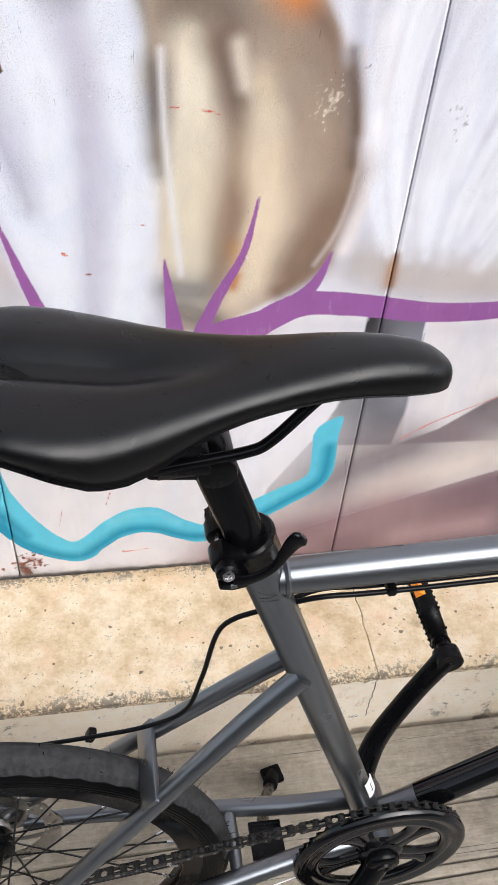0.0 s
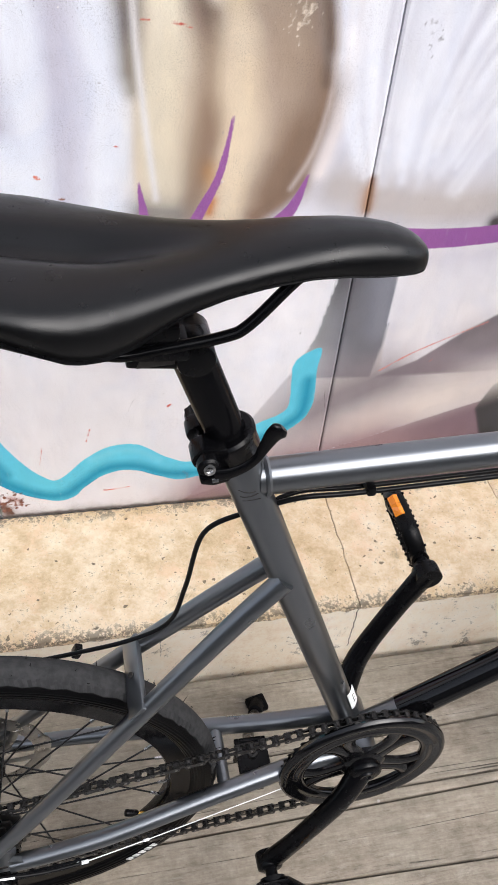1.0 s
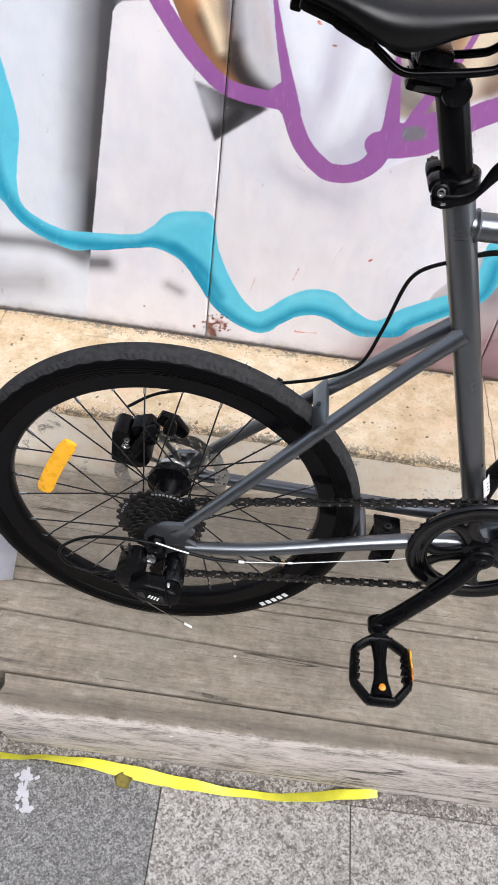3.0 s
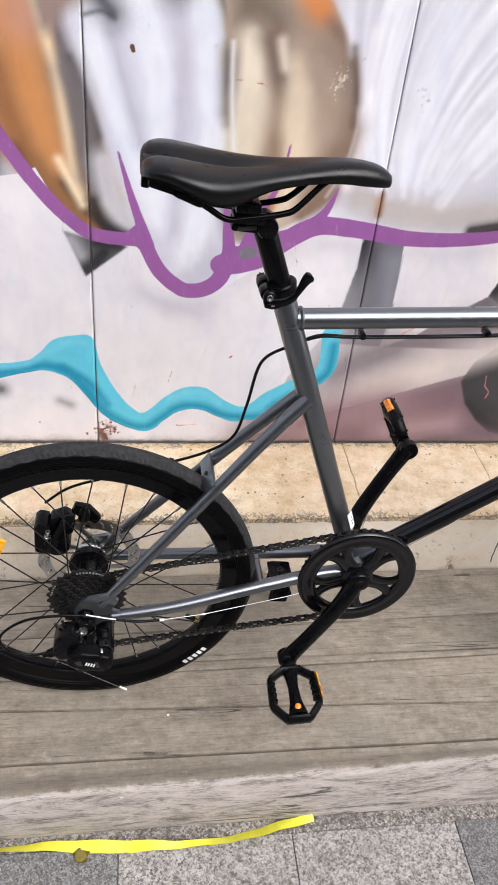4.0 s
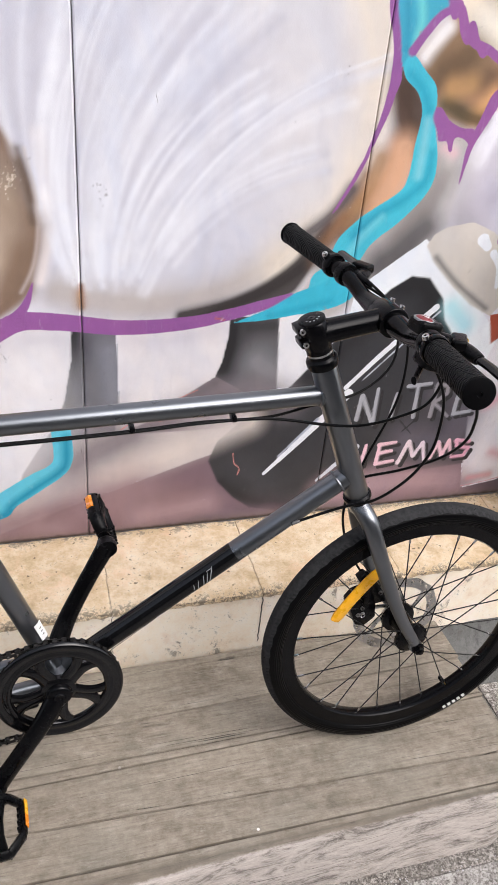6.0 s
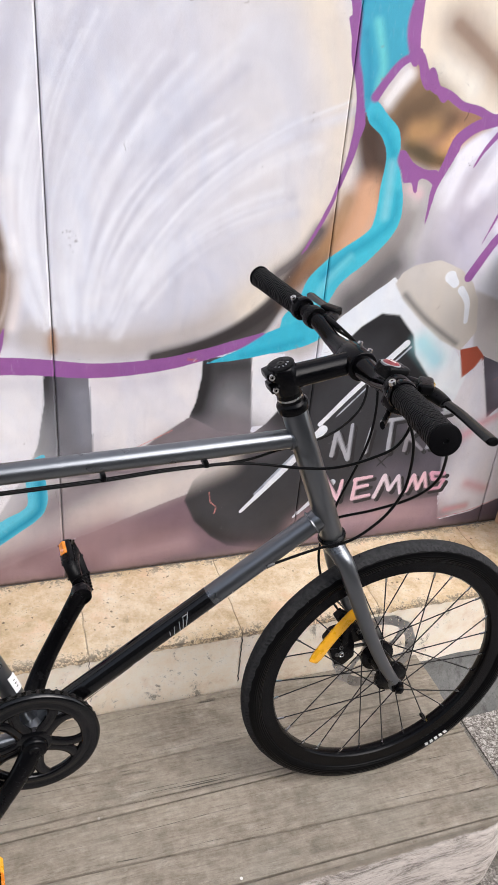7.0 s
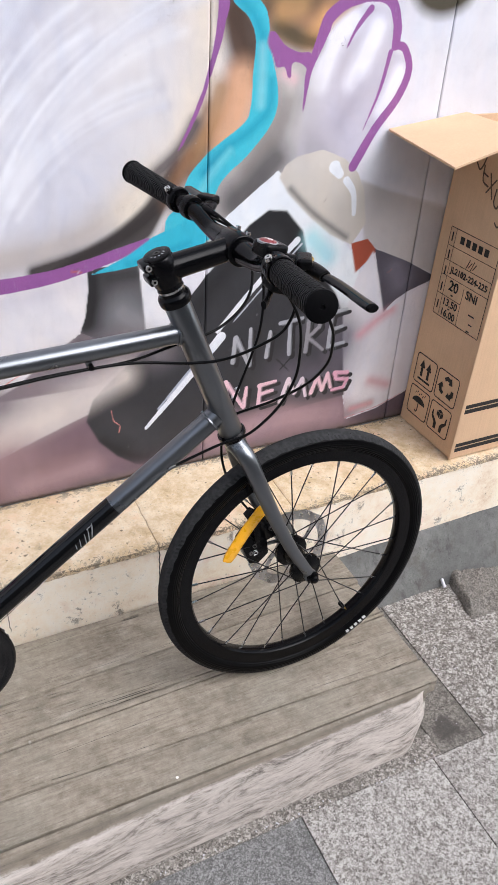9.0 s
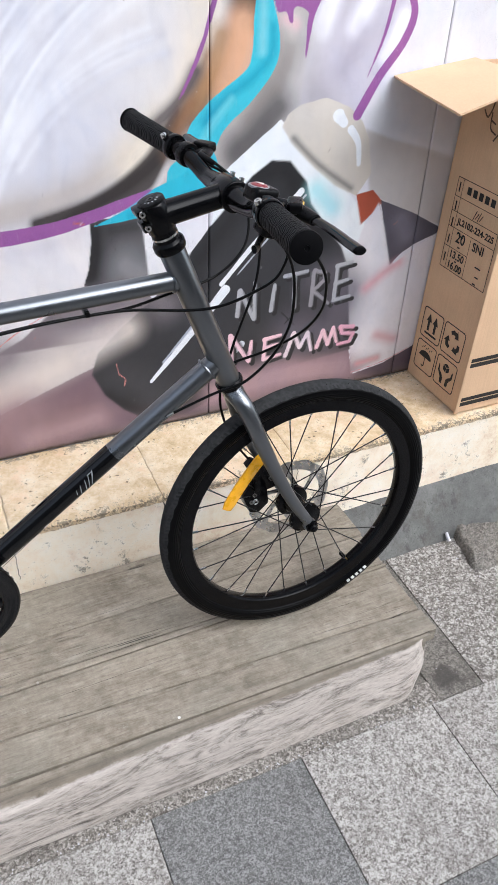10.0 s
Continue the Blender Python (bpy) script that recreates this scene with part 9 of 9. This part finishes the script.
def letters(text, u, v, size, name):
    """Printed characters in the built-in font, as flat mesh on the end panel."""
    cu = bpy.data.curves.new(name, "FONT")
    cu.body, cu.size, cu.align_x, cu.align_y, cu.resolution_u, cu.offset = text, size, "CENTER", "CENTER", 3, 0.0006
    tmp = new(name, cu)
    me = bpy.data.meshes.new_from_object(tmp.evaluated_get(bpy.context.evaluated_depsgraph_get()))
    bpy.data.objects.remove(tmp)
    bpy.data.curves.remove(cu)
    for vtx in me.vertices:
        vtx.co = on_end(u + vtx.co.x, v + vtx.co.y)
    me.materials.append(INK_AND_HOLES)
    return part(name, me, None, end)


letters("20", *at(0.31, 0.385), 0.032, "number")
letters("13.50", *at(0.31, 0.185), 0.023, "number")
letters("16.00", *at(0.31, 0.060), 0.023, "number")
letters("JL2102-224-225", *at(0.56, 0.555), 0.0190, "code")
letters("SNI", *at(0.70, 0.385), 0.026, "code")
q = B()
for k in range(5):
    u0 = 0.20 + 0.125 * k
    print_area(q, [at(u0 + 0.03, 0.865), at(u0 + 0.115, 0.865), at(u0 + 0.115, 0.945), at(u0 + 0.03, 0.945)])
ink("maker_bar", q)
for k in range(4):
    u0 = 0.46 + 0.045 * k
    print_strip(q := B(), [at(u0, 0.65 + 0.02 * (k % 2)), at(u0 + 0.05, 0.755 - 0.02 * (k % 2))], 0.002)
    ink("small_print_bar", q)
for f, g, w in ((0.31, 0.29, 0.05), (0.31, 0.125, 0.04), (0.78, 0.20, 0.12), (0.80, 0.10, 0.07), (0.78, 0.02, 0.06), (0.31, 0.415, 0.10)):
    u0, v0 = at(f, g)
    print_area(q := B(), [(u0 - w * 0.08, v0 - 0.0016), (u0 + w * 0.08, v0 - 0.0016), (u0 + w * 0.08, v0 + 0.0016), (u0 - w * 0.08, v0 + 0.0016)])
    ink("small_print_bar", q)
for g in (0.9, 0.7, 0.52, 0.33, 0.12):
    u0, v0 = at(0.06, g)
    print_area(q := B(), [(u0 - 0.002, v0 - 0.010), (u0 + 0.002, v0 - 0.010), (u0 + 0.002, v0 + 0.010), (u0 - 0.002, v0 + 0.010)])
    ink("small_print_bar", q)
# a marker scrawl that cannot be read, as slanted bars
strokes = [[(0.158, 0.690), (0.146, 0.700), (0.138, 0.682), (0.146, 0.660), (0.160, 0.666), (0.158, 0.678), (0.150, 0.678)],
           [(0.070, 0.668), (0.090, 0.660), (0.080, 0.630), (0.066, 0.640)],
           [(0.090, 0.640), (0.094, 0.612), (0.112, 0.604)], [(0.092, 0.626), (0.106, 0.622)],
           [(0.112, 0.630), (0.130, 0.584)], [(0.132, 0.622), (0.110, 0.592)],
           [(0.138, 0.606), (0.138, 0.580), (0.150, 0.572), (0.156, 0.596)],
           [(0.172, 0.580), (0.160, 0.572), (0.172, 0.552), (0.164, 0.538), (0.154, 0.544)]]
for k, st in enumerate(strokes):
    q = B()
    line = [(v[0], v[1]) for v in smooth_path([(u, v, 0) for u, v in st], 5)] if len(st) > 2 else st
    print_strip(q, line, 0.0036 if k else 0.0026)
    part("marker_stroke", q, MARKER if k else INK_AND_HOLES, end, "brown marker stroke" if k else "black marker stroke")
# black double bands on the street face
q = B()
for z in (0.277, 0.173):
    for off, h in ((0.010, 0.009), (-0.003, 0.010)):
        block(q, ((BX0 + BX1) / 2 + 0.006, BY0 - 0.0010, z + off), (BX1 - BX0 - 0.002, 0.001, h))
part("printed_band", q, INK_AND_HOLES, front, "black printed band")

# ---- on the pavement ----
def strip_path(pts, w, name, mtl):
    """A soft flat strap lying on the ground, slightly twisted."""
    line = smooth_path([(x, y, 0) for x, y in pts], 8)
    b = B()
    rows = []
    for i, p in enumerate(line):
        d = (line[min(i + 1, len(line) - 1)] - line[max(i - 1, 0)]).normalized()
        s = Vector((-d.y, d.x, 0)) * w * 0.5 * (0.85 + 0.2 * math.sin(i * 0.23))
        lift = 0.004 + 0.003 * math.sin(i * 0.31) + 0.002 * math.sin(i * 0.9)
        z = GROUND + 0.002 + lift
        tilt = 0.006 * math.sin(i * 0.17 + 1)
        rows.append([b.verts.new((p.x + s.x * f, p.y + s.y * f, z + tilt * f + 0.0012 * h)) for f, h in ((-1, 0), (0, 0.6), (1, 0), (1, 1), (0, 1.6), (-1, 1))])
    for r0, r1 in zip(rows, rows[1:]):
        for j in range(6):
            b.faces.new((r0[j], r0[(j + 1) % 6], r1[(j + 1) % 6], r1[j]))
    b.faces.new(rows[0])
    b.faces.new(rows[-1][::-1])
    return part(name, b, mtl)


tagged(strip_path([(-1.2, -0.712), (-0.9, -0.699), (-0.632, -0.688), (-0.543, -0.682), (-0.449, -0.682), (-0.353, -0.690), (-0.261, -0.694), (-0.17, -0.688), (-0.10, -0.677), (-0.033, -0.664)], 0.017, "strap", TAPE), "flat yellow plastic strap lying along the platform", "strap")

# a rough lump of mortar against the footing: steep on one side, thinning out on the other
b = B()
rows = []
for i in range(41):
    f = i / 40
    row = []
    for j in range(25):
        g = j / 24
        y = -0.292 - 0.135 * g
        ridge = 1.152 - 0.030 * g + 0.006 * noise.noise((g * 6, 3.0, 1.0))
        u = 0.22 * f ** 1.4 - 0.014
        h = 0.027 * max(0.0, min(1.0, (u + 0.014) / 0.014)) ** 0.5 * max(0.0, 1 - max(0, u) / 0.2) ** 1.3
        h *= max(0.0, 1 - max(0.0, g - 0.72) / 0.28) ** 0.5
        x = ridge + u
        z = GROUND - 0.003 + h + min(1.0, h / 0.012) * (0.006 * noise.noise((x * 60, y * 60, 2.0)) + 0.005 * noise.noise((x * 150, y * 150, 6.0)))
        row.append(b.verts.new((x, y, z)))
    rows.append(row)
for r0, r1 in zip(rows, rows[1:]):
    for j in range(24):
        b.faces.new((r0[j], r0[j + 1], r1[j + 1], r1[j]))
tagged(part("mortar_lump", b, SOIL_CEMENT, angle=80), "rough brown-grey lump of mortar against the concrete footing", "mortar")

b = rod(B(), (1.112, -0.318, GROUND + 0.006), (1.112, -0.300, GROUND + 0.020), 0.0042, 12, 0.001)
tagged(part("pipe_stub", b, RAW_WALL), "short dirty pale pipe stub out of the footing", "pipe")

b = B()
paper_rows = []
for i in range(9):
    x = -0.86 + 0.205 * i / 8
    paper_rows.append([b.verts.new((x + 0.018 * j / 6, -0.395 - 0.085 * j / 6 - 0.012 * math.sin(i), 0.006 + 0.010 * abs(noise.noise((i * 0.6, j * 0.7, 2.0))) + (0.016 if i == 8 else 0.0) * j / 6)) for j in range(7)])
for r0, r1 in zip(paper_rows, paper_rows[1:]):
    for j in range(6):
        b.faces.new((r0[j], r0[j + 1], r1[j + 1], r1[j]))
bmesh.ops.solidify(b, geom=b.faces[:], thickness=0.001)
tagged(part("paper_sheet", b, PAPER, angle=60), "crumpled white paper sheet lying on the platform", "paper")

# litter on the pavement
b = B()
rng = random.Random(9)
for k in range(46):
    f = rng.random()
    x, y = -0.573 + 0.012 * f + rng.gauss(0, 0.0065), -0.700 - 0.062 * f
    r = rng.uniform(0.0025, 0.0065)
    block(b, (x, y, GROUND + 0.0010 + 0.0004 * (k % 3)), (r * 1.6, r, 0.0010), (rng.uniform(-8, 8), rng.uniform(-8, 8), rng.uniform(0, 180)), 0.0003, 1)
tagged(part("paint_flakes", b, PAPER), "chipped white paint flakes on the paving", "paint", kind="stuff")
leaf = plain("yellow_leaf", (0.20, 0.16, 0.03), 0.7, 0.0, 0.3, 200)
b = B()
vs = [b.verts.new((-0.425 + 0.013 * math.cos(a) * (1 + 0.2 * math.sin(5 * a)), -0.697 + 0.012 * math.sin(a), GROUND + 0.0025 + 0.002 * math.cos(3 * a))) for a in (2 * math.pi * k / 18 for k in range(18))]
b.faces.new(vs)
bmesh.ops.solidify(b, geom=b.faces[:], thickness=0.0008)
tagged(part("fallen_leaf", b, leaf), "small curled yellow leaf on the paving", "leaf")
b = rod(B(), (-0.70, -0.513, 0.004), (-0.640, -0.516, 0.004), 0.0028, 8, 0.0005)
tagged(part("twig", b, WOOD), "short grey twig lying on the platform", "twig")
b = rod(B(), (-0.72, -0.535, 0.004), (-0.640, -0.540, 0.004), 0.0036, 8, 0.0005)
tagged(part("twig", b, WOOD), "thick grey splinter of wood on the platform", "twig")
